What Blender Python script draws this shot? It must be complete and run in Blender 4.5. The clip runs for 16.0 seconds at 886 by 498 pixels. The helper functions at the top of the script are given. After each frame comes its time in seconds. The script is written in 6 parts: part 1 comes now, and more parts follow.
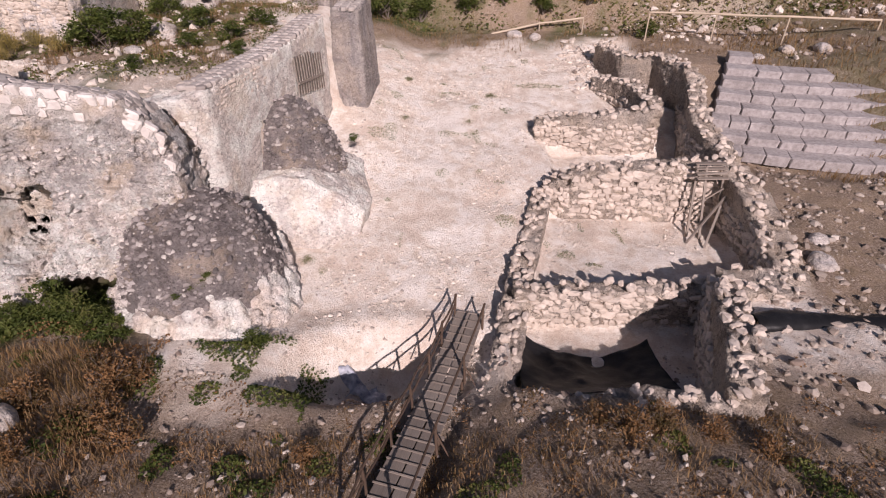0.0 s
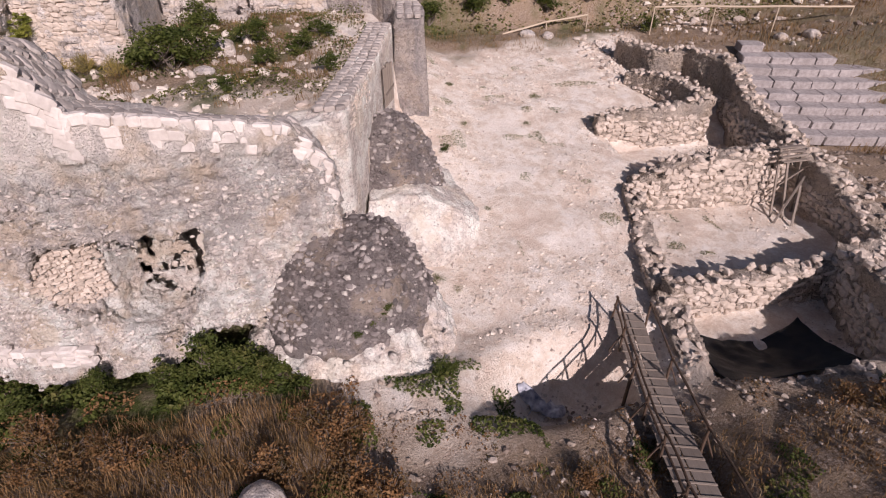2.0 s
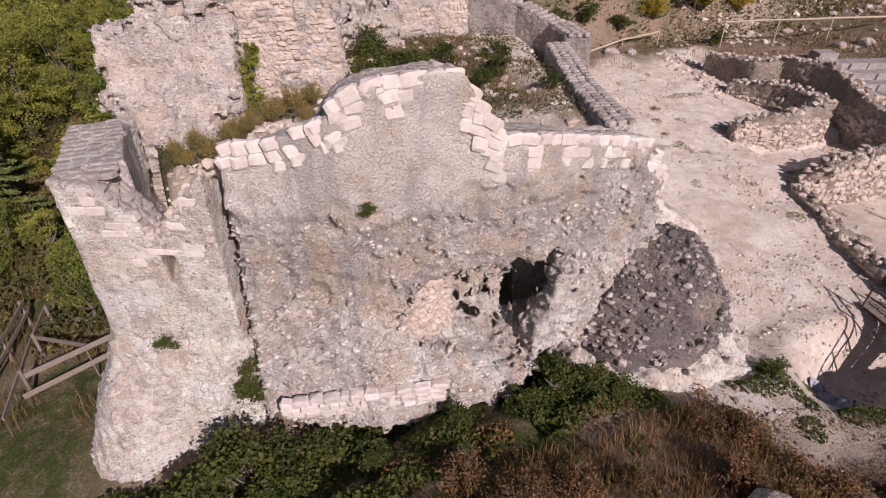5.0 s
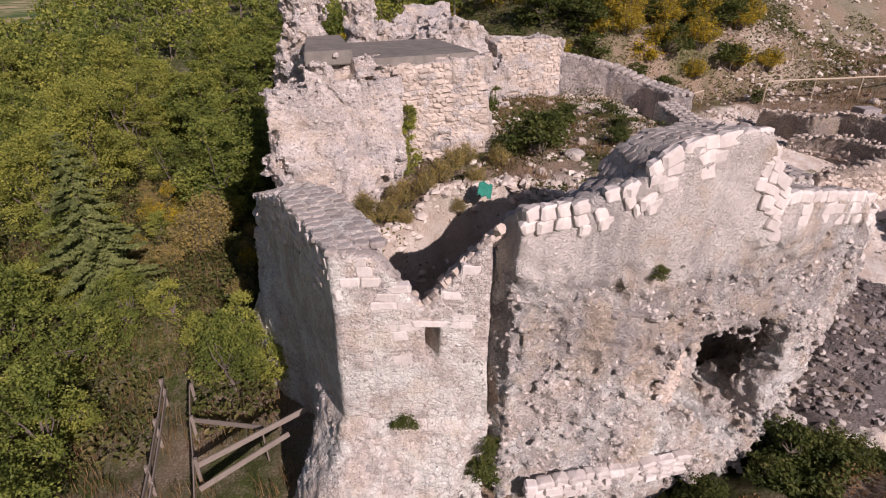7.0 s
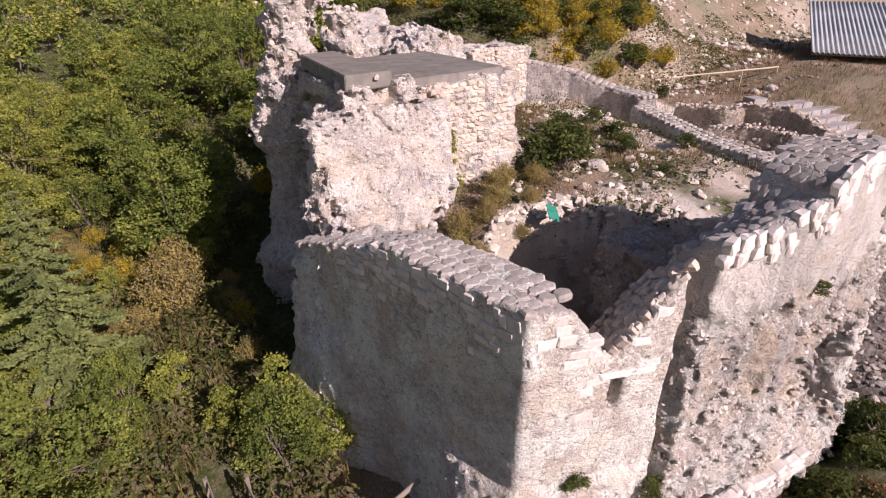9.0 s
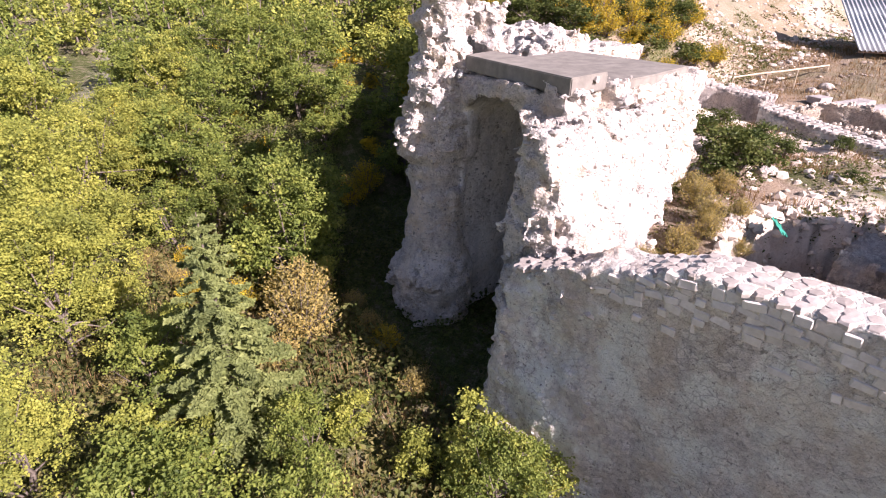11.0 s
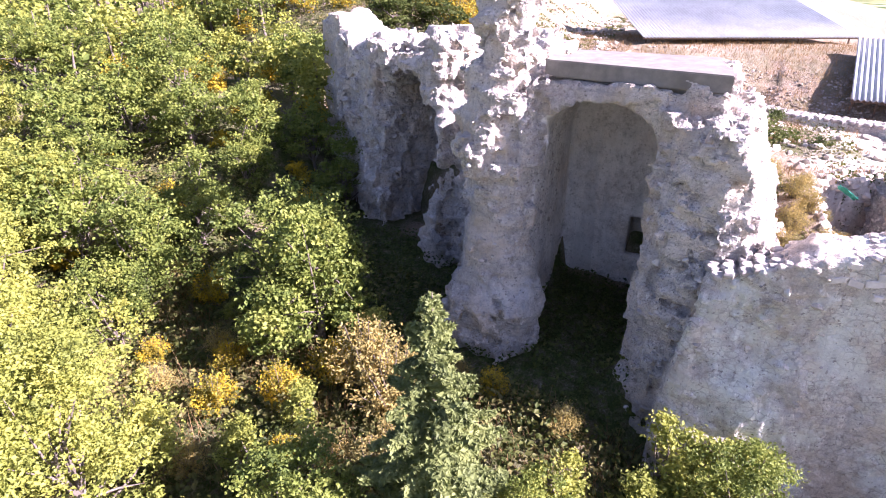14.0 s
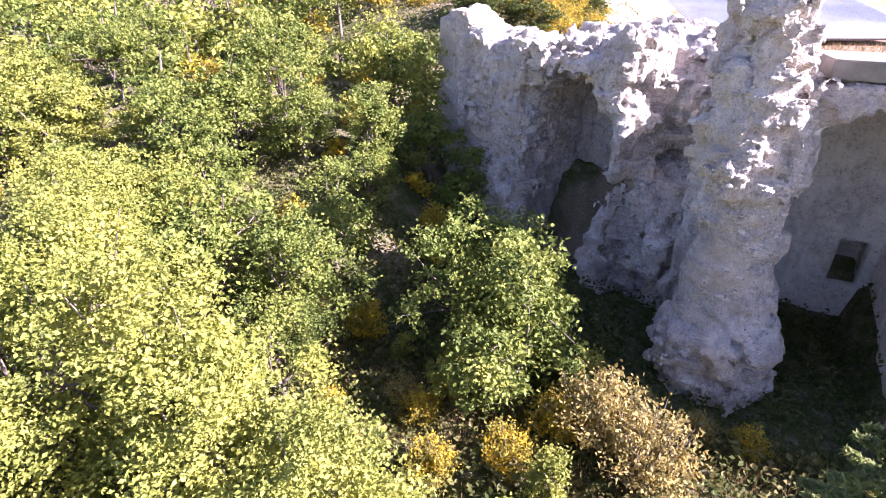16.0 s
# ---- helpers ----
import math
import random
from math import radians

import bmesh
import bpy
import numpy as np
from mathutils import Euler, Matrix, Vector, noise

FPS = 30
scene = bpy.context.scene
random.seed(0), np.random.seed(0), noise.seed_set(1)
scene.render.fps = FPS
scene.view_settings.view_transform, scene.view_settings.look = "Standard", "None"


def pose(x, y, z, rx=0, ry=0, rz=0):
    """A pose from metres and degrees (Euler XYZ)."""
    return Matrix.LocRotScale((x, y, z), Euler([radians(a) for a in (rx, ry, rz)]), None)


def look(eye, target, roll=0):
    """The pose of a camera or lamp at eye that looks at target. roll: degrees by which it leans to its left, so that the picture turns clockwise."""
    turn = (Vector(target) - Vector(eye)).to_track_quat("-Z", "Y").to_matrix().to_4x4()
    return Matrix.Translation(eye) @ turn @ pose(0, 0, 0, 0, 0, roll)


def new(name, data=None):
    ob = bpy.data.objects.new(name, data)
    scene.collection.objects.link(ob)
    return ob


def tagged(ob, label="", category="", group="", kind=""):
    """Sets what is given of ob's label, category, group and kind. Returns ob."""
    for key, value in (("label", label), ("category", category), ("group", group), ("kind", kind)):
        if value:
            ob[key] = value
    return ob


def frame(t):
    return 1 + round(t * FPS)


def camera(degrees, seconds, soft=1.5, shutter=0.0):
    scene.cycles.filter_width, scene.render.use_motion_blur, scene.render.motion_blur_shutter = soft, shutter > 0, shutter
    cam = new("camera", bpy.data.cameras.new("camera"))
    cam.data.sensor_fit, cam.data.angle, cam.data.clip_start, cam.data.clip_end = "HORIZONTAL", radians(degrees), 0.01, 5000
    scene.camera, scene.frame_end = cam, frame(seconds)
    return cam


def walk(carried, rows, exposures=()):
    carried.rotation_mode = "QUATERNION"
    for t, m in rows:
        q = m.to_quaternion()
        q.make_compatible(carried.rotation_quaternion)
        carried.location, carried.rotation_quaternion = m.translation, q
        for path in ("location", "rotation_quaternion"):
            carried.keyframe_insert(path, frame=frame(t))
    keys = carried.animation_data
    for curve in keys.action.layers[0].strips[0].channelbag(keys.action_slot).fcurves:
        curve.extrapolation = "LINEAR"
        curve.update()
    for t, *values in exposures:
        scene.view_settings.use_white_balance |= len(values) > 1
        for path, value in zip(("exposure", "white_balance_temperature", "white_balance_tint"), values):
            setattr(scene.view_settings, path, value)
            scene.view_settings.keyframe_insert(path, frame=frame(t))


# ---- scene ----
cam = camera(78.6, 16.0, 1.1)
METRES, EYE, TILT, LEAN, TURN = 60.0, 13.2, -34.93, 0.0, 0.0
ROWS = [
    (0.0, 0.0, 0.0, 0.0, 0.0, 0.0, -0.0),
    (0.5, -0.0375, 0.0004, -0.0007, -1.64, -0.02, 1.21),
    (1.0, -0.0716, 0.006, 0.0002, -8.69, -0.53, 5.96),
    (1.5, -0.1061, 0.0138, 0.0059, -8.72, -0.57, 5.94),
    (2.0, -0.1424, 0.0188, 0.0153, -8.79, -0.55, 6.0),
    (2.5, -0.1815, 0.0263, 0.0202, -8.9, -0.52, 6.23),
    (3.0, -0.2165, 0.0358, 0.0181, -9.15, -0.54, 6.5),
    (5.5, -0.3639, 0.0689, 0.0461, -15.61, 3.15, 10.87),
    (6.0, -0.392, 0.0793, 0.0524, -15.52, 6.68, 10.8),
    (6.5, -0.4194, 0.0895, 0.0613, -15.52, 6.66, 10.78),
    (7.0, -0.4435, 0.1026, 0.0672, -17.59, 6.25, 12.13),
    (7.5, -0.4651, 0.1176, 0.0706, -20.85, 5.52, 14.1),
    (8.0, -0.4849, 0.1288, 0.0862, -26.77, 3.84, 17.43),
    (8.5, -0.5039, 0.1429, 0.1035, -29.58, 2.93, 18.94),
    (11.0, -0.5929, 0.2399, 0.1651, -32.91, 1.92, 20.8),
    (11.5, -0.6112, 0.2606, 0.1804, -32.93, 1.94, 20.9),
    (12.0, -0.6289, 0.2828, 0.1909, -32.9, 2.03, 20.94),
    (12.5, -0.645, 0.3051, 0.1995, -34.59, 1.43, 21.81),
    (13.0, -0.6583, 0.3269, 0.2108, -46.82, -3.7, 27.09),
    (13.5, -0.6656, 0.346, 0.2333, -58.44, -9.42, 30.7),
    (14.0, -0.6686, 0.3691, 0.2539, -58.18, -9.26, 30.71),
    (14.5, -0.6714, 0.3946, 0.2732, -58.07, -9.14, 30.66),
    (15.0, -0.6733, 0.4219, 0.2898, -58.1, -9.05, 30.71),
    (15.5, -0.6743, 0.4491, 0.3044, -58.01, -8.97, 30.65),
    (16.0, -0.6766, 0.4749, 0.3187, -58.27, -9.1, 30.67),
]
EXPOSURES = [(0.0, -0.06, 6500, 27), (1.5, -0.12, 6500, 27), (3.0, -0.16, 6500, 27), (5.5, -0.26, 6550, 28), (7.5, -0.1, 6550, 28), (8.6, 0.12, 6550, 28), (10.8, 1.3, 6400, 29), (12.5, 1.7, 6250, 30), (13.4, 2.08, 5950, 35), (16.0, 2.48, 5850, 38)]
walk(cam, [(t, pose(0, 0, EYE, TILT, LEAN, TURN) @ pose(METRES * x, METRES * y, METRES * z, 90 + pitch, roll, yaw)) for t, x, y, z, yaw, pitch, roll in ROWS], EXPOSURES)

# ---- daylight ----
SUN_FROM = Vector((0.2, -0.98, 0.0)).normalized()   # towards the sun, on the plan
SUN_HIGH = radians(32)
world = bpy.data.worlds.new("sky")
scene.world = world
world.use_nodes = True
wn = world.node_tree.nodes
sky = wn.new("ShaderNodeTexSky")
sky.sky_type = "NISHITA"
sky.sun_disc = False
sky.sun_elevation = SUN_HIGH
sky.sun_rotation = math.atan2(SUN_FROM.x, SUN_FROM.y)
world.node_tree.links.new(sky.outputs[0], wn["Background"].inputs[0])
wn["Background"].inputs[1].default_value = 0.051
sun = new("sun", bpy.data.lights.new("sun", "SUN"))
sun.data.energy = 5.0
sun.data.angle = radians(0.55)
sun.data.color = (1.0, 0.93, 0.86)
sun.matrix_world = look(tuple(SUN_FROM * math.cos(SUN_HIGH) * 90 + Vector((0, 0, math.sin(SUN_HIGH) * 90))), (0, 0, 0))

# ---- number tools ----
def ss(a, b, x):
    t = np.clip((x - a) / (b - a), 0, 1)
    return t * t * (3 - 2 * t)


def hash3(ix, iy, iz, seed=0):
    h = (ix.astype(np.int64) * 374761393 + iy.astype(np.int64) * 668265263 + iz.astype(np.int64) * 2147483647 + seed * 974634777) & 0xFFFFFFFF
    h = ((h ^ (h >> 13)) * 1274126177) & 0xFFFFFFFF
    h = ((h ^ (h >> 16)) * 2246822519) & 0xFFFFFFFF
    return ((h ^ (h >> 15)) & 0xFFFFFF) / float(0xFFFFFF)


def vnoise(x, y, z, seed=0):
    """Smooth noise, -1 to 1."""
    ix, iy, iz = np.floor(x), np.floor(y), np.floor(z)
    fx, fy, fz = x - ix, y - iy, z - iz
    fx, fy, fz = fx * fx * (3 - 2 * fx), fy * fy * (3 - 2 * fy), fz * fz * (3 - 2 * fz)
    out = 0
    for a in (0, 1):
        for b in (0, 1):
            for c in (0, 1):
                w = (fx if a else 1 - fx) * (fy if b else 1 - fy) * (fz if c else 1 - fz)
                out = out + w * hash3(ix + a, iy + b, iz + c, seed)
    return out * 2 - 1


def fbm(x, y, z, size, seed=0, octaves=3):
    out, amp, tot = 0, 1.0, 0
    for o in range(octaves):
        k = 2 ** o / size
        out = out + amp * vnoise(x * k, y * k, z * k, seed + o * 7)
        tot += amp
        amp *= 0.5
    return out / tot


def cells(x, y, z, size, seed=0):
    """Distance to the nearest and second nearest of scattered points, in cell sizes."""
    x, y, z = x / size, y / size, z / size
    bx, by, bz = np.floor(x - 0.5), np.floor(y - 0.5), np.floor(z - 0.5)
    f1 = np.full(x.shape, 9.0)
    f2 = np.full(x.shape, 9.0)
    for a in (0, 1):
        for b in (0, 1):
            for c in (0, 1):
                cx, cy, cz = bx + a, by + b, bz + c
                px = cx + 0.2 + 0.6 * hash3(cx, cy, cz, seed)
                py = cy + 0.2 + 0.6 * hash3(cx, cy, cz, seed + 1)
                pz = cz + 0.2 + 0.6 * hash3(cx, cy, cz, seed + 2)
                d = np.sqrt((x - px) ** 2 + (y - py) ** 2 + (z - pz) ** 2)
                f2 = np.minimum(f2, np.maximum(f1, d))
                f1 = np.minimum(f1, d)
    return f1, f2


def poly2(X, Y, pts):
    """Signed distance to a polygon on the plan, inside negative."""
    d = np.full(X.shape, 1e9)
    s = np.ones(X.shape)
    n = len(pts)
    for i in range(n):
        ax, ay = pts[i]
        bx, by = pts[i - 1]
        ex, ey = bx - ax, by - ay
        wx, wy = X - ax, Y - ay
        t = np.clip((wx * ex + wy * ey) / (ex * ex + ey * ey), 0, 1)
        d = np.minimum(d, (wx - ex * t) ** 2 + (wy - ey * t) ** 2)
        c1, c2, c3 = Y >= ay, Y < by, ex * wy > ey * wx
        s = np.where((c1 & c2 & c3) | (~c1 & ~c2 & ~c3), -s, s)
    return s * np.sqrt(d)


def path2(X, Y, pts):
    """Distance to a polyline of (x, y, value) on the plan, and the value there."""
    best = np.full(X.shape, 1e9)
    val = np.zeros(X.shape)
    for (ax, ay, av), (bx, by, bv) in zip(pts[:-1], pts[1:]):
        ex, ey = bx - ax, by - ay
        t = np.clip(((X - ax) * ex + (Y - ay) * ey) / (ex * ex + ey * ey), 0, 1)
        d = np.hypot(X - ax - ex * t, Y - ay - ey * t)
        val = np.where(d < best, av + (bv - av) * t, val)
        best = np.minimum(best, d)
    return best, val


def mesh_of(name, verts, faces, material, smooth=True):
    """A mesh from arrays of corners and of faces with equal corner counts."""
    me = bpy.data.meshes.new(name)
    verts, faces = np.asarray(verts, dtype=np.float32), np.asarray(faces, dtype=np.int32)
    k = faces.shape[1]
    me.vertices.add(len(verts))
    me.vertices.foreach_set("co", verts.ravel())
    me.loops.add(faces.size)
    me.loops.foreach_set("vertex_index", faces.ravel())
    me.polygons.add(len(faces))
    me.polygons.foreach_set("loop_start", np.arange(0, faces.size, k, dtype=np.int32))
    me.update(calc_edges=True)
    me.polygons.foreach_set("use_smooth", np.full(len(faces), smooth))
    for m in material if isinstance(material, (list, tuple)) else [material]:
        me.materials.append(m)
    me.update()
    return me


def part(name, me, parent=None, label="", pose_=None):
    ob = new(name, me)
    if parent is not None:
        ob.parent = parent
    if pose_ is not None:
        ob.matrix_basis = pose_
    return tagged(ob, label)


CORNERS = [(a, b, c) for a in (0, 1) for b in (0, 1) for c in (0, 1)]
EDGES = [(p, q) for p in CORNERS for q in CORNERS if p < q and sum(abs(u - v) for u, v in zip(p, q)) == 1]


def solid(name, lo, hi, res, shape, rough, material, smooth=True):
    """Skin of a solid given by a distance function; rough moves the skin where it is near."""
    xs, ys, zs = (np.arange(a, b + res, res) for a, b in zip(lo, hi))
    X, Y, Z = np.meshgrid(xs, ys, zs, indexing="ij")
    D = shape(X, Y, Z)
    near = np.abs(D) < 0.55
    D[near] += rough(X[near], Y[near], Z[near])
    D[[0, -1]] = D[:, [0, -1]] = D[:, :, [0, -1]] = 0.5
    s = D < 0
    n = [k - 1 for k in D.shape]
    c = sum(s[a:a + n[0], b:b + n[1], e:e + n[2]].astype(np.int8) for a, b, e in CORNERS)
    act = (c > 0) & (c < 8)
    idx = np.full(act.shape, -1, dtype=np.int64)
    I, J, K = np.nonzero(act)
    idx[I, J, K] = np.arange(len(I))
    pos, cnt = np.zeros((len(I), 3)), np.zeros(len(I))
    for p, q in EDGES:
        da, db = D[I + p[0], J + p[1], K + p[2]], D[I + q[0], J + q[1], K + q[2]]
        m = (da < 0) != (db < 0)
        t = np.where(m, da / np.where(m, da - db, 1), 0)[:, None]
        pos += np.where(m[:, None], np.array(p) + t * (np.array(q) - np.array(p)), 0)
        cnt += m
    verts = (pos / cnt[:, None] + np.stack([I, J, K], 1)) * res + np.array(lo)
    quads = []
    for ax in range(3):
        u, v = [(1, 2), (2, 0), (0, 1)][ax]
        a = np.take(s, range(D.shape[ax] - 1), ax)
        b = np.take(s, range(1, D.shape[ax]), ax)
        P = np.stack(np.nonzero(a != b), 1)
        P = P[(P[:, u] > 0) & (P[:, v] > 0) & (P[:, u] < D.shape[u] - 1) & (P[:, v] < D.shape[v] - 1)]
        du, dv = np.eye(3, dtype=np.int64)[u], np.eye(3, dtype=np.int64)[v]
        q = np.stack([idx[tuple((P - du - dv).T)], idx[tuple((P - dv).T)], idx[tuple(P.T)], idx[tuple((P - du).T)]], 1)
        inside = a[tuple(P.T)]
        quads.append(np.where(inside[:, None], q, q[:, ::-1]))
    return mesh_of(name, verts, np.concatenate(quads), material, smooth)


def rubble(amp, size=0.3, seed=0, soft=0.12):
    """Relief of rounded stones in mortar with slow unevenness under it."""
    def f(x, y, z):
        a, b = cells(x, y, z * 1.25, size, seed)
        return amp * (np.clip(a, 0, 0.75) - 0.4) + soft * fbm(x, y, z, 1.3, seed + 5)
    return f

def blocks(x, y, z, size, seed):
    """One height for each broken block of stone, -1 to 1."""
    x, y, z = x / size, y / size, z / size
    bx, by, bz = np.floor(x - 0.5), np.floor(y - 0.5), np.floor(z - 0.5)
    best, val = np.full(x.shape, 9.0), np.zeros(x.shape)
    for a, b, c in CORNERS:
        cx, cy, cz = bx + a, by + b, bz + c
        d = np.maximum.reduce([np.abs(x - cx - 0.2 - 0.6 * hash3(cx, cy, cz, seed)), np.abs(y - cy - 0.2 - 0.6 * hash3(cx, cy, cz, seed + 1)), np.abs(z - cz - 0.2 - 0.6 * hash3(cx, cy, cz, seed + 2))])
        val = np.where(d < best, hash3(cx, cy, cz, seed + 3) * 2 - 1, val)
        best = np.minimum(best, d)
    return val


# ---- materials ----
def nodes_of(name):
    m = bpy.data.materials.new(name)
    m.use_nodes = True
    nt = m.node_tree
    return m, nt, nt.nodes["Principled BSDF"]


def add(nt, kind, **inputs):
    n = nt.nodes.new(kind)
    for k, v in inputs.items():
        k = k.replace("_", " ")
        if isinstance(v, bpy.types.NodeSocket):
            nt.links.new(v, n.inputs[k])
        else:
            n.inputs[k].default_value = v
    return n


def ramp(nt, fac, stops):
    n = nt.nodes.new("ShaderNodeValToRGB")
    nt.links.new(fac, n.inputs[0])
    e = n.color_ramp.elements
    while len(e) < len(stops):
        e.new(0.5)
    for el, (p, c) in zip(e, stops):
        el.position = p
        el.color = (*c, 1) if len(c) == 3 else c
    return n.outputs[0]


def mix(nt, fac, a, b, how="MIX"):
    n = nt.nodes.new("ShaderNodeMix")
    n.data_type, n.blend_type = "RGBA", how
    for i, v in ((0, fac), (6, a), (7, b)):
        if isinstance(v, bpy.types.NodeSocket):
            nt.links.new(v, n.inputs[i])
        else:
            n.inputs[i].default_value = v if i == 0 else (*v, 1)
    return n.outputs[2]


def place(nt):
    return nt.nodes.new("ShaderNodeNewGeometry").outputs["Position"]


def noise_tex(nt, vec, scale, detail=4, rough=0.6):
    n = add(nt, "ShaderNodeTexNoise", Vector=vec, Scale=scale, Detail=detail, Roughness=rough)
    return n.outputs[0]


def times(nt, a, b):
    n = nt.nodes.new("ShaderNodeMath")
    n.operation = "MULTIPLY"
    for i, v in enumerate((a, b)):
        if isinstance(v, bpy.types.NodeSocket):
            nt.links.new(v, n.inputs[i])
        else:
            n.inputs[i].default_value = v
    return n.outputs[0]


def stone_material(name, light, dark, joint, grey, grey_amount=0.5, size=3.2, bump=0.6, joints=0.5, band=None, warm=0.3, grit=0.6, bedding=0.0, chips=0.45, washed=0.65):
    """Limestone rubble: mottled stones of two sizes, pits, patchy joints, grey weathering and rain streaks."""
    m, nt, b = nodes_of(name)
    p = place(nt)
    warp = add(nt, "ShaderNodeTexNoise", Vector=p, Scale=3.1, Detail=4, Roughness=0.7)
    pv = nt.nodes.new("ShaderNodeMixRGB")
    pv.blend_type = "ADD"
    pv.inputs[0].default_value = 0.13
    nt.links.new(p, pv.inputs[1])
    nt.links.new(warp.outputs[1], pv.inputs[2])
    flat = nt.nodes.new("ShaderNodeMapping")
    flat.inputs["Scale"].default_value = (1, 1, 1.35)
    nt.links.new(pv.outputs[0], flat.inputs[0])
    q = flat.outputs[0]
    vor = add(nt, "ShaderNodeTexVoronoi", Vector=q, Scale=size)
    small = add(nt, "ShaderNodeTexVoronoi", Vector=q, Scale=size * 2.3)
    edge = nt.nodes.new("ShaderNodeTexVoronoi")
    edge.feature = "DISTANCE_TO_EDGE"
    edge.inputs["Scale"].default_value = size
    nt.links.new(q, edge.inputs["Vector"])
    t1, t2 = nt.nodes.new("ShaderNodeSeparateColor"), nt.nodes.new("ShaderNodeSeparateColor")
    nt.links.new(vor.outputs["Color"], t1.inputs[0])
    nt.links.new(small.outputs["Color"], t2.inputs[0])
    col = mix(nt, t1.outputs[0], light, dark)
    col = mix(nt, times(nt, t2.outputs[0], chips), col, tuple(0.8 * c for c in dark))
    mottle = noise_tex(nt, p, 5.5, 7, 0.8)
    fine = noise_tex(nt, p, 24, 5, 0.75)
    big = noise_tex(nt, p, 0.55, 5, 0.65)
    col = mix(nt, 0.6, col, ramp(nt, mottle, [(0.38, (0.36, 0.32, 0.3)), (0.48, (0.9, 0.87, 0.85)), (0.58, (1.1, 1.1, 1.1))]), "MULTIPLY")
    col = mix(nt, 0.4, col, ramp(nt, fine, [(0.3, (0.4, 0.36, 0.33)), (0.58, (1.05, 1.05, 1.05))]), "MULTIPLY")
    col = mix(nt, ramp(nt, noise_tex(nt, p, 0.75, 6, 0.7), [(0.45, (0, 0, 0)), (0.57, (washed,) * 3)]), col, tuple(min(1.12 * c, 0.93) for c in light))
    where = ramp(nt, noise_tex(nt, p, 1.3, 3), [(0.42, (0.15, 0.15, 0.15)), (0.6, (1, 1, 1))])
    line = ramp(nt, edge.outputs["Distance"], [(0.0, (1, 1, 1)), (0.09, (0, 0, 0))])
    col = mix(nt, times(nt, times(nt, line, where), joints), col, joint)
    # dark of small holes put into the colour; pits carry no relief
    pits = ramp(nt, noise_tex(nt, p, 8.5, 3, 0.55), [(0.31, (0.8, 0.8, 0.8)), (0.39, (0, 0, 0))])
    col = mix(nt, pits, col, tuple(0.7 * c for c in joint))
    edge2 = nt.nodes.new("ShaderNodeTexVoronoi")
    edge2.feature = "DISTANCE_TO_EDGE"
    edge2.inputs["Scale"].default_value = size * 2.1
    nt.links.new(q, edge2.inputs["Vector"])
    crack = ramp(nt, edge2.outputs["Distance"], [(0.0, (1, 1, 1)), (0.055, (0, 0, 0))])
    loose = ramp(nt, noise_tex(nt, p, 2.1, 5, 0.75), [(0.46, (0.0, 0.0, 0.0)), (0.6, (grit,) * 3)])
    if band:
        hz = nt.nodes.new("ShaderNodeSeparateXYZ")
        nt.links.new(p, hz.inputs[0])
        hw = nt.nodes.new("ShaderNodeMath")
        hw.operation = "MULTIPLY_ADD"
        nt.links.new(big, hw.inputs[0])
        hw.inputs[1].default_value = 3.0
        nt.links.new(hz.outputs[2], hw.inputs[2])
        bare = nt.nodes.new("ShaderNodeMapRange")
        bare.interpolation_type = "SMOOTHSTEP"
        for i, v in ((1, 8.9), (2, 8.0), (3, 0.12), (4, 1.0)):
            bare.inputs[i].default_value = v
        nt.links.new(hw.outputs[0], bare.inputs[0])
        loose = times(nt, loose, bare.outputs[0])
        coat = nt.nodes.new("ShaderNodeMapRange")
        coat.interpolation_type = "SMOOTHSTEP"
        for i, v in ((1, 8.1), (2, 8.8), (3, 0.0), (4, 0.75)):
            coat.inputs[i].default_value = v
        nt.links.new(hw.outputs[0], coat.inputs[0])
        col = mix(nt, coat.outputs[0], col, mix(nt, ramp(nt, noise_tex(nt, p, 1.1, 4), [(0.4, (0, 0, 0)), (0.6, (1, 1, 1))]), light, tuple(0.92 * c for c in light)))
    # crevices between small stones darkened in the colour, besides their bump
    col = mix(nt, times(nt, crack, loose), col, tuple(0.8 * c for c in joint))
    if bedding:
        lay = nt.nodes.new("ShaderNodeMapping")
        lay.inputs["Scale"].default_value = (0.3, 0.3, 2.6)
        nt.links.new(p, lay.inputs[0])
        beds = noise_tex(nt, lay.outputs[0], 1.5, 6, 0.7)
        col = mix(nt, ramp(nt, beds, [(0.54, (0, 0, 0)), (0.64, (bedding,) * 3)]), col, (0.6, 0.5, 0.4))
        col = mix(nt, ramp(nt, beds, [(0.36, (bedding,) * 3), (0.43, (0, 0, 0))]), col, tuple(0.8 * c for c in grey))
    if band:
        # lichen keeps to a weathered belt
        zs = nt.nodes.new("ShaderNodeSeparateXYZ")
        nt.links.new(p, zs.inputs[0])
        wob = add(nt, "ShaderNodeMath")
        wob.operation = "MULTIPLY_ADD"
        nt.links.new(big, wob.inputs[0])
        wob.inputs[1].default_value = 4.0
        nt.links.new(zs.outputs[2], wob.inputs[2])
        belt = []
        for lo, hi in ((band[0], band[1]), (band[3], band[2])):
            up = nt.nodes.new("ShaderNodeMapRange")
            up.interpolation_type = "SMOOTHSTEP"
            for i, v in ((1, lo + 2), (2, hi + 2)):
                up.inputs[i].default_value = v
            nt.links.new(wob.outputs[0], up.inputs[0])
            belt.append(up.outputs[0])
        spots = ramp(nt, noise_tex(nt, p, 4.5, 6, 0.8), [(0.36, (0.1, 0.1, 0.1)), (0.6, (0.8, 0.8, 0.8))])
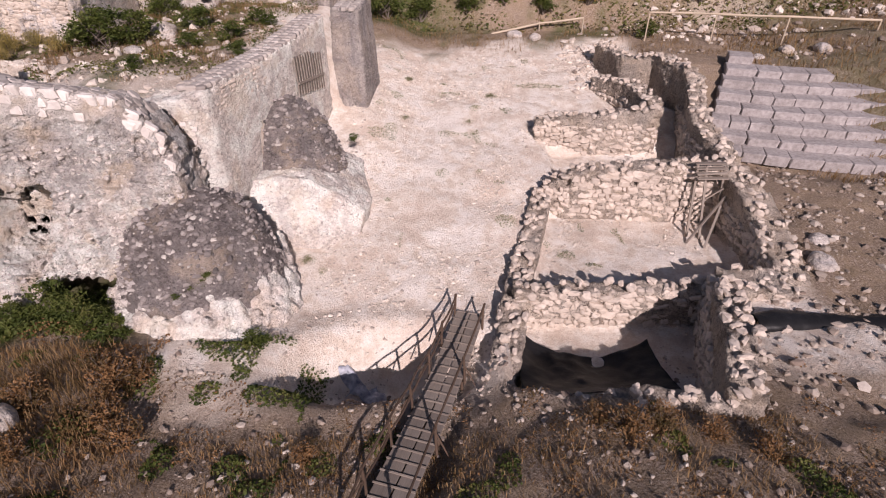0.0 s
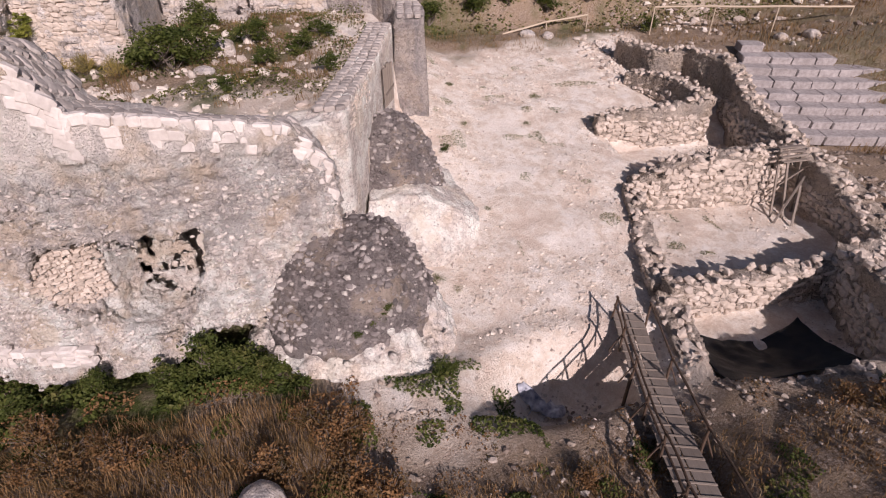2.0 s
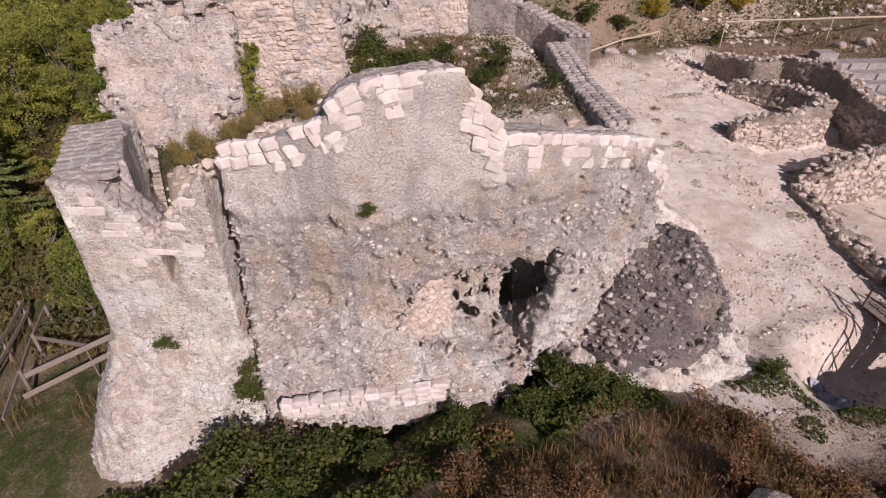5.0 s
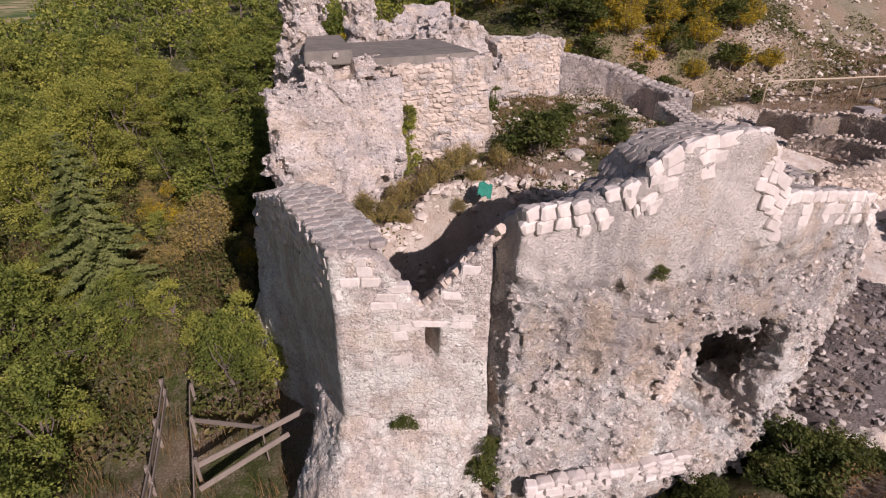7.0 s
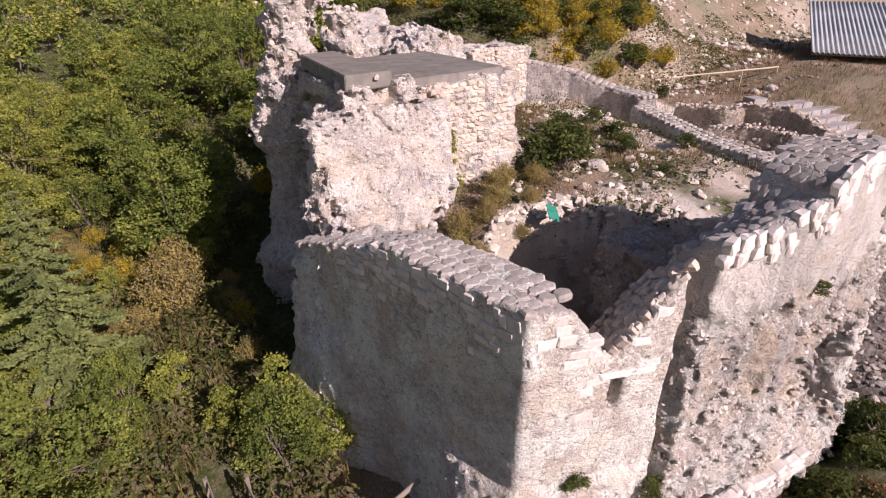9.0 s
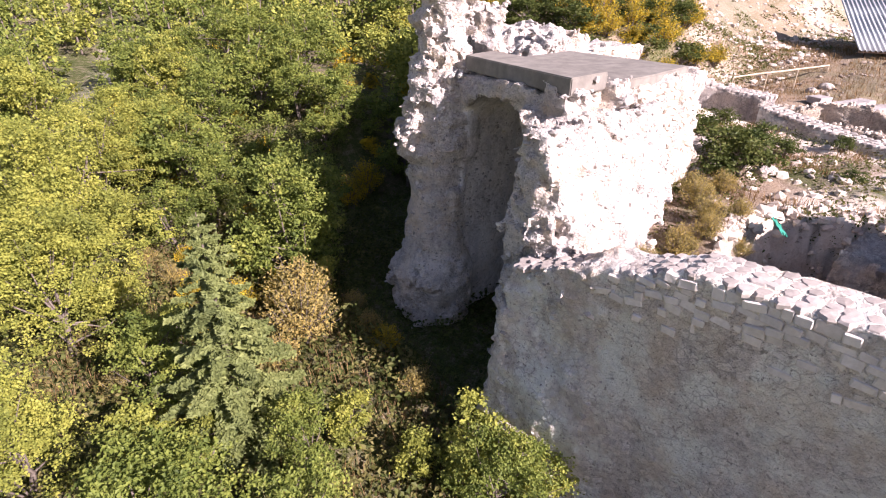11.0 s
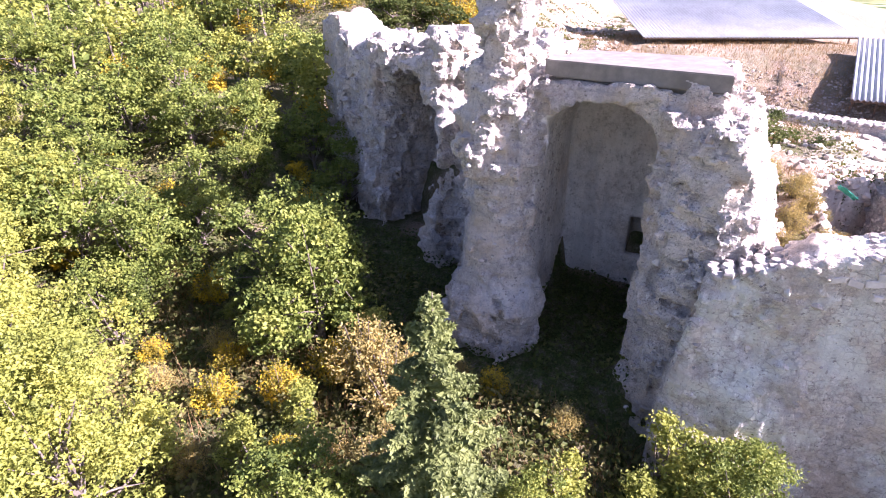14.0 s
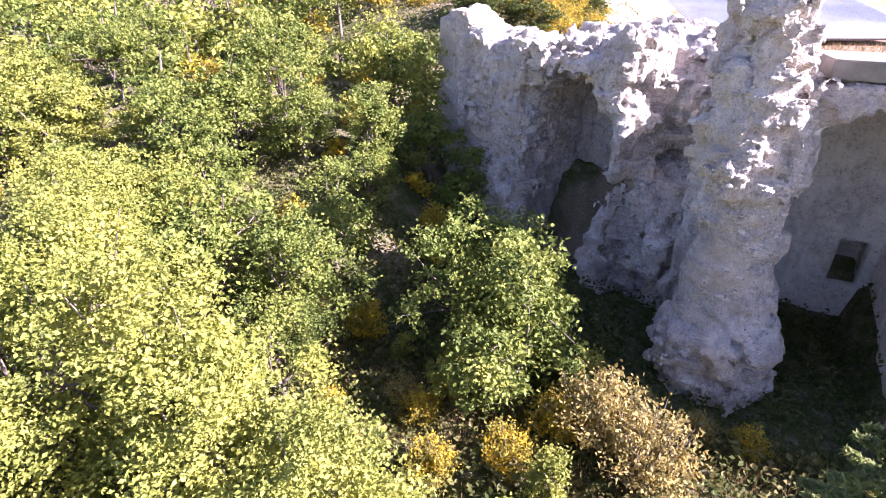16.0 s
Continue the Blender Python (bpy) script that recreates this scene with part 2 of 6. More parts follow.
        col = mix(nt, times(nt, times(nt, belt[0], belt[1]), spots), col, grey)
    gm = ramp(nt, big, [(0.5, (0, 0, 0)), (0.68, (grey_amount,) * 3)])
    col = mix(nt, times(nt, gm, ramp(nt, mottle, [(0.35, (1, 1, 1)), (0.6, (0.35, 0.35, 0.35))])), col, grey)
    tall = nt.nodes.new("ShaderNodeMapping")
    tall.inputs["Scale"].default_value = (1.0, 1.0, 0.12)
    nt.links.new(p, tall.inputs[0])
    run_ = noise_tex(nt, tall.outputs[0], 1.25, 6, 0.65)
    col = mix(nt, ramp(nt, run_, [(0.52, (0, 0, 0)), (0.63, (min(grey_amount * 1.25, 0.7),) * 3)]), col, grey)
    col = mix(nt, ramp(nt, noise_tex(nt, p, 7.5, 5, 0.8), [(0.55, (0, 0, 0)), (0.66, (grey_amount * 0.8,) * 3)]), col, tuple(0.75 * c for c in grey))
    warmn = noise_tex(nt, p, 0.8, 4, 0.6)
    col = mix(nt, ramp(nt, warmn, [(0.5, (0, 0, 0)), (0.64, (warm,) * 3)]), col, (0.68, 0.53, 0.38))
    nt.links.new(col, b.inputs["Base Color"])
    b.inputs["Roughness"].default_value = 0.95
    b.inputs["Specular IOR Level"].default_value = 0.15
    b1 = add(nt, "ShaderNodeBump", Strength=bump * 0.55, Distance=0.12, Height=vor.outputs["Distance"])
    b1.invert = True
    b0 = add(nt, "ShaderNodeBump", Strength=bump * 0.7, Distance=0.07, Height=ramp(nt, edge2.outputs["Distance"], [(0.0, (0, 0, 0)), (0.22, (1, 1, 1))]), Normal=b1.outputs[0])
    b2 = add(nt, "ShaderNodeBump", Strength=bump, Distance=0.1, Height=mottle, Normal=b0.outputs[0])
    b3 = add(nt, "ShaderNodeBump", Strength=bump * 0.8, Distance=0.04, Height=fine, Normal=b2.outputs[0])
    nt.links.new(b3.outputs[0], b.inputs["Normal"])
    return m


def plain_material(name, a, c, scale=6.0, roughness=0.9, bump=0.3, dist=0.02, per_object=0.0, metallic=0.0, stretch=None):
    m, nt, b = nodes_of(name)
    p = place(nt)
    if stretch:
        tc = nt.nodes.new("ShaderNodeTexCoord").outputs["Object"]
        mp = nt.nodes.new("ShaderNodeMapping")
        mp.inputs["Scale"].default_value = stretch
        nt.links.new(tc, mp.inputs[0])
        p = mp.outputs[0]
    n1 = noise_tex(nt, p, scale, 5, 0.65)
    n2 = noise_tex(nt, p, scale * 0.15, 3)
    col = mix(nt, ramp(nt, n1, [(0.3, (0, 0, 0)), (0.7, (1, 1, 1))]), a, c)
    col = mix(nt, 0.45, col, ramp(nt, n2, [(0.35, (0.6, 0.58, 0.56)), (0.65, (1, 1, 1))]), "MULTIPLY")
    if per_object:
        r = nt.nodes.new("ShaderNodeObjectInfo").outputs["Random"]
        col = mix(nt, per_object, col, ramp(nt, r, [(0.0, (0.45, 0.43, 0.42)), (0.5, (0.85, 0.82, 0.78)), (1.0, (1.0, 1.0, 1.0))]), "MULTIPLY")
    nt.links.new(col, b.inputs["Base Color"])
    b.inputs["Roughness"].default_value = roughness
    b.inputs["Metallic"].default_value = metallic
    b.inputs["Specular IOR Level"].default_value = 0.2
    bm_ = add(nt, "ShaderNodeBump", Strength=bump, Distance=dist, Height=n1)
    nt.links.new(bm_.outputs[0], b.inputs["Normal"])
    return m


def leaf_material(name, tones, scale=0.8):
    """Leaves: tone by single leaf and by branch, light passes through a little."""
    m, nt, b = nodes_of(name)
    g = nt.nodes.new("ShaderNodeNewGeometry")
    n = noise_tex(nt, g.outputs["Position"], scale, 2)
    a = nt.nodes.new("ShaderNodeMath")
    a.operation = "ADD"
    nt.links.new(n, a.inputs[0])
    k = nt.nodes.new("ShaderNodeMath")
    k.operation = "MULTIPLY_ADD"
    nt.links.new(g.outputs["Random Per Island"], k.inputs[0])
    k.inputs[1].default_value = 0.22
    k.inputs[2].default_value = -0.11
    nt.links.new(k.outputs[0], a.inputs[1])
    col = ramp(nt, a.outputs[0], [(0.15 + 0.7 * i / (len(tones) - 1), t) for i, t in enumerate(tones)])
    nt.links.new(col, b.inputs["Base Color"])
    b.inputs["Roughness"].default_value = 0.6
    b.inputs["Specular IOR Level"].default_value = 0.25
    tr = nt.nodes.new("ShaderNodeBsdfTranslucent")
    nt.links.new(col, tr.inputs[0])
    ms = nt.nodes.new("ShaderNodeMixShader")
    ms.inputs[0].default_value = 0.33
    nt.links.new(b.outputs[0], ms.inputs[1])
    nt.links.new(tr.outputs[0], ms.inputs[2])
    nt.links.new(ms.outputs[0], nt.nodes["Material Output"].inputs[0])
    return m


RUBBLE = stone_material("limestone_rubble", (0.75, 0.685, 0.64), (0.58, 0.525, 0.485), (0.28, 0.25, 0.225), (0.41, 0.39, 0.395), 0.45, 3.6, 0.75, 0.3, None, 0.4, 0.3, 0.6, 0.25)
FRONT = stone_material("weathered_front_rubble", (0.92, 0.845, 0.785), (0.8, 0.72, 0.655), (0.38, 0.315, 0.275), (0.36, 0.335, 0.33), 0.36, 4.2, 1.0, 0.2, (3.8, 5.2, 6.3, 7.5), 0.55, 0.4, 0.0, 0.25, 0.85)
MASONRY = stone_material("limestone_masonry", (0.9, 0.83, 0.77), (0.66, 0.59, 0.535), (0.32, 0.275, 0.25), (0.48, 0.46, 0.455), 0.24, 3.7, 0.7, 0.6, None, 0.35, 0.2, 0.0, 0.25, 0.75)
GREYWALL = stone_material("grey_lichened_masonry", (0.58, 0.52, 0.48), (0.38, 0.34, 0.325), (0.17, 0.15, 0.145), (0.27, 0.255, 0.26), 0.7, 4.2, 1.0, 0.7, None, 0.2, 0.7)
DRYSTONE = stone_material("dry_stone", (0.68, 0.585, 0.5), (0.5, 0.42, 0.35), (0.2, 0.16, 0.14), (0.42, 0.385, 0.36), 0.25, 4.6, 1.1, 0.6)
GRAVEL = stone_material("dark_rubble_fill", (0.34, 0.3, 0.285), (0.19, 0.165, 0.16), (0.09, 0.08, 0.078), (0.24, 0.22, 0.215), 0.5, 9.0, 0.9, 0.7)
PLASTER = stone_material("old_lime_plaster", (0.82, 0.775, 0.745), (0.74, 0.695, 0.665), (0.5, 0.45, 0.41), (0.5, 0.485, 0.485), 0.35, 1.2, 0.35, 0.0, None, 0.2, 0.15)
STONE = plain_material("cut_limestone", (0.84, 0.785, 0.745), (0.7, 0.64, 0.6), 9, 0.92, 0.6, 0.03, 0.32)
CAPSTONE = plain_material("weathered_capstone", (0.58, 0.53, 0.495), (0.42, 0.38, 0.36), 9, 0.92, 0.5, 0.02, 0.6)
GREYSTONE = plain_material("grey_seat_stone", (0.52, 0.48, 0.47), (0.3, 0.27, 0.265), 5, 0.95, 0.8, 0.05, 0.15)
LOOSE = plain_material("dry_wall_stone", (0.74, 0.65, 0.57), (0.58, 0.49, 0.42), 8, 0.92, 0.6, 0.025, 0.4)
CONCRETE = plain_material("weathered_concrete", (0.3, 0.275, 0.245), (0.18, 0.165, 0.148), 2.2, 0.85, 0.3, 0.015)
WOOD = plain_material("grey_weathered_wood", (0.36, 0.31, 0.27), (0.24, 0.2, 0.17), 3, 0.85, 0.4, 0.006, 0.45, 0, (1, 14, 14))
DARKWOOD = plain_material("dark_pole_wood", (0.16, 0.11, 0.08), (0.09, 0.06, 0.045), 3, 0.85, 0.4, 0.006, 0.4, 0, (1, 14, 14))
TARP = plain_material("black_sheet", (0.012, 0.012, 0.013), (0.02, 0.02, 0.022), 2, 0.45, 0.6, 0.06)
SHEETMETAL = plain_material("corrugated_roof_sheet", (0.52, 0.535, 0.55), (0.42, 0.435, 0.45), 2, 0.6, 0.1, 0.01, 0.2)

AXIS = [(1.03, 15.15, -0.28), (0.27, 12.4, -0.08), (-0.3, 10.3, 0.3), (-1.15, 7.4, 1.05), (-1.75, 5.2, 1.6)]   # deck of the footbridge

# ---- ground: one sheet from the ruins to the plain ----
TERRACE = [(-24.6, 25.2), (-24.0, 21.9), (-22.0, 22.3), (-20.6, 23.1), (-18.0, 22.9), (-16.4, 21.0), (-16.0, 19.3), (-9.2, 19.2), (-7.6, 22.0), (-6.3, 28.4), (-5.2, 30), (-4.8, 33), (-9, 36), (-13, 36), (-16.8, 33), (-16.9, 27.2), (-20.5, 27.0)]
VOID = [(-24.6, 18.2), (-21.2, 17.3), (-16.6, 17.0), (-16.6, 21.0), (-17.8, 22.4), (-19.7, 22.6), (-21.6, 21.8), (-23.4, 21.2), (-24.4, 20.6)]
ROOM_NEAR = [(2.2, 11.2), (4.0, 10.2), (7.9, 9.6), (9.6, 15.0), (2.6, 15.2)]
ROOM_MID = [(3.6, 15.8), (12.6, 15.8), (12.7, 21.8), (4.8, 22.3)]
ROOM_FAR = [(5.6, 23.3), (12.6, 22.4), (12.8, 26.8), (11.2, 27.0), (5.6, 27.2)]
NICHE = [(-26.0, 28.4), (-17.7, 28.4), (-17.7, 31.9), (-26.0, 31.9)]
NICHE_FAR = [(-22.0, 38.0), (-17.5, 36.9), (-14.5, 41.5), (-18.5, 44.0)]
ROOM_END = [(11.0, 28.2), (12.9, 28.4), (12.5, 31.8), (11.3, 32.2)]


def inside(x, y, pts, soft=0.3):
    return ss(soft * 0.5, -soft * 0.5, poly2(x, y, pts))


def ground_height(x, y):
    fore = 0.45 + 0.3 * np.clip(9.5 - y, 0, 5) + 1.15 * ss(0.3, 5, x) * ss(14, 9, y) + 1.0 * ss(-8.3, -11, x) * ss(15, 9, y)
    fore = fore - 0.9 * ss(-17, -21, x) + 0.9 * ss(-9.5, -12, x) * ss(12.2, 14.2, y) * ss(-19.5, -18, x)
    court = 0.15 * np.clip(y - 18.5, -4, 22) + 1.0 * ss(-1, -4.5, x) * ss(21, 30, y) + 1.2 * ss(14, 20, x) * ss(31, 37, y)
    k = ss(12.0, 16.2, y)
    h = fore * (1 - k) + court * k
    right = 0.9 + 0.5 * ss(15, 10, y)
    h = h + (right - h) * ss(9, 11, x) * ss(26, 24, y) * ss(8, 10, y)
    # ditch under the footbridge
    h = h - 2.7 * np.exp(-(((x + 2.1 + 0.5 * (12.6 - y)) / 2.7) ** 2 + ((y - 12.6) / 1.6) ** 2) ** 1.6)
    h = h - 0.9 * np.exp(-((x - 0.6) / 1.2) ** 2 - ((y - 11.6) / 1.6) ** 2)
    dd, dz = path2(x, y, AXIS)
    h = np.minimum(h, dz - 0.5 + 1.1 * np.clip(dd - 0.75, 0, 30) + 3 * ss(14.0, 15.4, y))
    # wooded side west of the walls
    west = -0.6 + 1.4 * ss(24, 33, y) + 3.2 * ss(42, 70, y) + 5.5 * ss(70, 150, y)
    h = h + (west - h) * ss(-24.0, -26.5, x + 0.0 * y) * ss(12, 17, y)
    h = np.where(x < -22, h - 0.7 * ss(18, 13, y) * ss(-22, -27, x), h)
    north = 3.2 + 3.2 * ss(42, 56, y) + 4.5 * ss(60, 150, y)
    edge = ss(-28, -16, x)
    kn = ss(43, 47.5, y)
    h = h + ((west * (1 - edge) + north * edge) - h) * kn
    h = h + 4.2 * ss(42.5, 47.5, y) * ss(-9, 2, x) * ss(120, 60, y)
    h = h + (west * 0.5 + 0.2 - h) * ss(-16.2, -19.2, x - 0.42 * (y - 34)) * ss(27.5, 29, y) * ss(50, 44, y)
    # terrace behind the walls, the open shaft of the tower, sunken rooms
    ter = 6.45 + 0.35 * ss(24, 33, y) - 1.2 * ss(-9.3, -7.6, x - 0.18 * (y - 19)) * ss(19, 20, y) - 0.5 * ss(21, 18, y)
    ter = ter - 0.8 * ss(-20.3, -22.2, x) * ss(26.5, 24.5, y)
    h = h + (ter - h) * inside(x, y, TERRACE, 0.5)
    h = h + (1.0 - h) * inside(x, y, VOID, 0.7)
    for pts, z in ((ROOM_NEAR, -0.85), (ROOM_MID, -0.3), (ROOM_FAR, 0.55), (ROOM_END, 2.4), (NICHE, 0.7), (NICHE_FAR, 0.8)):
        h = h + (z - h) * inside(x, y, pts, 0.4)
    # theatre slope
    v = (x - 18.0) * 0.222 + (y - 25.8) * 0.975
    h = np.where((x > 13) & (y > 22), h + (0.25 + 0.42 * np.clip(v, 0, 8) / 1.1 - h) * ss(13.2, 14.4, x) * ss(-2.5, -0.4, v) * ss(46, 41, y), h)
    h = h + (5.35 - h) * ss(20, 36, x) * ss(2, 12, y) * ss(60, 48, y)
    # hillside falls away to the plain
    h = h - 100 * ss(-38, -190, x) - 110 * ss(170, 460, y) - 100 * ss(140, 420, x) * ss(8, 30, y) - 100 * ss(0, -250, y)
    h = np.maximum(h, -104 + 3 * ss(300, 900, np.hypot(x, y)))
    return h


def spread(a, b, step, far, grow):
    mid = list(np.arange(a, b + step * 0.5, step))
    out, s = [], step
    v = mid[-1]
    while v < far:
        s *= grow
        v += s
        out.append(v)
    low, s, v = [], step, mid[0]
    while v > -far:
        s *= grow
        v -= s
        low.append(v)
    return np.array(low[::-1] + mid + out)


def ground_zone(x, y, h):
    """How pale-dusty (R), brown-dry (G) and green (B) the soil is."""
    n = fbm(x, y, 0 * x, 2.2, 11, 4)
    n2 = fbm(x, y, 0 * x, 7.0, 31, 3)
    dust = ss(9.4, 12.6, y + 1.8 * n) * ss(-10.5, -8.5, x + 0.4 * n) * ss(13.6, 12.6, x) * ss(39.5, 37, y - 0.25 * x + 2 * n)
    for pts in (ROOM_NEAR, ROOM_MID, ROOM_FAR, ROOM_END):
        dust = np.maximum(dust, inside(x, y, pts, 0.8))
    dust = np.maximum(dust, 0.75 * inside(x, y, [(-16.5, 17.5), (-9.2, 17.5), (-9.5, 22), (-15, 23.5), (-19.5, 23.6)], 1.5))
    dust = np.maximum(dust, 0.35 * ss(0.15, 0.5, n2) * ss(13.5, 15, x) * ss(20, 45, y) * ss(80, 60, y))
    dust = np.maximum(dust, 0.4 * ss(0.1, 0.5, n + n2) * ss(14, 20, x) * ss(38, 42, y) * ss(90, 70, y))
    dust = np.maximum(dust, 0.15 * ss(-0.1, 0.4, n + n2) * ss(24, 30, x) * ss(5, 12, y) * ss(90, 70, y))
    dust = np.maximum(dust, 0.7 * ss(1.6, 0.6, np.abs(poly2(x, y, VOID))) * ss(17.4, 18.5, y))
    dust = np.maximum(dust, inside(x, y, [(9.8, 10.8), (17, 10.2), (17, 12.9), (10.2, 12.9)], 0.8))
    dust = np.maximum(dust, 0.85 * ss(2.2, 1.2, path2(x, y, [(-33.5, 55.0, 0), (-30.6, 66.0, 0), (-27.4, 80.0, 0), (-24.0, 92.0, 0)])[0]))
    green = ss(-0.15, 0.35, n + n2 * 0.6) * ss(-9.0, -12.5, x) * ss(9.3, 12.2, y + 0.8 * n)
    green = np.maximum(green, ss(-0.8, 0.0, n) * ss(40, 42, y) * ss(4, -2, x))
    green = np.maximum(green, 0.8 * ss(-0.2, 0.3, n) * ss(36, 40, y - 0.2 * x) * ss(24, 10, x))
    green = np.maximum(green, 0.6 * ss(-0.3, 0.3, n) * ss(20, 26, x) * ss(38, 44, y))
    green = np.maximum(green, 0.6 * ss(0.1, 0.5, n) * inside(x, y, TERRACE, 2.0))
    green = np.maximum(green, ss(-25, -28, x) * ss(-0.9, 0.0, n))
    green = np.maximum(green, 0.45 * ss(-0.4, 0.2, n) * ss(19, 23, x) * ss(8, 12, y) * ss(48, 40, y))
    # niche floor: undergrowth green, its deep shade also put into the soil colour
    green = np.maximum(green, ss(-17.5, -18.5, x) * ss(26, 27.5, y) * ss(47, 44, y) * ss(3.5, 2.5, h))
    return dust, np.clip(green, 0, 1)


def soil_material():
    m, nt, b = nodes_of("soil_and_dust")
    p = place(nt)
    a = nt.nodes.new("ShaderNodeVertexColor")
    a.layer_name = "zone"
    sep = nt.nodes.new("ShaderNodeSeparateColor")
    nt.links.new(a.outputs[0], sep.inputs[0])
    fine = noise_tex(nt, p, 14, 6, 0.75)
    mid = noise_tex(nt, p, 1.6, 5, 0.7)
    brown = ramp(nt, fine, [(0.3, (0.115, 0.08, 0.055)), (0.5, (0.29, 0.215, 0.16)), (0.64, (0.5, 0.42, 0.35))])
    brown = mix(nt, ramp(nt, mid, [(0.4, (0, 0, 0)), (0.65, (0.7, 0.7, 0.7))]), brown, (0.31, 0.23, 0.15))
    dust = ramp(nt, mid, [(0.3, (0.66, 0.55, 0.455)), (0.46, (0.77, 0.67, 0.575)), (0.56, (0.84, 0.755, 0.67)), (0.72, (0.88, 0.815, 0.745))])
    dust = mix(nt, 0.5, dust, ramp(nt, fine, [(0.32, (0.6, 0.55, 0.5)), (0.55, (1, 1, 1))]), "MULTIPLY")
    wide = noise_tex(nt, p, 0.4, 6, 0.7)
    dust = mix(nt, ramp(nt, wide, [(0.38, (0.6, 0.6, 0.6)), (0.5, (0, 0, 0))]), dust, (0.66, 0.53, 0.44))
    dust = mix(nt, ramp(nt, wide, [(0.5, (0, 0, 0)), (0.6, (0.6, 0.6, 0.6))]), dust, (0.87, 0.81, 0.75))
    vor = add(nt, "ShaderNodeTexVoronoi", Vector=p, Scale=7.5)
    # dark specks: shadows of small stones, and weeds, put into the dust colour
    dark_ = noise_tex(nt, p, 5.0, 6, 0.8)
    dust = mix(nt, ramp(nt, dark_, [(0.36, (0.4, 0.4, 0.4)), (0.46, (0, 0, 0))]), dust, (0.46, 0.38, 0.31))
    dust = mix(nt, ramp(nt, vor.outputs["Distance"], [(0.16, (0.55, 0.55, 0.55)), (0.24, (0, 0, 0))]), dust, (0.82, 0.77, 0.69))
    grass = ramp(nt, fine, [(0.3, (0.03, 0.04, 0.012)), (0.55, (0.08, 0.1, 0.03)), (0.75, (0.2, 0.2, 0.08))])
    fields = nt.nodes.new("ShaderNodeTexVoronoi")
    fields.inputs["Scale"].default_value = 0.011
    nt.links.new(p, fields.inputs["Vector"])
    fsep = nt.nodes.new("ShaderNodeSeparateColor")
    nt.links.new(fields.outputs["Color"], fsep.inputs[0])
    field = ramp(nt, fsep.outputs[0], [(0.0, (0.05, 0.09, 0.03)), (0.3, (0.12, 0.17, 0.06)), (0.5, (0.42, 0.33, 0.19)), (0.75, (0.16, 0.2, 0.08)), (0.9, (0.5, 0.4, 0.26))])
    col = mix(nt, sep.outputs[0], brown, dust)
    gm = nt.nodes.new("ShaderNodeMath")
    gm.operation = "MULTIPLY"
    nt.links.new(sep.outputs[1], gm.inputs[0])
    nt.links.new(ramp(nt, mid, [(0.35, (0.5, 0.5, 0.5)), (0.55, (1, 1, 1))]), gm.inputs[1])
    col = mix(nt, gm.outputs[0], col, grass)
    col = mix(nt, sep.outputs[2], col, field)
    nt.links.new(col, b.inputs["Base Color"])
    b.inputs["Roughness"].default_value = 1.0
    b.inputs["Specular IOR Level"].default_value = 0.1
    b1 = add(nt, "ShaderNodeBump", Strength=0.45, Distance=0.2, Height=mid)
    b2 = add(nt, "ShaderNodeBump", Strength=1.0, Distance=0.07, Height=fine, Normal=b1.outputs[0])
    nt.links.new(b2.outputs[0], b.inputs["Normal"])
    return m


SOIL = soil_material()
gx, gy = spread(-44, 28, 0.27, 5200, 1.16), spread(4, 50, 0.27, 5200, 1.16)
GX, GY = np.meshgrid(gx, gy, indexing="ij")
GZ = ground_height(GX, GY)
close = ss(140, 60, np.hypot(GX + 8, GY - 25))
dust0, green0 = ground_zone(GX, GY, GZ)
GZ = GZ + close * (0.14 * fbm(GX, GY, 0 * GX, 1.7, 3, 4) + (0.05 + 0.05 * (1 - dust0)) * fbm(GX, GY, 0 * GX, 0.55, 9, 2))
ni, nj = GX.shape
ii, jj = np.meshgrid(np.arange(ni - 1), np.arange(nj - 1), indexing="ij")
q0 = (ii * nj + jj).ravel()
ground = new("ground", mesh_of("ground", np.stack([GX, GY, GZ], -1).reshape(-1, 3), np.stack([q0, q0 + nj, q0 + nj + 1, q0 + 1], 1), SOIL))
tagged(ground, "pale dusty courtyard soil turning to dry grass and green scrub", "ground", "", "structure")
zone = ground.data.color_attributes.new("zone", "FLOAT_COLOR", "POINT")
far = ss(300, 600, np.hypot(GX, GY))
zone.data.foreach_set("color", np.stack([dust0 * (1 - far), green0 * (1 - far), far, np.ones(GX.shape)], -1).ravel().astype(np.float32))


def ground_at(x, y):
    """Height of the sheet under many points."""
    i = np.clip(np.searchsorted(gx, x) - 1, 0, ni - 2)
    j = np.clip(np.searchsorted(gy, y) - 1, 0, nj - 2)
    u, v = (x - gx[i]) / (gx[i + 1] - gx[i]), (y - gy[j]) / (gy[j + 1] - gy[j])
    return (GZ[i, j] * (1 - u) + GZ[i + 1, j] * u) * (1 - v) + (GZ[i, j + 1] * (1 - u) + GZ[i + 1, j + 1] * u) * v


def on_ground(x, y):
    return float(ground_at(np.array([x]), np.array([y]))[0])

# ---- the ruined buildings ----
def front_line(x):
    return np.interp(x, [-22.2, -21.5, -18.8, -15.0, -12.5, -9.0], [16.4, 16.15, 15.3, 15.2, 15.5, 16.55])


def front_top(x):
    return np.interp(x, [-22.0, -21.4, -20.4, -19.2, -18.8, -18.0, -16.2, -15.8, -15.2, -13.7, -11.4, -10.1, -9.5, -9.0], [8.6, 8.75, 8.85, 9.3, 9.8, 10.05, 10.1, 9.5, 8.5, 8.3, 7.8, 7.4, 6.6, 5.6])


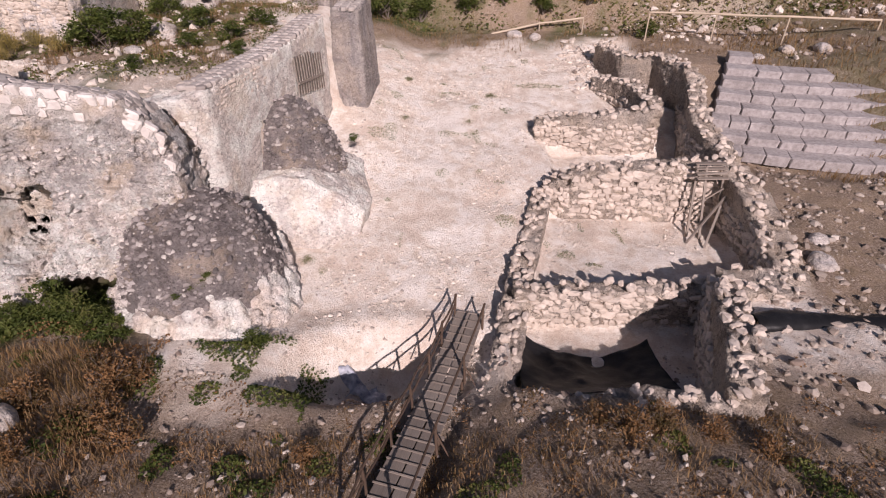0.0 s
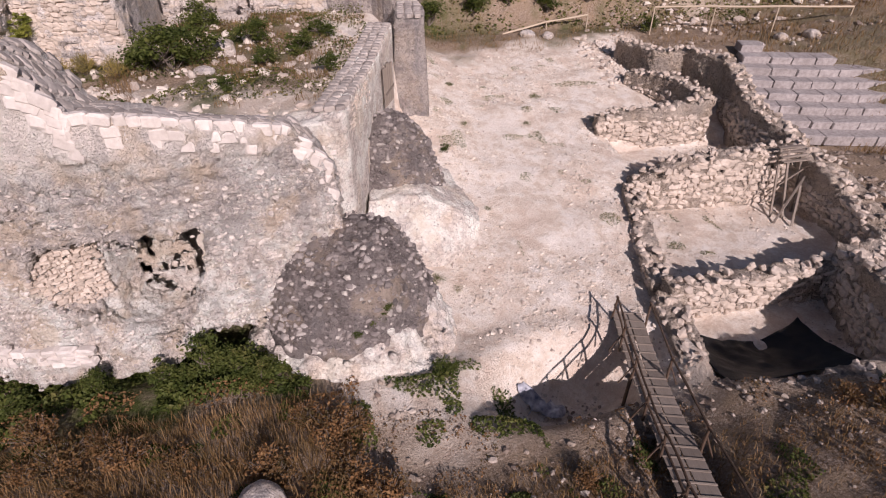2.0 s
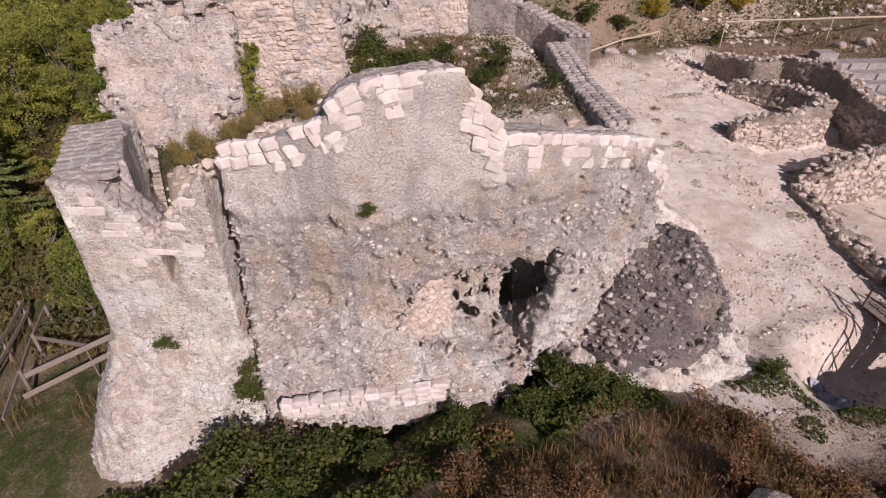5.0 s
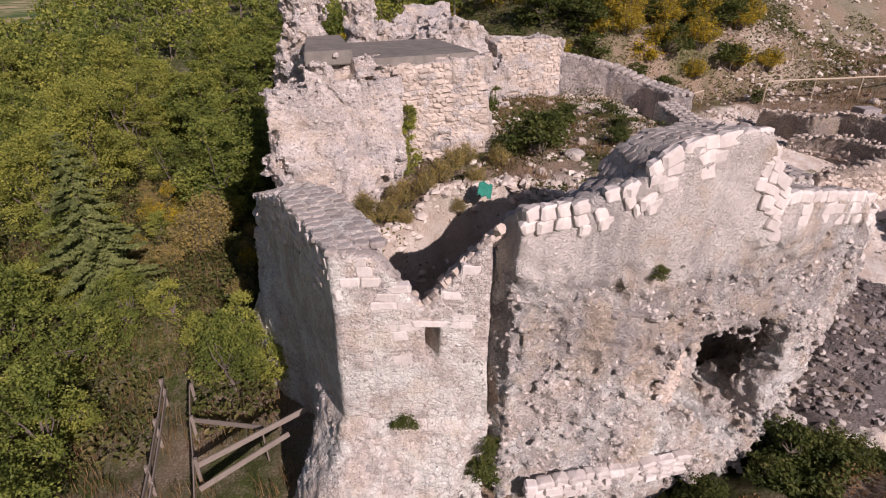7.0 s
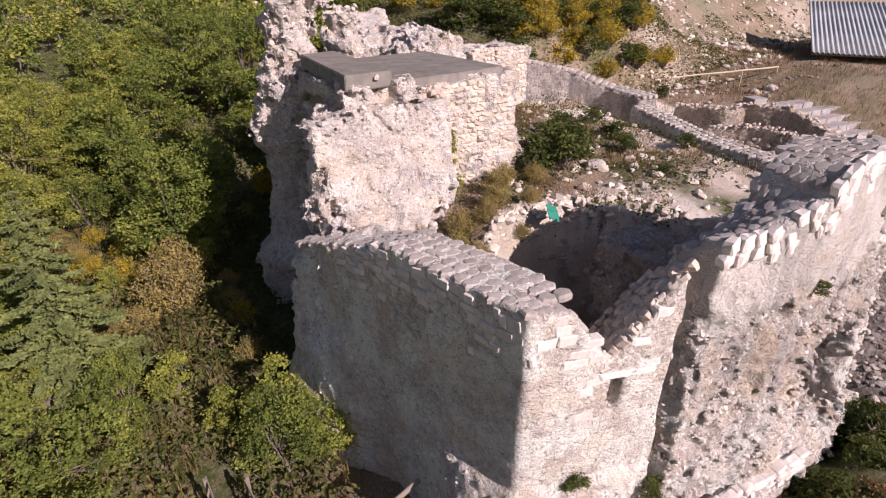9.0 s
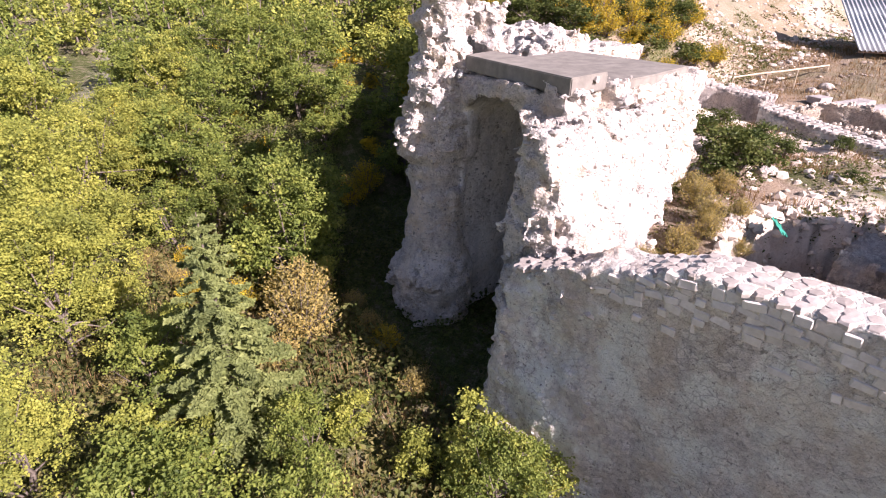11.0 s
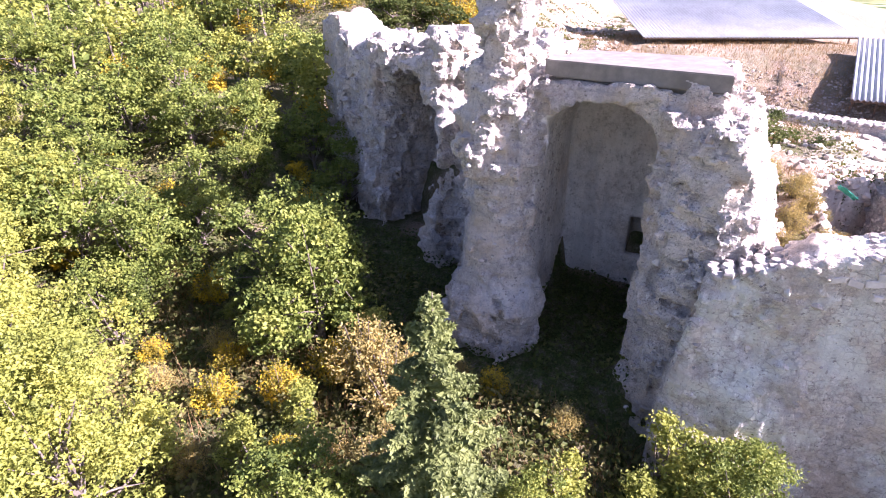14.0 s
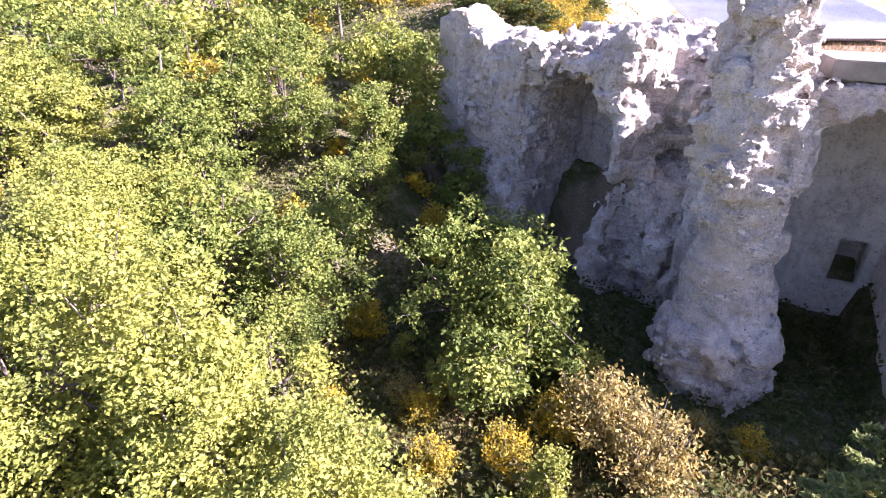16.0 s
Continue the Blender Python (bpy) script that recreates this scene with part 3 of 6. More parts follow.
def front_back(x):
    return np.interp(x, [-22.0, -21.4, -19.8, -18.4, -16.5, -15.6, -14.4, -13.0, -11.5, -9.0], [17.2, 17.3, 17.2, 16.95, 17.45, 17.6, 17.05, 16.45, 16.7, 18.2])


def back_fall(x):
    return np.interp(x, [-21.5, -20.0, -18.5], [0.75, 0.55, 0.16])


BREACH = [(-17.95, 3.65), (-17.3, 4.6), (-16.3, 4.85), (-15.6, 4.7), (-14.3, 4.75), (-13.0, 4.6), (-13.2, 3.4), (-13.65, 2.3), (-14.0, 1.55), (-14.9, 1.5), (-15.9, 1.9), (-16.6, 2.4), (-17.3, 2.7)]


def building_shape(X, Y, Z):
    yf = front_line(X) - 0.06 * np.clip(6.5 - Z, 0, 6)
    yf = yf - 0.25 * ss(1.55, 1.4, Z) * ss(-21.6, -21, X) * ss(-16.6, -17, X)
    # cut-back block below the breach
    yf = yf - 0.35 * ss(1.75, 1.55, Z - 0.25 * (X + 15.2)) * ss(-16.8, -16.3, X) * ss(-13.6, -14.0, X)
    yf = yf + 3.0 * np.clip(-9.6 - X, -9, 0) ** 2 * 0.12
    # plaster skin stands proud of the bared rubble
    yf = yf + 0.09 * ss(7.05, 6.75, Z + 0.35 * np.sin(1.7 * X) + 0.2 * np.sin(4.1 * X + 1)) * ss(-10.8, -11.6, X)
    back = front_back(X)
    zt = np.minimum(front_top(X) - back_fall(X) * np.clip(Y - front_line(X) - 0.3, 0, 3), 8.9 - 0.55 * np.clip(Y - 15.2, 0, 9) + 3 * ss(-10.5, -12, X))
    wall = np.maximum.reduce([yf - Y, Y - back - 0.1 * np.clip(8 - Z, 0, 6), Z - zt, X + 9.0, -21.5 - X - 0.03 * np.clip(8 - Z, 0, 9)])
    low = np.maximum.reduce([yf - Y, Y - 21.2, Z - 6.05, X + 9.6, -18.6 - X])
    d = np.minimum(wall, low)
    mouth = poly2(X[:, 0, :], Z[:, 0, :], BREACH)[:, None, :] + 0 * Y
    depth = np.interp(X, [-17.8, -16.1, -15.5], [0.08, 1.1, 2.6]) + 0.06 * (Z - 3)
    recess = np.maximum(mouth, Y - np.minimum(yf + depth, 17.3))
    # what is left of the inner wall leans across the hole
    edge = -13.95 + 0.08 * np.clip(3.85 - Z, -0.2, 1.8) + 0.06 * np.sin(5 * Z)
    deep = np.maximum.reduce([mouth + 0.05, edge - X, Y - 18.3])
    eye = np.maximum(np.hypot((X + 15.75) / 0.42, (Z - 4.15) / 0.42) - 1 + 0.25 * np.sin(9 * Z + 4 * X), 16.95 - Y) * 0.4
    slit = np.maximum.reduce([np.abs(Z - (1.78 - 0.5 * (X + 15.2))) - 0.09 - 0.04 * np.sin(7 * X), -15.9 - X, X + 14.3, Y - 18.3, 16.9 - Y])
    split = np.maximum.reduce([np.abs(X + 15.28 + 0.06 * np.sin(4 * Z)) - 0.05, 2.7 - Z, Z - 4.6, Y - 18.3, 16.9 - Y])
    room = np.maximum.reduce([17.6 - Y, Y - 20.8, X + 11.6, -17.2 - X, Z - 5.2, 0.9 - Z])
    chamber = np.maximum.reduce([16.15 + 0.1 * np.sin(3 * Z) - Y, Y - 18.3, -13.9 - X, X + 11.9, Z - 4.65, 1.6 - Z])
    d = np.maximum(d, -np.minimum.reduce([recess, deep, eye, slit, split, room, chamber]))
    # footing washed out under the breach
    return np.maximum(d, (0.5 + 0.9 * ss(-15.2, -13.6, X) - 0.3 * ss(-21.5, -20, X)) - Z)


def building_rough(x, y, z):
    a, b = cells(x, y, z * 1.2, 0.34, 3)
    c, e = cells(x, y, z, 0.16, 8)
    coarse = ss(7.9, 6.6, z + 0.6 * fbm(x, y, z, 1.5, 2)) + 0.25
    return coarse * (0.17 * (np.clip(a, 0, 0.7) - 0.4) + 0.2 * (c - 0.4) + 0.08 * blocks(x, y, z, 0.36, 93)) + 0.12 * fbm(x, y, z, 1.4, 5) + 0.07 * coarse * fbm(x, y, z, 0.5, 6)


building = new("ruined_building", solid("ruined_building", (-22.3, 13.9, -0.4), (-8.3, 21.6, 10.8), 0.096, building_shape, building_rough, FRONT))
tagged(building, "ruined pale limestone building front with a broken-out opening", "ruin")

TOWER = [(-25.25, 17.55), (-21.95, 16.45), (-21.6, 17.5), (-23.9, 18.7), (-24.35, 21.6), (-24.8, 25.0), (-24.8, 26.4), (-26.45, 26.4), (-25.75, 21.6)]


def tower_top(X, Y):
    front = np.interp(X, [-25.3, -24.3, -23.8, -23.45, -23.2, -22.5, -21.6], [7.85, 7.65, 6.95, 6.4, 6.5, 7.4, 8.4])
    left = np.interp(Y, [17.5, 21.8, 23.5, 26.4], [7.8, 7.75, 7.1, 6.15])
    front = front - 0.85 * np.clip(Y - 17.7 + 0.333 * (X + 25.25), 0, 1.3) * ss(-23.5, -23.1, X)
    return np.where(Y - 17.55 > 0.95 + 0.3 * (X + 24), left, front)


def tower_shape(X, Y, Z):
    p = poly2(X[:, :, 0], Y[:, :, 0], TOWER)[:, :, None]
    base = np.clip(3.15 - Z, 0, 6)
    grow = (0.12 * ss(0, 0.15, base) + (0.22 + 0.2 * ss(-24, -25.5, X)) * base) * ss(20.5, 18.2, Y) * ss(-21.9, -22.7, X - 0.2 * (Z - 3))
    grow = grow + 0.16 * np.clip(5 - Z, 0, 6) * ss(22, 25, Y)
    d = np.maximum(p - grow, Z - tower_top(X, Y))
    slit = np.maximum(np.abs(X + 23.16) - 0.14, np.abs(Z - 5.46) - 0.46)
    return np.maximum.reduce([d, -np.maximum(slit, Y - 18.6), -2.2 - Z])


def tower_rough(x, y, z):
    a, b = cells(x, y, z * 1.3, 0.3, 13)
    low = np.maximum.reduce([0.12 + 0.88 * ss(3.3, 2.9, z), ss(22.0, 24.4, y), 0.32 * ss(17.9, 18.6, y) * ss(-24.9, -25.2, x)])
    return low * 0.22 * (np.clip(a, 0, 0.7) - 0.4) + (0.04 + 0.1 * low) * fbm(x, y, z, 1.2, 15) + ss(22.0, 24.4, y) * (0.3 * fbm(x, y, z * 1.4, 1.6, 17, 4) + 0.12 * (cells(x, y, z, 0.24, 18)[0] - 0.4))


tower = new("ruined_tower", solid("ruined_tower", (-28.6, 15.6, -2.3), (-21.2, 26.9, 9.0), 0.095, tower_shape, tower_rough, MASONRY))
tagged(tower, "broken limestone corner tower, roofless, with an arrow slit", "ruin")


def wall_of(name, pts, thick, base, rough, material, label, res=0.09, holes=(), batter=0.0, category="wall"):
    """A ruined wall along (x, y, top) points."""
    xs, ys, zs = zip(*pts)
    m = thick / 2 + 0.5 + batter * 3
    lo = (min(xs) - m, min(ys) - m, base - 0.3)
    hi = (max(xs) + m, max(ys) + m, max(zs) + 0.6)

    def shape(X, Y, Z):
        d, top = path2(X[:, :, 0], Y[:, :, 0], pts)
        (ax, ay, _), (bx, by, _) = pts[0], pts[1]
        (ex, ey, _), (cx, cy, _) = pts[-1], pts[-2]
        for px, py, qx, qy in ((ax, ay, bx, by), (ex, ey, cx, cy)):
            n = math.hypot(qx - px, qy - py)
            d = np.maximum(d, thick / 2 - ((X[:, :, 0] - px) * (qx - px) + (Y[:, :, 0] - py) * (qy - py)) / n - 0.1)
        d, top = d[:, :, None], top[:, :, None]
        top = top + 0.14 * fbm(X, Y, 0 * X, 0.7, 21) + 0.1 * fbm(X, Y, 0 * X, 0.3, 23, 2)
        out = np.maximum.reduce([d - thick / 2 - batter * np.clip(top - Z, 0, 9), Z - top, base - Z])
        for (hx, hy, hz, r) in holes:
            out = np.maximum(out, -(np.maximum.reduce([np.abs(X - hx), np.abs(Y - hy) - 0.3, np.abs(Z - hz)]) - r))
        return out

    return tagged(new(name, solid(name, lo, hi, res, shape, rough, material)), label, category)


ROUGH = rubble(0.2, 0.3, 40, 0.1)
curtain = wall_of("curtain_wall", [(-12.6, 19.4, 6.1), (-9.3, 19.2, 6.7), (-9.0, 19.4, 6.8), (-7.75, 24.0, 6.8), (-6.5, 28.6, 7.3)], 1.15, 0.2, rubble(0.09, 0.26, 44, 0.06), MASONRY, "tall grey-topped limestone curtain wall", 0.11)
curtain_end = wall_of("curtain_wall", [(-5.0, 29.3, 7.5), (-4.7, 32.0, 7.6), (-6.0, 34.2, 8.4), (-9.2, 35.6, 9.1)], 1.5, 2.0, rubble(0.16, 0.26, 46, 0.1), GREYWALL, "curved grey limestone curtain wall climbing to the turret", 0.12, (), 0.04)

room_walls = [
    ("dividing", [(2.7, 15.35, 0.75), (6, 15.3, 0.85), (9.6, 15.25, 0.95)], 0.75, -1.3, "low dry-stone wall between two excavated rooms", ((4.95, 15.0, 0.55, 0.1),)),
    ("east_near", [(7.75, 9.1, 2.25), (8.55, 11.2, 2.35), (9.95, 15.2, 1.4)], 0.95, -1.3, "dry-stone wall retaining the slope beside the room", ()),
    ("south", [(1.4, 10.6, -0.1), (3.8, 9.95, 0.95), (5.6, 9.7, 1.6), (7.7, 9.25, 2.0)], 0.8, -1.3, "low broken stone wall along the room's open edge", ()),
    ("west_near", [(1.5, 10.7, -0.2), (2.2, 13.0, 0.1), (2.65, 15.2, 0.4)], 1.0, -1.5, "crumbled stone wall beside the footbridge", ()),
    ("pier", [(10.2, 15.2, 1.25), (12.4, 15.35, 1.05)], 1.5, -0.8, "broad stub of dry-stone wall", ()),
    ("east_mid", [(12.8, 15.4, 1.0), (13.1, 18.5, 1.8), (12.9, 21.6, 2.6)], 1.25, -0.8, "thick dry-stone side wall, partly fallen", ()),
    ("mid", [(4.7, 22.9, 1.0), (6.0, 22.3, 2.1), (9, 22.1, 2.4), (12.8, 21.9, 2.7)], 0.9, -0.8, "dry-stone wall with square put-log holes", ((5.7, 21.8, 1.5, 0.13), (8.8, 21.7, 1.65, 0.13), (11.3, 21.5, 1.7, 0.13))),
    ("west_mid", [(2.8, 15.9, 0.3), (3.7, 19.0, 0.35), (4.7, 22.6, 0.95)], 0.9, -0.8, "low tumbled stone wall edging the courtyard", ()),
    ("far", [(5.0, 27.8, 2.4), (8, 27.35, 2.7), (11.3, 27.3, 3.2)], 0.85, 0.0, "dry-stone wall of a far room", ()),
    ("east_far", [(12.9, 22.0, 2.8), (12.5, 25.0, 3.2), (13.4, 28.9, 4.4)], 1.0, 0.0, "sloping stone wall beside the theatre seats", ()),
    ("end", [(10.3, 36.6, 4.0), (11.0, 33.0, 4.1), (12.6, 32.3, 4.4), (13.3, 29.2, 4.6)], 0.9, 1.0, "ragged stone wall of the last room", ()),
    ("end_inner", [(9.5, 33.2, 2.9), (10.6, 30.6, 3.4), (11.2, 27.6, 3.3)], 0.8, 0.5, "ragged low stone wall", ()),
]
ROOM = {}
for key, pts, thick, base, label, holes in room_walls:
    ROOM[key] = wall_of("stone_wall", pts, thick, base, ROUGH, DRYSTONE, label, 0.11, holes)


def dome(name, cx, cy, r, top, power, material, label, rough, squash=(1, 1), cut=None):
    """A heap; cut: a point on the plan and the way out of a broken-off side."""
    lo, hi = (cx - r * squash[0] - 0.8, cy - r * squash[1] - 0.8, -2.6), (cx + r * squash[0] + 0.8, cy + r * squash[1] + 0.8, top + 0.7)

    def shape(X, Y, Z):
        q = np.hypot((X - cx) / squash[0], (Y - cy) / squash[1])
        d = (Z - top * (1 - (q / r) ** power)) * 0.45
        d = np.maximum(d, q - r - 0.4)
        if cut:
            d = np.maximum(d, (X - cut[0]) * cut[2] + (Y - cut[1]) * cut[3] - 0.1 * np.sin(3 * Y))
        return np.maximum(d, -2.2 - Z)

    return tagged(new(name, solid(name, lo, hi, 0.1, shape, rough, material)), label, "rubble mound")


mound = dome("rubble_mound", -8.95, 16.35, 3.2, 3.85, 3.4, GRAVEL, "dark grey rubble mound heaped against the building", rubble(0.13, 0.2, 60, 0.22), (1.0, 0.9), (-7.65, 19.25, 0.852, 0.524))
mound_foot = dome("stone_footing", -9.0, 16.2, 3.65, 1.45, 5.0, MASONRY, "pale eroded stone foot of the rubble mound", rubble(0.3, 0.4, 66, 0.5), (1.0, 0.95), (-7.3, 19.35, 0.852, 0.524))
mound_far = dome("rubble_mound", -6.7, 23.0, 2.75, 5.0, 2.3, GRAVEL, "dark grey rubble mound against the curtain wall", rubble(0.13, 0.2, 62, 0.14))


def apron_shape(X, Y, Z):
    p = poly2(X[:, :, 0], Y[:, :, 0], [(-8.2, 19.0), (-5.4, 18.9), (-3.5, 19.6), (-3.3, 21.5), (-4.0, 24.4), (-7.6, 24.6)])[:, :, None]
    top = np.minimum(0.9 + 1.5 * (Y - 19.0), 2.7) - 0.75 * np.clip(X + 5.6, 0, 3)
    return np.maximum(np.maximum(p, (Z - top) * 0.6), -0.6 - Z)


skirt = new("stone_footing", solid("stone_footing", (-8.7, 18.4, -0.8), (-2.8, 25.0, 3.8), 0.09, apron_shape, rubble(0.1, 0.3, 64, 0.2), MASONRY))
tagged(skirt, "pale plastered stone footing under the mound", "footing")

APSE_Y = 30.1


def keep_shape(X, Y, Z):
    block = np.maximum.reduce([-21.0 - X, X + 17.35, 26.65 - Y, Y - 32.5, Z - 10.15, 4.0 - Z])
    mass = np.maximum.reduce([-24.1 + 0.13 * (Y - 27) - X, X + 17.0, 26.7 - Y, Y - 32.6, Z - 10.2])
    # broken south pier of rubble
    out = 0.12 * np.clip(6.5 - Z, 0, 6)
    pier = poly2(X + out, Y + 0.15 * out, [(-24.9, 24.9), (-22.6, 24.5), (-21.1, 25.5), (-20.7, 28.2), (-24.1, 28.35), (-25.2, 27.4), (-25.6, 26.1)])
    ptop = 6.2 + 2.6 * np.clip(Y - 24.7, 0, 1.45) + 0.25 * (X + 23)
    pier = np.maximum(pier, Z - np.minimum(ptop, 9.85))
    pier = np.maximum(pier, -(np.hypot(Y - 28.9, (Z - 5.3) * 0.7) - 0.9))
    # north pier with its spire
    cx = -23.3 + 0.10 * (Z - 8)
    cy = 33.1 + 0.04 * (Z - 6)
    up = [-1, 1.2, 2.6, 3.5, 5, 6.9, 7.25, 8.4, 9.4, 10.2, 11, 13.5, 14]
    rx = np.interp(Z, up, [1.3, 1.5, 1.5, 1.05, 0.95, 0.95, 1.35, 1.4, 1.15, 1.0, 0.85, 0.8, 0.2])
    ry = np.interp(Z, up, [1.3, 1.8, 1.8, 1.3, 1.2, 1.15, 1.45, 1.5, 1.3, 1.15, 0.95, 0.9, 0.2])
    north = (np.sqrt(((X - cx) / rx) ** 2 + ((Y - cy) / ry) ** 2) - 1) * np.minimum(rx, ry)
    d = np.minimum.reduce([block, mass])
    half = 2.05
    arch = np.where(Z < 7.7, np.abs(Y - APSE_Y) - half, np.hypot(Y - APSE_Y, Z - 7.7) - 2.0)
    niche = np.maximum(arch, X + 17.9)
    d = np.maximum(d, -niche)
    spire = np.maximum(np.hypot((X + 20.4) / 0.7, (Y - 34.0) / 0.8) - 1, Z - 12.1)
    d = np.minimum.reduce([d, pier, north, spire])
    door = np.maximum.reduce([np.abs(Y - 28.9) - 0.46, np.abs(Z - 3.05) - 0.88, np.abs(X + 17.9) - 0.85])
    return np.maximum.reduce([d, -door, -1.4 - Z])


def keep_rough(x, y, z):
    a, b = cells(x, y, z, 0.5, 73)
    c, e = cells(x, y, z, 0.22, 76)
    broken = np.maximum(ss(-20.6, -21.4, x) * ss(28.4, 27.6, y), ss(31.2, 32.0, y))
    inner = ss(-23.5, -22.9, x) * ss(27.5, 27.9, y) * ss(32.75, 32.4, y) * ss(10.0, 9.6, z)
    k = np.clip(0.38 + 0.5 * broken - 0.36 * inner, 0.04, 0.9)
    face = ss(31.4, 32.0, y) * ss(7.2, 6.8, z) * ss(2.6, 3.4, z)
    k = k * (1 - 0.55 * face) * (1 - 0.92 * inner)
    return k * (0.16 * (np.clip(a, 0, 0.75) - 0.4) + 0.24 * (c - 0.4) + 0.24 * fbm(x, y, z * 1.6, 1.9, 77, 4) + 0.24 * blocks(x, y, z, 0.75, 91) + 0.2 * blocks(x, y, z, 0.34, 95)) + 0.08 * fbm(x, y, z, 1.6, 79) + 0.3 * k * fbm(0.3 * x, 0.3 * y, z * 2.5, 1.3, 78, 2)


keep = new("ruined_keep", solid("ruined_keep", (-27.0, 23.6, -1.6), (-16.4, 35.3, 14.2), 0.112, keep_shape, keep_rough, [RUBBLE, PLASTER], False))
centre = np.empty(len(keep.data.polygons) * 3, dtype=np.float32)
keep.data.polygons.foreach_get("center", centre)
centre = centre.reshape(-1, 3)
vault = (centre[:, 0] > -23.3) & (centre[:, 0] < -17.5) & (np.abs(centre[:, 1] - APSE_Y) < 2.4) & (centre[:, 2] < 9.85)
keep.data.polygons.foreach_set("material_index", vault.astype(np.int32))
keep.data.polygons.foreach_set("use_smooth", vault)
tagged(keep, "ruined limestone keep with a vaulted niche and broken rubble piers", "ruin")

CHAPEL = [(-19.4, 37.5), (-18.7, 39.0), (-17.4, 41.4), (-16.6, 43.0), (-13.2, 48.4), (-10.8, 46.8), (-12.6, 41), (-13, 34.8), (-15.2, 35.0), (-17.4, 35.9)]


def chapel_shape(X, Y, Z):
    p = poly2(X[:, :, 0], Y[:, :, 0], CHAPEL)[:, :, None]
    top = 10.2 + 0.5 * ss(38, 46, Y) - 0.5 * np.sin(Y * 1.3) - 0.9 * ss(40.2, 41.5, Y) * ss(44, 42.8, Y)
    d = np.maximum(p - 0.06 * np.clip(8 - Z, 0, 8), Z - top)
    barrel = np.maximum(np.hypot(X + 15.4, (Z - 8.2) * 1.0) - 2.7, np.abs(Y - 37.2) - 3.2)
    low = np.maximum(np.maximum(poly2(X[:, :, 0], Y[:, :, 0], [(-20.6, 32.6), (-20.2, 35.4), (-18.9, 37.6), (-13, 37), (-13, 32.6)])[:, :, None], (Z - (5.6 + 0.9 * (X + 18.5))) * 0.6), Z - 9.2)
    d = np.minimum.reduce([d, barrel, low])
    # second niche, opening westwards
    u = (X + 18.2) * 0.42 + (Y - 40.0) * 0.907
    v = (X + 18.2) * 0.907 - (Y - 40.0) * 0.42
    arch = np.where(Z < 6.6, np.abs(u) - 2.3, np.hypot(u, (Z - 6.6) * 0.85) - 2.3)
    d = np.maximum(d, -np.maximum(arch, v - 4.2))
    turret = np.maximum.reduce([-12.8 - X, X + 8.9, 34.6 - Y, Y - 37.6, Z - 9.85])
    well = np.maximum(np.hypot(X + 10.8, Y - 36.2) - 1.05, 8.0 - Z)
    turret = np.maximum(turret, -well)
    gap = np.maximum.reduce([np.abs(X + 13.4) - 0.45, np.abs(Y - 34.5) - 1.6, 7.0 - Z])
    d = np.minimum(np.maximum(d, -gap), turret)
    return np.maximum(d, -1.0 - Z)


chapel = new("ruined_chapel", solid("ruined_chapel", (-22.4, 32.2, -1.2), (-8.3, 49.6, 11.6), 0.128, chapel_shape, lambda x, y, z: (0.3 + 0.7 * ss(-14, -16, x)) * (0.18 * (np.clip(cells(x, y, z, 0.45, 81)[0], 0, 0.75) - 0.4) + 0.2 * (cells(x, y, z, 0.22, 88)[0] - 0.4) + 0.4 * fbm(x, y, z * 1.5, 2.2, 84, 4) + 0.34 * blocks(x, y, z, 0.9, 92) + 0.18 * blocks(x, y, z, 0.38, 96)) + 0.06 * fbm(x, y, z, 1.8, 85), RUBBLE, False))
tagged(chapel, "ruined vaulted limestone block with a deep broken niche", "ruin")


def prism(name, pts, z0, z1, material, bevel=0.02):
    bm = bmesh.new()
    vs = [bm.verts.new((x, y, z0)) for x, y in pts]
    f = bm.faces.new(vs)
    r = bmesh.ops.extrude_face_region(bm, geom=[f])
    bmesh.ops.translate(bm, vec=(0, 0, z1 - z0), verts=[v for v in r["geom"] if isinstance(v, bmesh.types.BMVert)])
    bmesh.ops.recalc_face_normals(bm, faces=bm.faces)
    if bevel:
        bmesh.ops.bevel(bm, geom=bm.edges[:], offset=bevel, segments=2, affect="EDGES")
    me = bpy.data.meshes.new(name)
    bm.to_mesh(me)
    bm.free()
    me.materials.append(material)
    return me


slab = tagged(new("concrete_slab", prism("concrete_slab", [(-24.05, 26.72), (-22.4, 26.8), (-21.7, 32.2), (-23.2, 31.95)], 10.24, 10.72, CONCRETE, 0.03)), "weathered concrete roof slab over the vaulted niche", "roof slab")
part("beam", prism("beam", [(-23.75, 27.0), (-22.6, 27.1), (-21.9, 31.9), (-22.95, 31.7)], 9.8, 10.24, CONCRETE, 0.02), slab)
part("screed", prism("screed", [(-22.42, 26.85), (-20.0, 26.9), (-17.4, 27.2), (-17.3, 32.4), (-21.72, 32.2)], 10.0, 10.38, CONCRETE, 0.04), slab)

# ---- single stones ----
rnd = random.Random(7)


def block_mesh(name, material, chamfer=0.13, jitter=0.07, seed=0):
    r = random.Random(seed)
    bm = bmesh.new()
    bmesh.ops.create_cube(bm, size=1.0)
    bmesh.ops.bevel(bm, geom=bm.edges[:], offset=chamfer, segments=1, affect="EDGES")
    for v in bm.verts:
        v.co += Vector([r.uniform(-jitter, jitter) for _ in range(3)])
    me = bpy.data.meshes.new(name)
    bm.to_mesh(me)
    bm.free()
    me.materials.append(material)
    return me


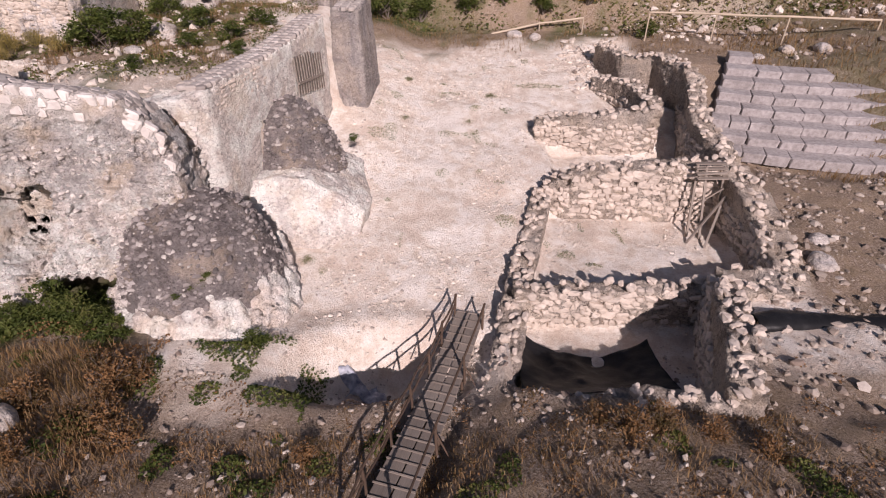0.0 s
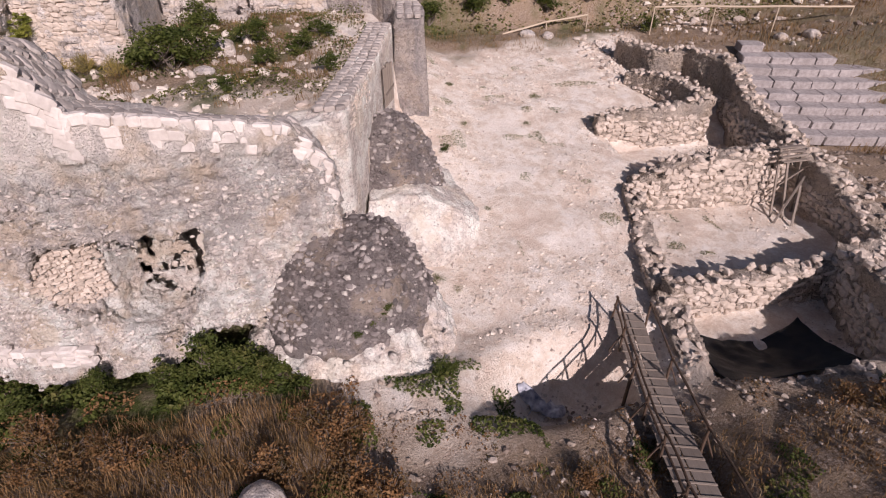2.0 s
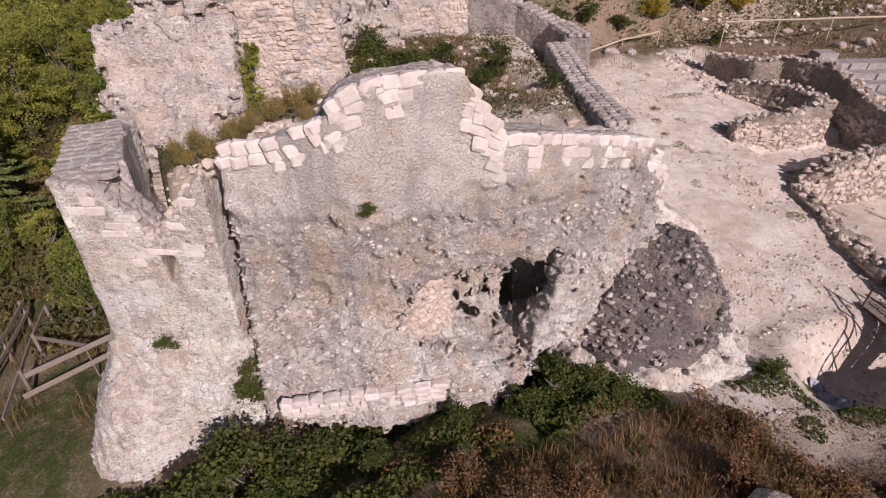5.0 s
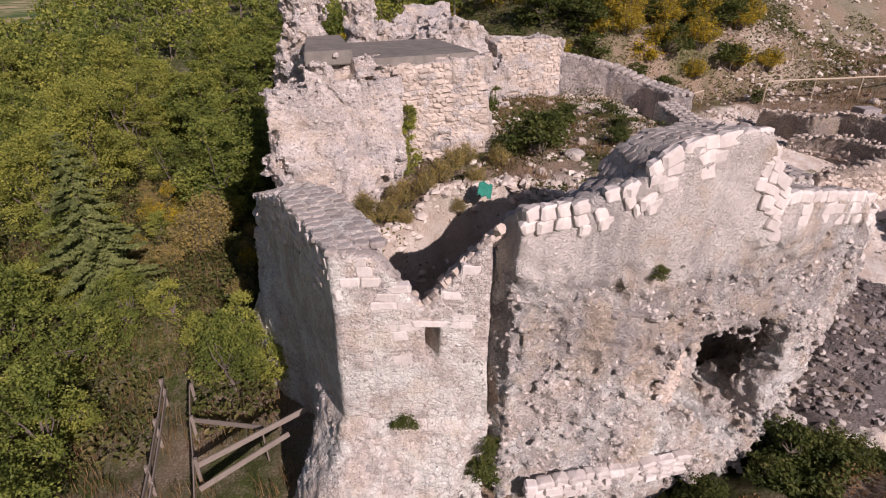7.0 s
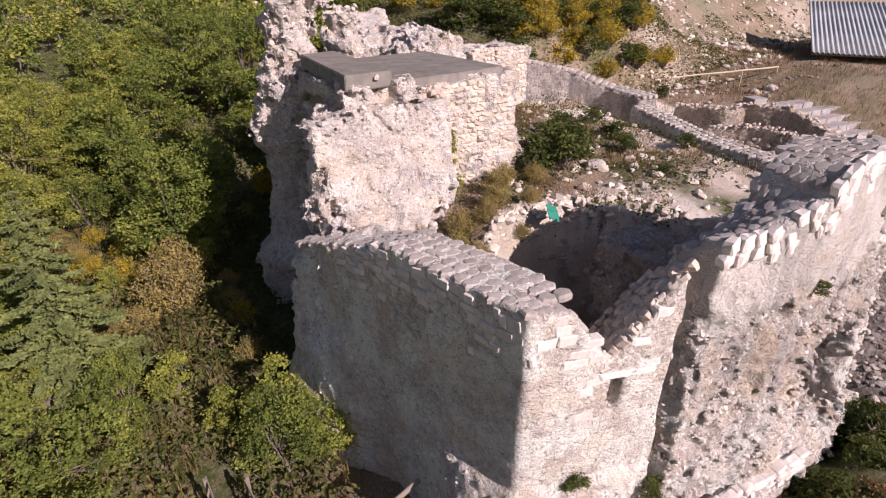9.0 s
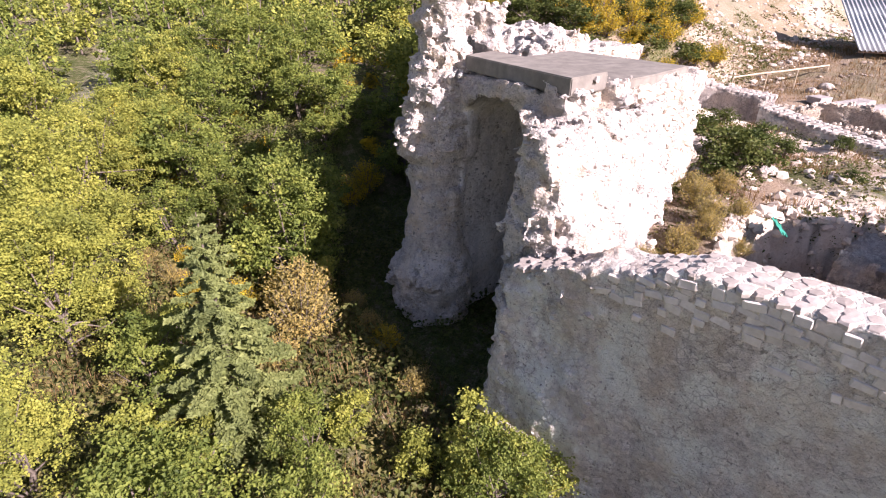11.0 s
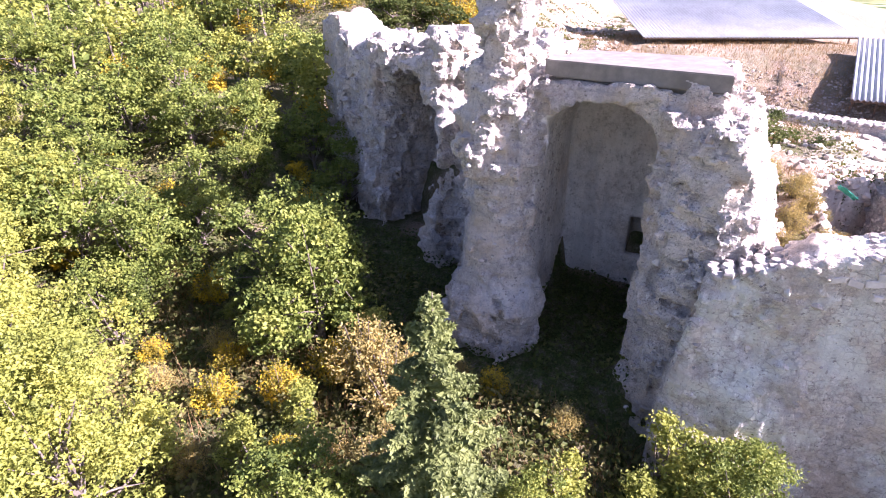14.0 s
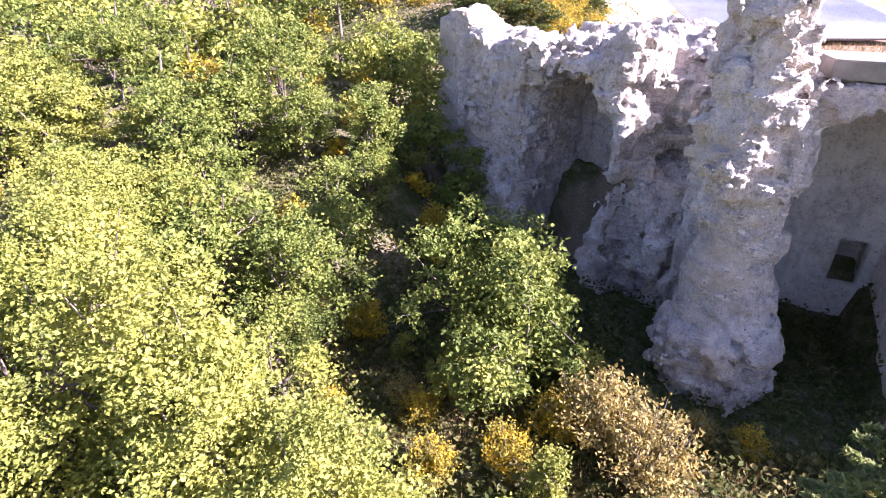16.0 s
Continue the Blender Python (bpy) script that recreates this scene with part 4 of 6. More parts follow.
def cobble_mesh(name, material, seed):
    """A flat rounded field stone with five to eight uneven sides."""
    r = random.Random(seed)
    n = r.choice((5, 6, 6, 7, 8))
    rad = [r.uniform(0.48, 0.62) for _ in range(n)]
    off = [i * 2 * math.pi / n + r.uniform(-0.22, 0.22) for i in range(n)]
    v = []
    for z, k in ((-0.5, 0.95), (0.18, 1.0), (0.5, 0.78)):
        v += [(math.cos(a) * q * k, math.sin(a) * q * k, z + r.uniform(-0.05, 0.05)) for a, q in zip(off, rad)]
    v.append((0, 0, 0.56))
    f = [(j * n + i, j * n + (i + 1) % n, (j + 1) * n + (i + 1) % n, (j + 1) * n + i) for j in (0, 1) for i in range(n)]
    f += [(2 * n + i, 2 * n + (i + 1) % n, 3 * n) for i in range(n)]
    me = bpy.data.meshes.new(name)
    me.from_pydata(v, [], f)
    me.materials.append(material)
    return me


STONES = [block_mesh("stone", STONE, 0.17, 0.08, k) for k in range(10)]
CAPS = [cobble_mesh("capstone", CAPSTONE, 30 + k) for k in range(14)]
DRY = [block_mesh("stone", LOOSE, 0.24, 0.14, 60 + k) for k in range(12)]
ASHLAR = [block_mesh("stone", STONE, 0.1, 0.05, 80 + k) for k in range(8)]
SEATS = [block_mesh("seat_block", GREYSTONE, 0.05, 0.03, 90 + k) for k in range(5)]


def put(meshes, parent, loc, size, turn=0.0, tip=0.0, name="stone", roll=0.06):
    ob = new(name, rnd.choice(meshes))
    ob.parent = parent
    ob.matrix_basis = Matrix.LocRotScale(loc, Euler((tip, rnd.uniform(-roll, roll), turn)), size)
    return ob


def course(parent, meshes, p, q, z0, z1, high, long, deep=0.2, proud=0.03, keep_if=None, name="stone", limit=300, gap=0.012, wild=0.0):
    """Courses of stones on the face from p to q (plan), its outside to the right of the way."""
    p, q = Vector(p), Vector(q)
    n = (q - p).length
    d = (q - p) / n
    out = Vector((d.y, -d.x))
    turn = math.atan2(d.y, d.x)
    z = z0
    made = 0
    while z < z1 and made < limit:
        h = high * rnd.uniform(0.8, 1.2)
        u = -rnd.uniform(0, long * 0.5)
        while u < n and made < limit:
            w = long * rnd.uniform(0.6 - 0.15 * wild, 1.45 + 0.15 * wild)
            c = u + w / 2
            if 0 <= c <= n:
                at = p + d * c + out * (proud - deep / 2 + rnd.uniform(-0.025, 0.025) * (1 + 1.6 * wild))
                zz = z + h / 2 + rnd.uniform(-0.02, 0.02) + wild * high * rnd.uniform(-0.45, 0.45)
                if keep_if is None or keep_if(at.x, at.y, zz):
                    put(meshes, parent, (at.x, at.y, zz), (w - gap, deep, (h - gap) * (1 + wild * rnd.uniform(-0.35, 0.35))), turn + rnd.uniform(-0.03, 0.03) * (1 + 4 * wild), rnd.uniform(-0.04, 0.04) * (1 + 4 * wild), name, 0.06 + 0.24 * wild)
                    made += 1
            u += w
        z += h
    return made


# white edge stones and grey paving on the building's broken top
x = -21.4
while x < -9.4:
    w = rnd.uniform(0.28, 0.52)
    steep = float(front_top(x + 0.3) - front_top(x - 0.1)) / 0.4
    for row in range(rnd.choice((1, 2, 2, 3)) + (2 if abs(steep) > 0.8 else 0)):
        xx = x + w / 2 + rnd.uniform(-0.12, 0.12)
        zz = min(float(front_top(xx)), 8.9 + 3 * float(ss(-10.5, -12, xx))) - 0.1 - 0.29 * row + rnd.uniform(-0.03, 0.03)
        ob = put(STONES, building, (xx, float(front_line(xx)) + 0.115 + rnd.uniform(-0.015, 0.01), zz), (w * rnd.uniform(1.0, 1.15), 0.24, rnd.uniform(0.29, 0.36)), rnd.uniform(-0.04, 0.04), rnd.uniform(-0.05, 0.05), "stone")
        ob.rotation_euler[1] = -math.atan2(float(front_top(xx + 0.3) - front_top(xx - 0.3)), 0.6) * (0.6 if row == 0 else 0.4) + rnd.uniform(-0.14, 0.14)
    x += w / math.sqrt(1 + steep * steep)
for row in range(9):
    x = -21.35
    while x < -9.8:
        w = rnd.uniform(0.22, 0.4)
        xx = x + w / 2
        x += w
        y = float(front_line(xx)) + 0.42 + 0.23 * row + rnd.uniform(-0.05, 0.05)
        if y > float(front_back(xx)) - 0.06:
            continue
        zz = min(float(front_top(xx)) - float(back_fall(xx)) * max(y - float(front_line(xx)) - 0.3, 0), 8.9 - 0.55 * max(y - 15.2, 0) + 3 * float(ss(-10.5, -12, xx)))
        sl = math.atan2(float(front_top(xx + 0.25) - front_top(xx - 0.25)), 0.5)
        ob = put(CAPS, building, (xx, y, zz - 0.055 + rnd.uniform(-0.012, 0.012)), (w * (1.14 if abs(sl) < 0.4 else 1.28), rnd.uniform(0.28, 0.38), 0.14), 0, 0, "capstone")
        ob.rotation_euler = (-0.16 + rnd.uniform(-0.04, 0.04), -sl, rnd.uniform(-0.25, 0.25))
# broken masonry down the breach's side
course(building, DRY, (-17.75, 15.12), (-16.1, 16.1), 2.5, 4.6, 0.11, 0.16, 0.2, -0.01, lambda x, y, z: poly2(np.array([x]), np.array([z]), BREACH)[0] < -0.06, "stone", 220, -0.01, 1.0)
# projecting footing course
course(building, STONES, (-21.2, 15.35), (-16.9, 14.65), 0.95, 1.45, 0.22, 0.36, 0.3, 0.06, None, "stone", 50, -0.01, 0.3)

# tower: coursed front, edge and paving stones
course(tower, ASHLAR, (-25.02, 17.47), (-21.98, 16.46), 4.6, 8.4, 0.23, 0.46, 0.25, -0.008,
       lambda x, y, z: x < -22.3 and z < tower_top(np.float64(x), np.float64(y)) - 0.08 and not (abs(x + 23.16) < 0.33 and abs(z - 5.46) < 0.5) and (x > -24.2 or z > 7) and z > 4.6 + 1.1 * rnd.random(), "stone", 290, 0.0, 0.08)
for p, q in (((-25.76, 21.6), (-25.27, 17.65)), ((-26.2, 24.2), (-25.76, 21.6))):
    course(tower, ASHLAR, p, q, 5.9, 7.6, 0.2, 0.3, 0.24, 0.002, lambda x, y, z: z > 6.1 + rnd.random() and z < float(np.interp(y, [17.5, 21.8, 23.5, 26.4], [7.8, 7.75, 7.1, 6.15])) - 0.1, "stone", 140, 0.0, 0.6)
put(STONES, tower, (-23.2, 16.98, 5.99), (0.95, 0.3, 0.18), -0.33)
for k in range(26):
    y = 17.9 + k * 0.33
    x0 = float(np.interp(y, [17.5, 21.6, 26.4], [-25.25, -25.75, -26.45]))
    for row in range(4):
        xx = x0 + 0.18 + 0.35 * row + rnd.uniform(-0.05, 0.05)
        put(CAPS, tower, (xx, y + rnd.uniform(-0.06, 0.06), float(np.interp(y, [17.5, 21.8, 23.5, 26.4], [7.8, 7.75, 7.1, 6.15])) - 0.06 + rnd.uniform(-0.012, 0.012)), (rnd.uniform(0.32, 0.42), rnd.uniform(0.3, 0.4), 0.14), rnd.uniform(-0.4, 0.4), -0.05, "capstone")
for k in range(110):
    t = (k % 22) / 21
    x0 = -25.1 + 3.35 * t
    row = k // 22
    xx, yy = x0 + 0.1 * row + rnd.uniform(-0.05, 0.05), 17.5 - 1.1 * t + 0.2 + 0.24 * row + rnd.uniform(-0.05, 0.05)
    zz = float(tower_top(np.float64(xx), np.float64(min(yy, 17.55 + 0.93 + 0.3 * (xx + 24)))))
    sl = math.atan2(float(tower_top(np.float64(xx + 0.15), np.float64(17.0)) - tower_top(np.float64(xx - 0.15), np.float64(17.0))), 0.3)
    right = xx > -23.4
    ob = put(DRY if right else CAPS, tower, (xx, yy, zz - 0.03 + (rnd.uniform(-0.06, 0.04) if right else -0.01)), (rnd.uniform(0.2, 0.34), rnd.uniform(0.2, 0.32), rnd.uniform(0.16, 0.26) if right else 0.15), 0, 0, "capstone")
    ob.rotation_euler = (rnd.uniform(-0.9, -0.3) if right else 0, -sl * 0.9 + rnd.uniform(-0.1, 0.1), -0.32 + rnd.uniform(-0.3, 0.3))

# curtain wall paving and face
for k in range(30):
    t = k / 29
    for row in range(3):
        x0, y0 = -9.05 + 2.5 * t, 19.3 + 9.3 * t
        put(CAPS, curtain, (x0 + 0.36 * (row - 1), y0 + rnd.uniform(-0.06, 0.06) - 0.09 * (row - 1), float(np.interp(t, [0, 0.5, 1], [6.8, 6.8, 7.3])) + 0.02), (0.38, 0.34, 0.16), 0.26 + rnd.uniform(-0.2, 0.2), 0, "capstone")
course(curtain, ASHLAR, (-12.3, 18.82), (-9.2, 18.62), 3.4, 6.3, 0.24, 0.5, 0.2, -0.035, None, "stone", 90)
course(curtain, DRY, (-8.35, 19.6), (-6.05, 28.2), 5.6, 6.9, 0.18, 0.25, 0.2, -0.02, None, "stone", 200)
for k in range(24):
    t = k / 23
    for row in range(3):
        d = 9.4 * t
        a = [(-5.0, 29.3, 7.5), (-4.7, 32.0, 7.6), (-6.0, 34.2, 8.4), (-9.2, 35.6, 9.1)]
        s = np.interp(t, [0, 0.3, 0.6, 1], [0, 1, 2, 3])
        i = min(int(s), 2)
        f = s - i
        c = [a[i][m] + (a[i + 1][m] - a[i][m]) * f for m in range(3)]
        ang = math.atan2(a[i + 1][1] - a[i][1], a[i + 1][0] - a[i][0])
        put(CAPS, curtain_end, (c[0] - math.sin(ang) * 0.42 * (row - 1), c[1] + math.cos(ang) * 0.42 * (row - 1), c[2] + 0.02), (0.42, 0.4, 0.18), ang + rnd.uniform(-0.2, 0.2), 0, "capstone")

# dry-stone faces of the sunken rooms
def wall_stones(key, side, zlow, high=0.25, long=0.36, limit=290, crown=True):
    pts = next(w[1] for w in room_walls if w[0] == key)
    thick = next(w[2] for w in room_walls if w[0] == key)
    holes = next(w[5] for w in room_walls if w[0] == key)
    left = limit
    for (ax, ay, az), (bx, by, bz) in zip(pts[:-1], pts[1:]):
        d = Vector((bx - ax, by - ay))
        n = d.length
        d /= n
        o = Vector((d.y, -d.x)) * (thick / 2) * side
        p, q = Vector((ax, ay)) + o, Vector((bx, by)) + o
        if side < 0:
            p, q = q, p

        def ok(x, y, z):
            t = ((x - ax) * d.x + (y - ay) * d.y) / n
            return z < az + (bz - az) * t - 0.05 and all(abs(x - h[0]) > 0.2 or abs(z - h[2]) > 0.2 for h in holes)
        share = int(limit * 0.8 * n / sum(math.hypot(u[0] - v[0], u[1] - v[1]) for u, v in zip(pts[:-1], pts[1:])))
        course(ROOM[key], DRY, p, q, zlow, max(az, bz) + 0.1, high, long, 0.24, 0.05, ok, "stone", share, 0.0, 1.0)
        if crown:
            k = int(n / 0.3)
            for i in range(k):
                t = (i + rnd.random()) / k
                for r in range(max(2, int(thick / 0.42))):
                    v = rnd.uniform(-0.45, 0.45) * thick
                    put(DRY, ROOM[key], (ax + (bx - ax) * t + d.y * v, ay + (by - ay) * t - d.x * v, az + (bz - az) * t + rnd.uniform(-0.08, 0.16)), (rnd.uniform(0.15, 0.4), rnd.uniform(0.14, 0.32), rnd.uniform(0.12, 0.26)), rnd.uniform(0, 3), rnd.uniform(-0.35, 0.35))


wall_stones("dividing", 1, -0.9)
wall_stones("mid", 1, -0.25, 0.26, 0.37, 320)
wall_stones("far", 1, 0.6, 0.23, 0.32, 180)
wall_stones("east_near", -1, -0.5, 0.24, 0.32, 200)
wall_stones("south", 1, 0.6, 0.25, 0.35, 60)
wall_stones("west_near", -1, -0.9, 0.25, 0.35, 60)
wall_stones("pier", 1, -0.2, 0.23, 0.32, 90)
wall_stones("east_mid", -1, 0.2, 0.23, 0.32, 120)
wall_stones("west_mid", -1, -0.1, 0.23, 0.32, 60)
wall_stones("east_far", -1, 1.5, 0.25, 0.34, 120)
wall_stones("end", -1, 2.5, 0.25, 0.34, 120)
wall_stones("end_inner", 1, 1.6, 0.25, 0.34, 70)

# keep: squared stones of the plain block and the turret
course(keep, DRY, (-20.9, 26.6), (-17.4, 26.6), 6.6, 10.0, 0.18, 0.26, 0.2, 0.0, None, "stone", 290, -0.03, 0.5)
course(chapel, DRY, (-12.7, 34.57), (-9.0, 34.57), 7.0, 9.8, 0.2, 0.28, 0.2, 0.0, None, "stone", 220, -0.02, 0.5)

# theatre: straight rows of worn seat blocks
theatre = tagged(new("theatre_seating"), "worn grey stone seat rows of an ancient theatre", "seating")
for k in range(8):
    u = 0.3 + 0.25 * k - (0.6 if k < 2 else 0)
    end = (11.5, 12.5, 13, 13, 12.5, 12, 7.2, 3.3)[k]
    v = 0.55 + 1.1 * k
    while u < end:
        w = rnd.uniform(0.9, 1.7)
        bow = 0.018 * (u + w / 2 - 6) ** 2
        cx, cy = 13.9 + (u + w / 2) * 0.975 + v * 0.222, 26.7 - (u + w / 2) * 0.222 + v * 0.975 + bow
        put(SEATS, theatre, (cx, cy, 0.72 + 0.42 * k + rnd.uniform(-0.015, 0.015)), (w + 0.03, 1.34 + rnd.uniform(-0.06, 0.06), 0.56), -0.224 + 0.036 * (u + w / 2 - 6), 0, "seat_block", 0.0)
        u += w


def rocks(name, places, sizes, material, label, category="stones", flat=0.7, seed=5):
    """Many loose stones as one mesh."""
    rng = np.random.default_rng(seed)
    t = (1 + 5 ** 0.5) / 2
    base = np.array([(-1, t, 0), (1, t, 0), (-1, -t, 0), (1, -t, 0), (0, -1, t), (0, 1, t), (0, -1, -t), (0, 1, -t), (t, 0, -1), (t, 0, 1), (-t, 0, -1), (-t, 0, 1)]) / 1.9
    tri = np.array([(0, 11, 5), (0, 5, 1), (0, 1, 7), (0, 7, 10), (0, 10, 11), (1, 5, 9), (5, 11, 4), (11, 10, 2), (10, 7, 6), (7, 1, 8), (3, 9, 4), (3, 4, 2), (3, 2, 6), (3, 6, 8), (3, 8, 9), (4, 9, 5), (2, 4, 11), (6, 2, 10), (8, 6, 7), (9, 8, 1)])
    n = len(places)
    v = base[None] * rng.uniform(0.65, 1.25, (n, 12, 1))
    v = v * rng.uniform(0.6, 1.3, (n, 1, 3)) * np.array([1, 1, flat]) * np.asarray(sizes)[:, None, None] * 0.5
    a = rng.uniform(0, 6.28, n)
    c, s = np.cos(a)[:, None], np.sin(a)[:, None]
    v = np.stack([v[..., 0] * c - v[..., 1] * s, v[..., 0] * s + v[..., 1] * c, v[..., 2]], -1) + np.asarray(places)[:, None]
    f = tri[None] + (np.arange(n) * 12)[:, None, None]
    return tagged(new(name, mesh_of(name, v.reshape(-1, 3), f.reshape(-1, 3), material, False)), label, category, "", "stuff")


def rock_colour(name, stops):
    m, nt, b = nodes_of(name)
    g = nt.nodes.new("ShaderNodeNewGeometry")
    col = ramp(nt, g.outputs["Random Per Island"], stops)
    fine = noise_tex(nt, g.outputs["Position"], 18, 4)
    col = mix(nt, 0.4, col, ramp(nt, fine, [(0.3, (0.55, 0.52, 0.5)), (0.6, (1, 1, 1))]), "MULTIPLY")
    nt.links.new(col, b.inputs["Base Color"])
    b.inputs["Roughness"].default_value = 0.95
    b.inputs["Specular IOR Level"].default_value = 0.15
    bp = add(nt, "ShaderNodeBump", Strength=0.5, Distance=0.02, Height=fine)
    nt.links.new(bp.outputs[0], b.inputs["Normal"])
    return m


PALE_ROCK = rock_colour("pale_loose_stone", [(0.0, (0.42, 0.35, 0.3)), (0.5, (0.62, 0.54, 0.47)), (1.0, (0.76, 0.69, 0.61))])
FIELD_ROCK = rock_colour("field_stone", [(0.0, (0.22, 0.17, 0.14)), (0.5, (0.36, 0.3, 0.25)), (0.9, (0.48, 0.415, 0.36)), (1.0, (0.6, 0.54, 0.48))])
DARK_ROCK = rock_colour("dark_loose_stone", [(0.0, (0.14, 0.125, 0.12)), (0.55, (0.3, 0.265, 0.25)), (0.9, (0.44, 0.4, 0.375)), (1.0, (0.6, 0.55, 0.5))])
rng = np.random.default_rng(3)


def strew(n, x0, x1, y0, y1, test, smin, smax, power=3.0, sink=0.15):
    x, y = sample(n, x0, x1, y0, y1, test)
    s = smin + (smax - smin) * rng.random(n) ** power
    return np.stack([x, y, ground_at(x, y) + s * (0.35 - sink) * 0.5], 1), s


def sample(n, x0, x1, y0, y1, test):
    """n places in a rectangle that pass a test, which gets arrays."""
    xs, ys, got = [], [], 0
    while got < n:
        x, y = rng.uniform(x0, x1, 4 * n), rng.uniform(y0, y1, 4 * n)
        ok = test(x, y)
        xs.append(x[ok])
        ys.append(y[ok])
        got += int(ok.sum())
    return np.concatenate(xs)[:n], np.concatenate(ys)[:n]


def luck(x, a, b):
    return rng.uniform(a, b, x.shape)


def spot(x, y, size, seed):
    return vnoise(x / size, y / size, 0.3 + 0 * x, seed)


a, s = strew(7500, -5, 12, 13, 38, lambda x, y: spot(x, y, 2.5, 4) > luck(x, -0.5, 0.8), 0.03, 0.2, 4)
rocks("loose_stones", a, s, PALE_ROCK, "small pale stones strewn over the courtyard")
a, s = strew(5200, 9.5, 30, 9, 27, lambda x, y: ~((x < 13.6) & (y > 15)) & (spot(x, y, 2.0, 5) > luck(x, -0.7, 0.6)), 0.04, 0.42, 5)
rocks("loose_stones", a, s, FIELD_ROCK, "tumbled stones on the brown slope below the theatre")
a, s = strew(4500, -10, 10, 5.2, 13, lambda x, y: spot(x, y, 1.6, 6) > luck(x, -0.4, 0.7), 0.02, 0.24, 7)
rocks("loose_stones", a, s, FIELD_ROCK, "small stones among the dry foreground grass")
a, s = strew(1100, 8, 34, 34, 56, lambda x, y: spot(x, y, 2.5, 8) > luck(x, -0.5, 0.6), 0.06, 0.6, 4)
rocks("loose_stones", a, s, FIELD_ROCK, "loose stones above the theatre seats")
a, s = strew(2200, 14, 40, 40, 68, lambda x, y: spot(x, y, 2.5, 9) > luck(x, -0.6, 0.6), 0.08, 0.8, 4)
rocks("loose_stones", a, s, PALE_ROCK, "pale stones on the slope above the theatre")
a, s = strew(3600, 27, 80, 42, 105, lambda x, y: spot(x, y, 4.0, 10) > luck(x, -0.9, 0.5), 0.12, 1.1, 4)
rocks("loose_stones", a, s, PALE_ROCK, "scree and boulders on the far pale slope")
a, s = strew(900, -20.5, -7, 17.5, 34, lambda x, y: poly2(x, y, TERRACE) < -0.3, 0.06, 0.55, 4)
rocks("loose_stones", a, s, PALE_ROCK, "stones and rubble on the overgrown terrace")
a, s = strew(1100, -24.5, -15.5, 18, 25.5, lambda x, y: (np.abs(poly2(x, y, VOID)) < 1.4) & (poly2(x, y, TERRACE) < 0.6), 0.1, 0.5, 3)
rocks("loose_stones", a, s, PALE_ROCK, "rubble slope falling into the tower's open shaft")
a, s = strew(260, 8, 11, 32.5, 40, lambda x, y: x > 0, 0.1, 0.5, 3)
rocks("loose_stones", a, s, PALE_ROCK, "rubble heap at the head of the courtyard")


def mound_rocks(parent_dome, n, seed, low, label):
    me = parent_dome.data
    co = np.empty(len(me.vertices) * 3, dtype=np.float32)
    me.vertices.foreach_get("co", co)
    co = co.reshape(-1, 3)
    co = co[co[:, 2] > low]
    g = np.random.default_rng(seed)
    pick = co[g.integers(0, len(co), n)]
    rocks("rubble_stones", pick + g.normal(0, 0.02, pick.shape), 0.08 + 0.26 * g.random(n) ** 3, DARK_ROCK, label, "stones", 0.7, seed)


mound_rocks(mound, 1700, 11, 0.9, "grey stones covering the rubble mound")
mound_rocks(mound_far, 1000, 12, 1.8, "grey stones covering the rubble mound by the wall")


def face_rocks(parent, n, seed, test, label, big=0.3, sink=0.26, least=0.07):
    """Stones half sunk in a rubble face."""
    me = parent.data
    co = np.empty(len(me.vertices) * 3, dtype=np.float32)
    no = np.empty(len(me.vertices) * 3, dtype=np.float32)
    me.vertices.foreach_get("co", co)
    me.vertices.foreach_get("normal", no)
    co, no = co.reshape(-1, 3), no.reshape(-1, 3)
    ok = test(co[:, 0], co[:, 1], co[:, 2], no)
    co, no = co[ok], no[ok]
    g = np.random.default_rng(seed)
    i = g.integers(0, len(co), n)
    s = least + big * 0.75 * g.random(n) ** 2.5
    rocks("rubble_stones", co[i] - no[i] * (s * sink)[:, None], s, FACE_ROCK, label, "stones", 0.75, seed)


FACE_ROCK = rock_colour("rubble_face_stone", [(0.0, (0.3, 0.275, 0.26)), (0.35, (0.48, 0.43, 0.4)), (0.7, (0.62, 0.56, 0.515)), (1.0, (0.74, 0.68, 0.625))])
face_rocks(building, 6500, 21, lambda x, y, z, n: (n[:, 1] < -0.2) & (y < front_line(x) + 0.4) & (z < 6.6 + 0.8 * spot(x, z, 1.5, 22)) & (spot(x, z, 1.1, 23) > -0.35), "pale and grey rubble stones bedded in the building's front", 0.2, 0.3, 0.06)
face_rocks(tower, 900, 24, lambda x, y, z, n: (z < 3.0) & (y < 20) | (y > 23), "rubble stones bedded in the tower's broken foot")
face_rocks(keep, 7000, 25, lambda x, y, z, n: ((y < 28.2) & (x < -20.8) | (y > 31.9) & (x < -19.5)) & (spot(y, z, 1.2, 26) > -0.3), "pale rubble stones bedded in the keep's broken piers", 0.2, 0.24)
face_rocks(keep, 3000, 29, lambda x, y, z, n: ((y < 28.2) & (x < -20.8) | (y > 31.9) & (x < -19.5)) & (n @ np.array([0.17, -0.83, 0.53]) > -0.1) & (z > 4), "angular pale rubble standing out of the keep's sunlit piers", 0.22, 0.2, 0.09)
face_rocks(chapel, 1800, 30, lambda x, y, z, n: (x < -13.5) & (n @ np.array([0.17, -0.83, 0.53]) > -0.1) & (z > 5), "angular pale rubble standing out of the block's sunlit side", 0.22, 0.2, 0.09)
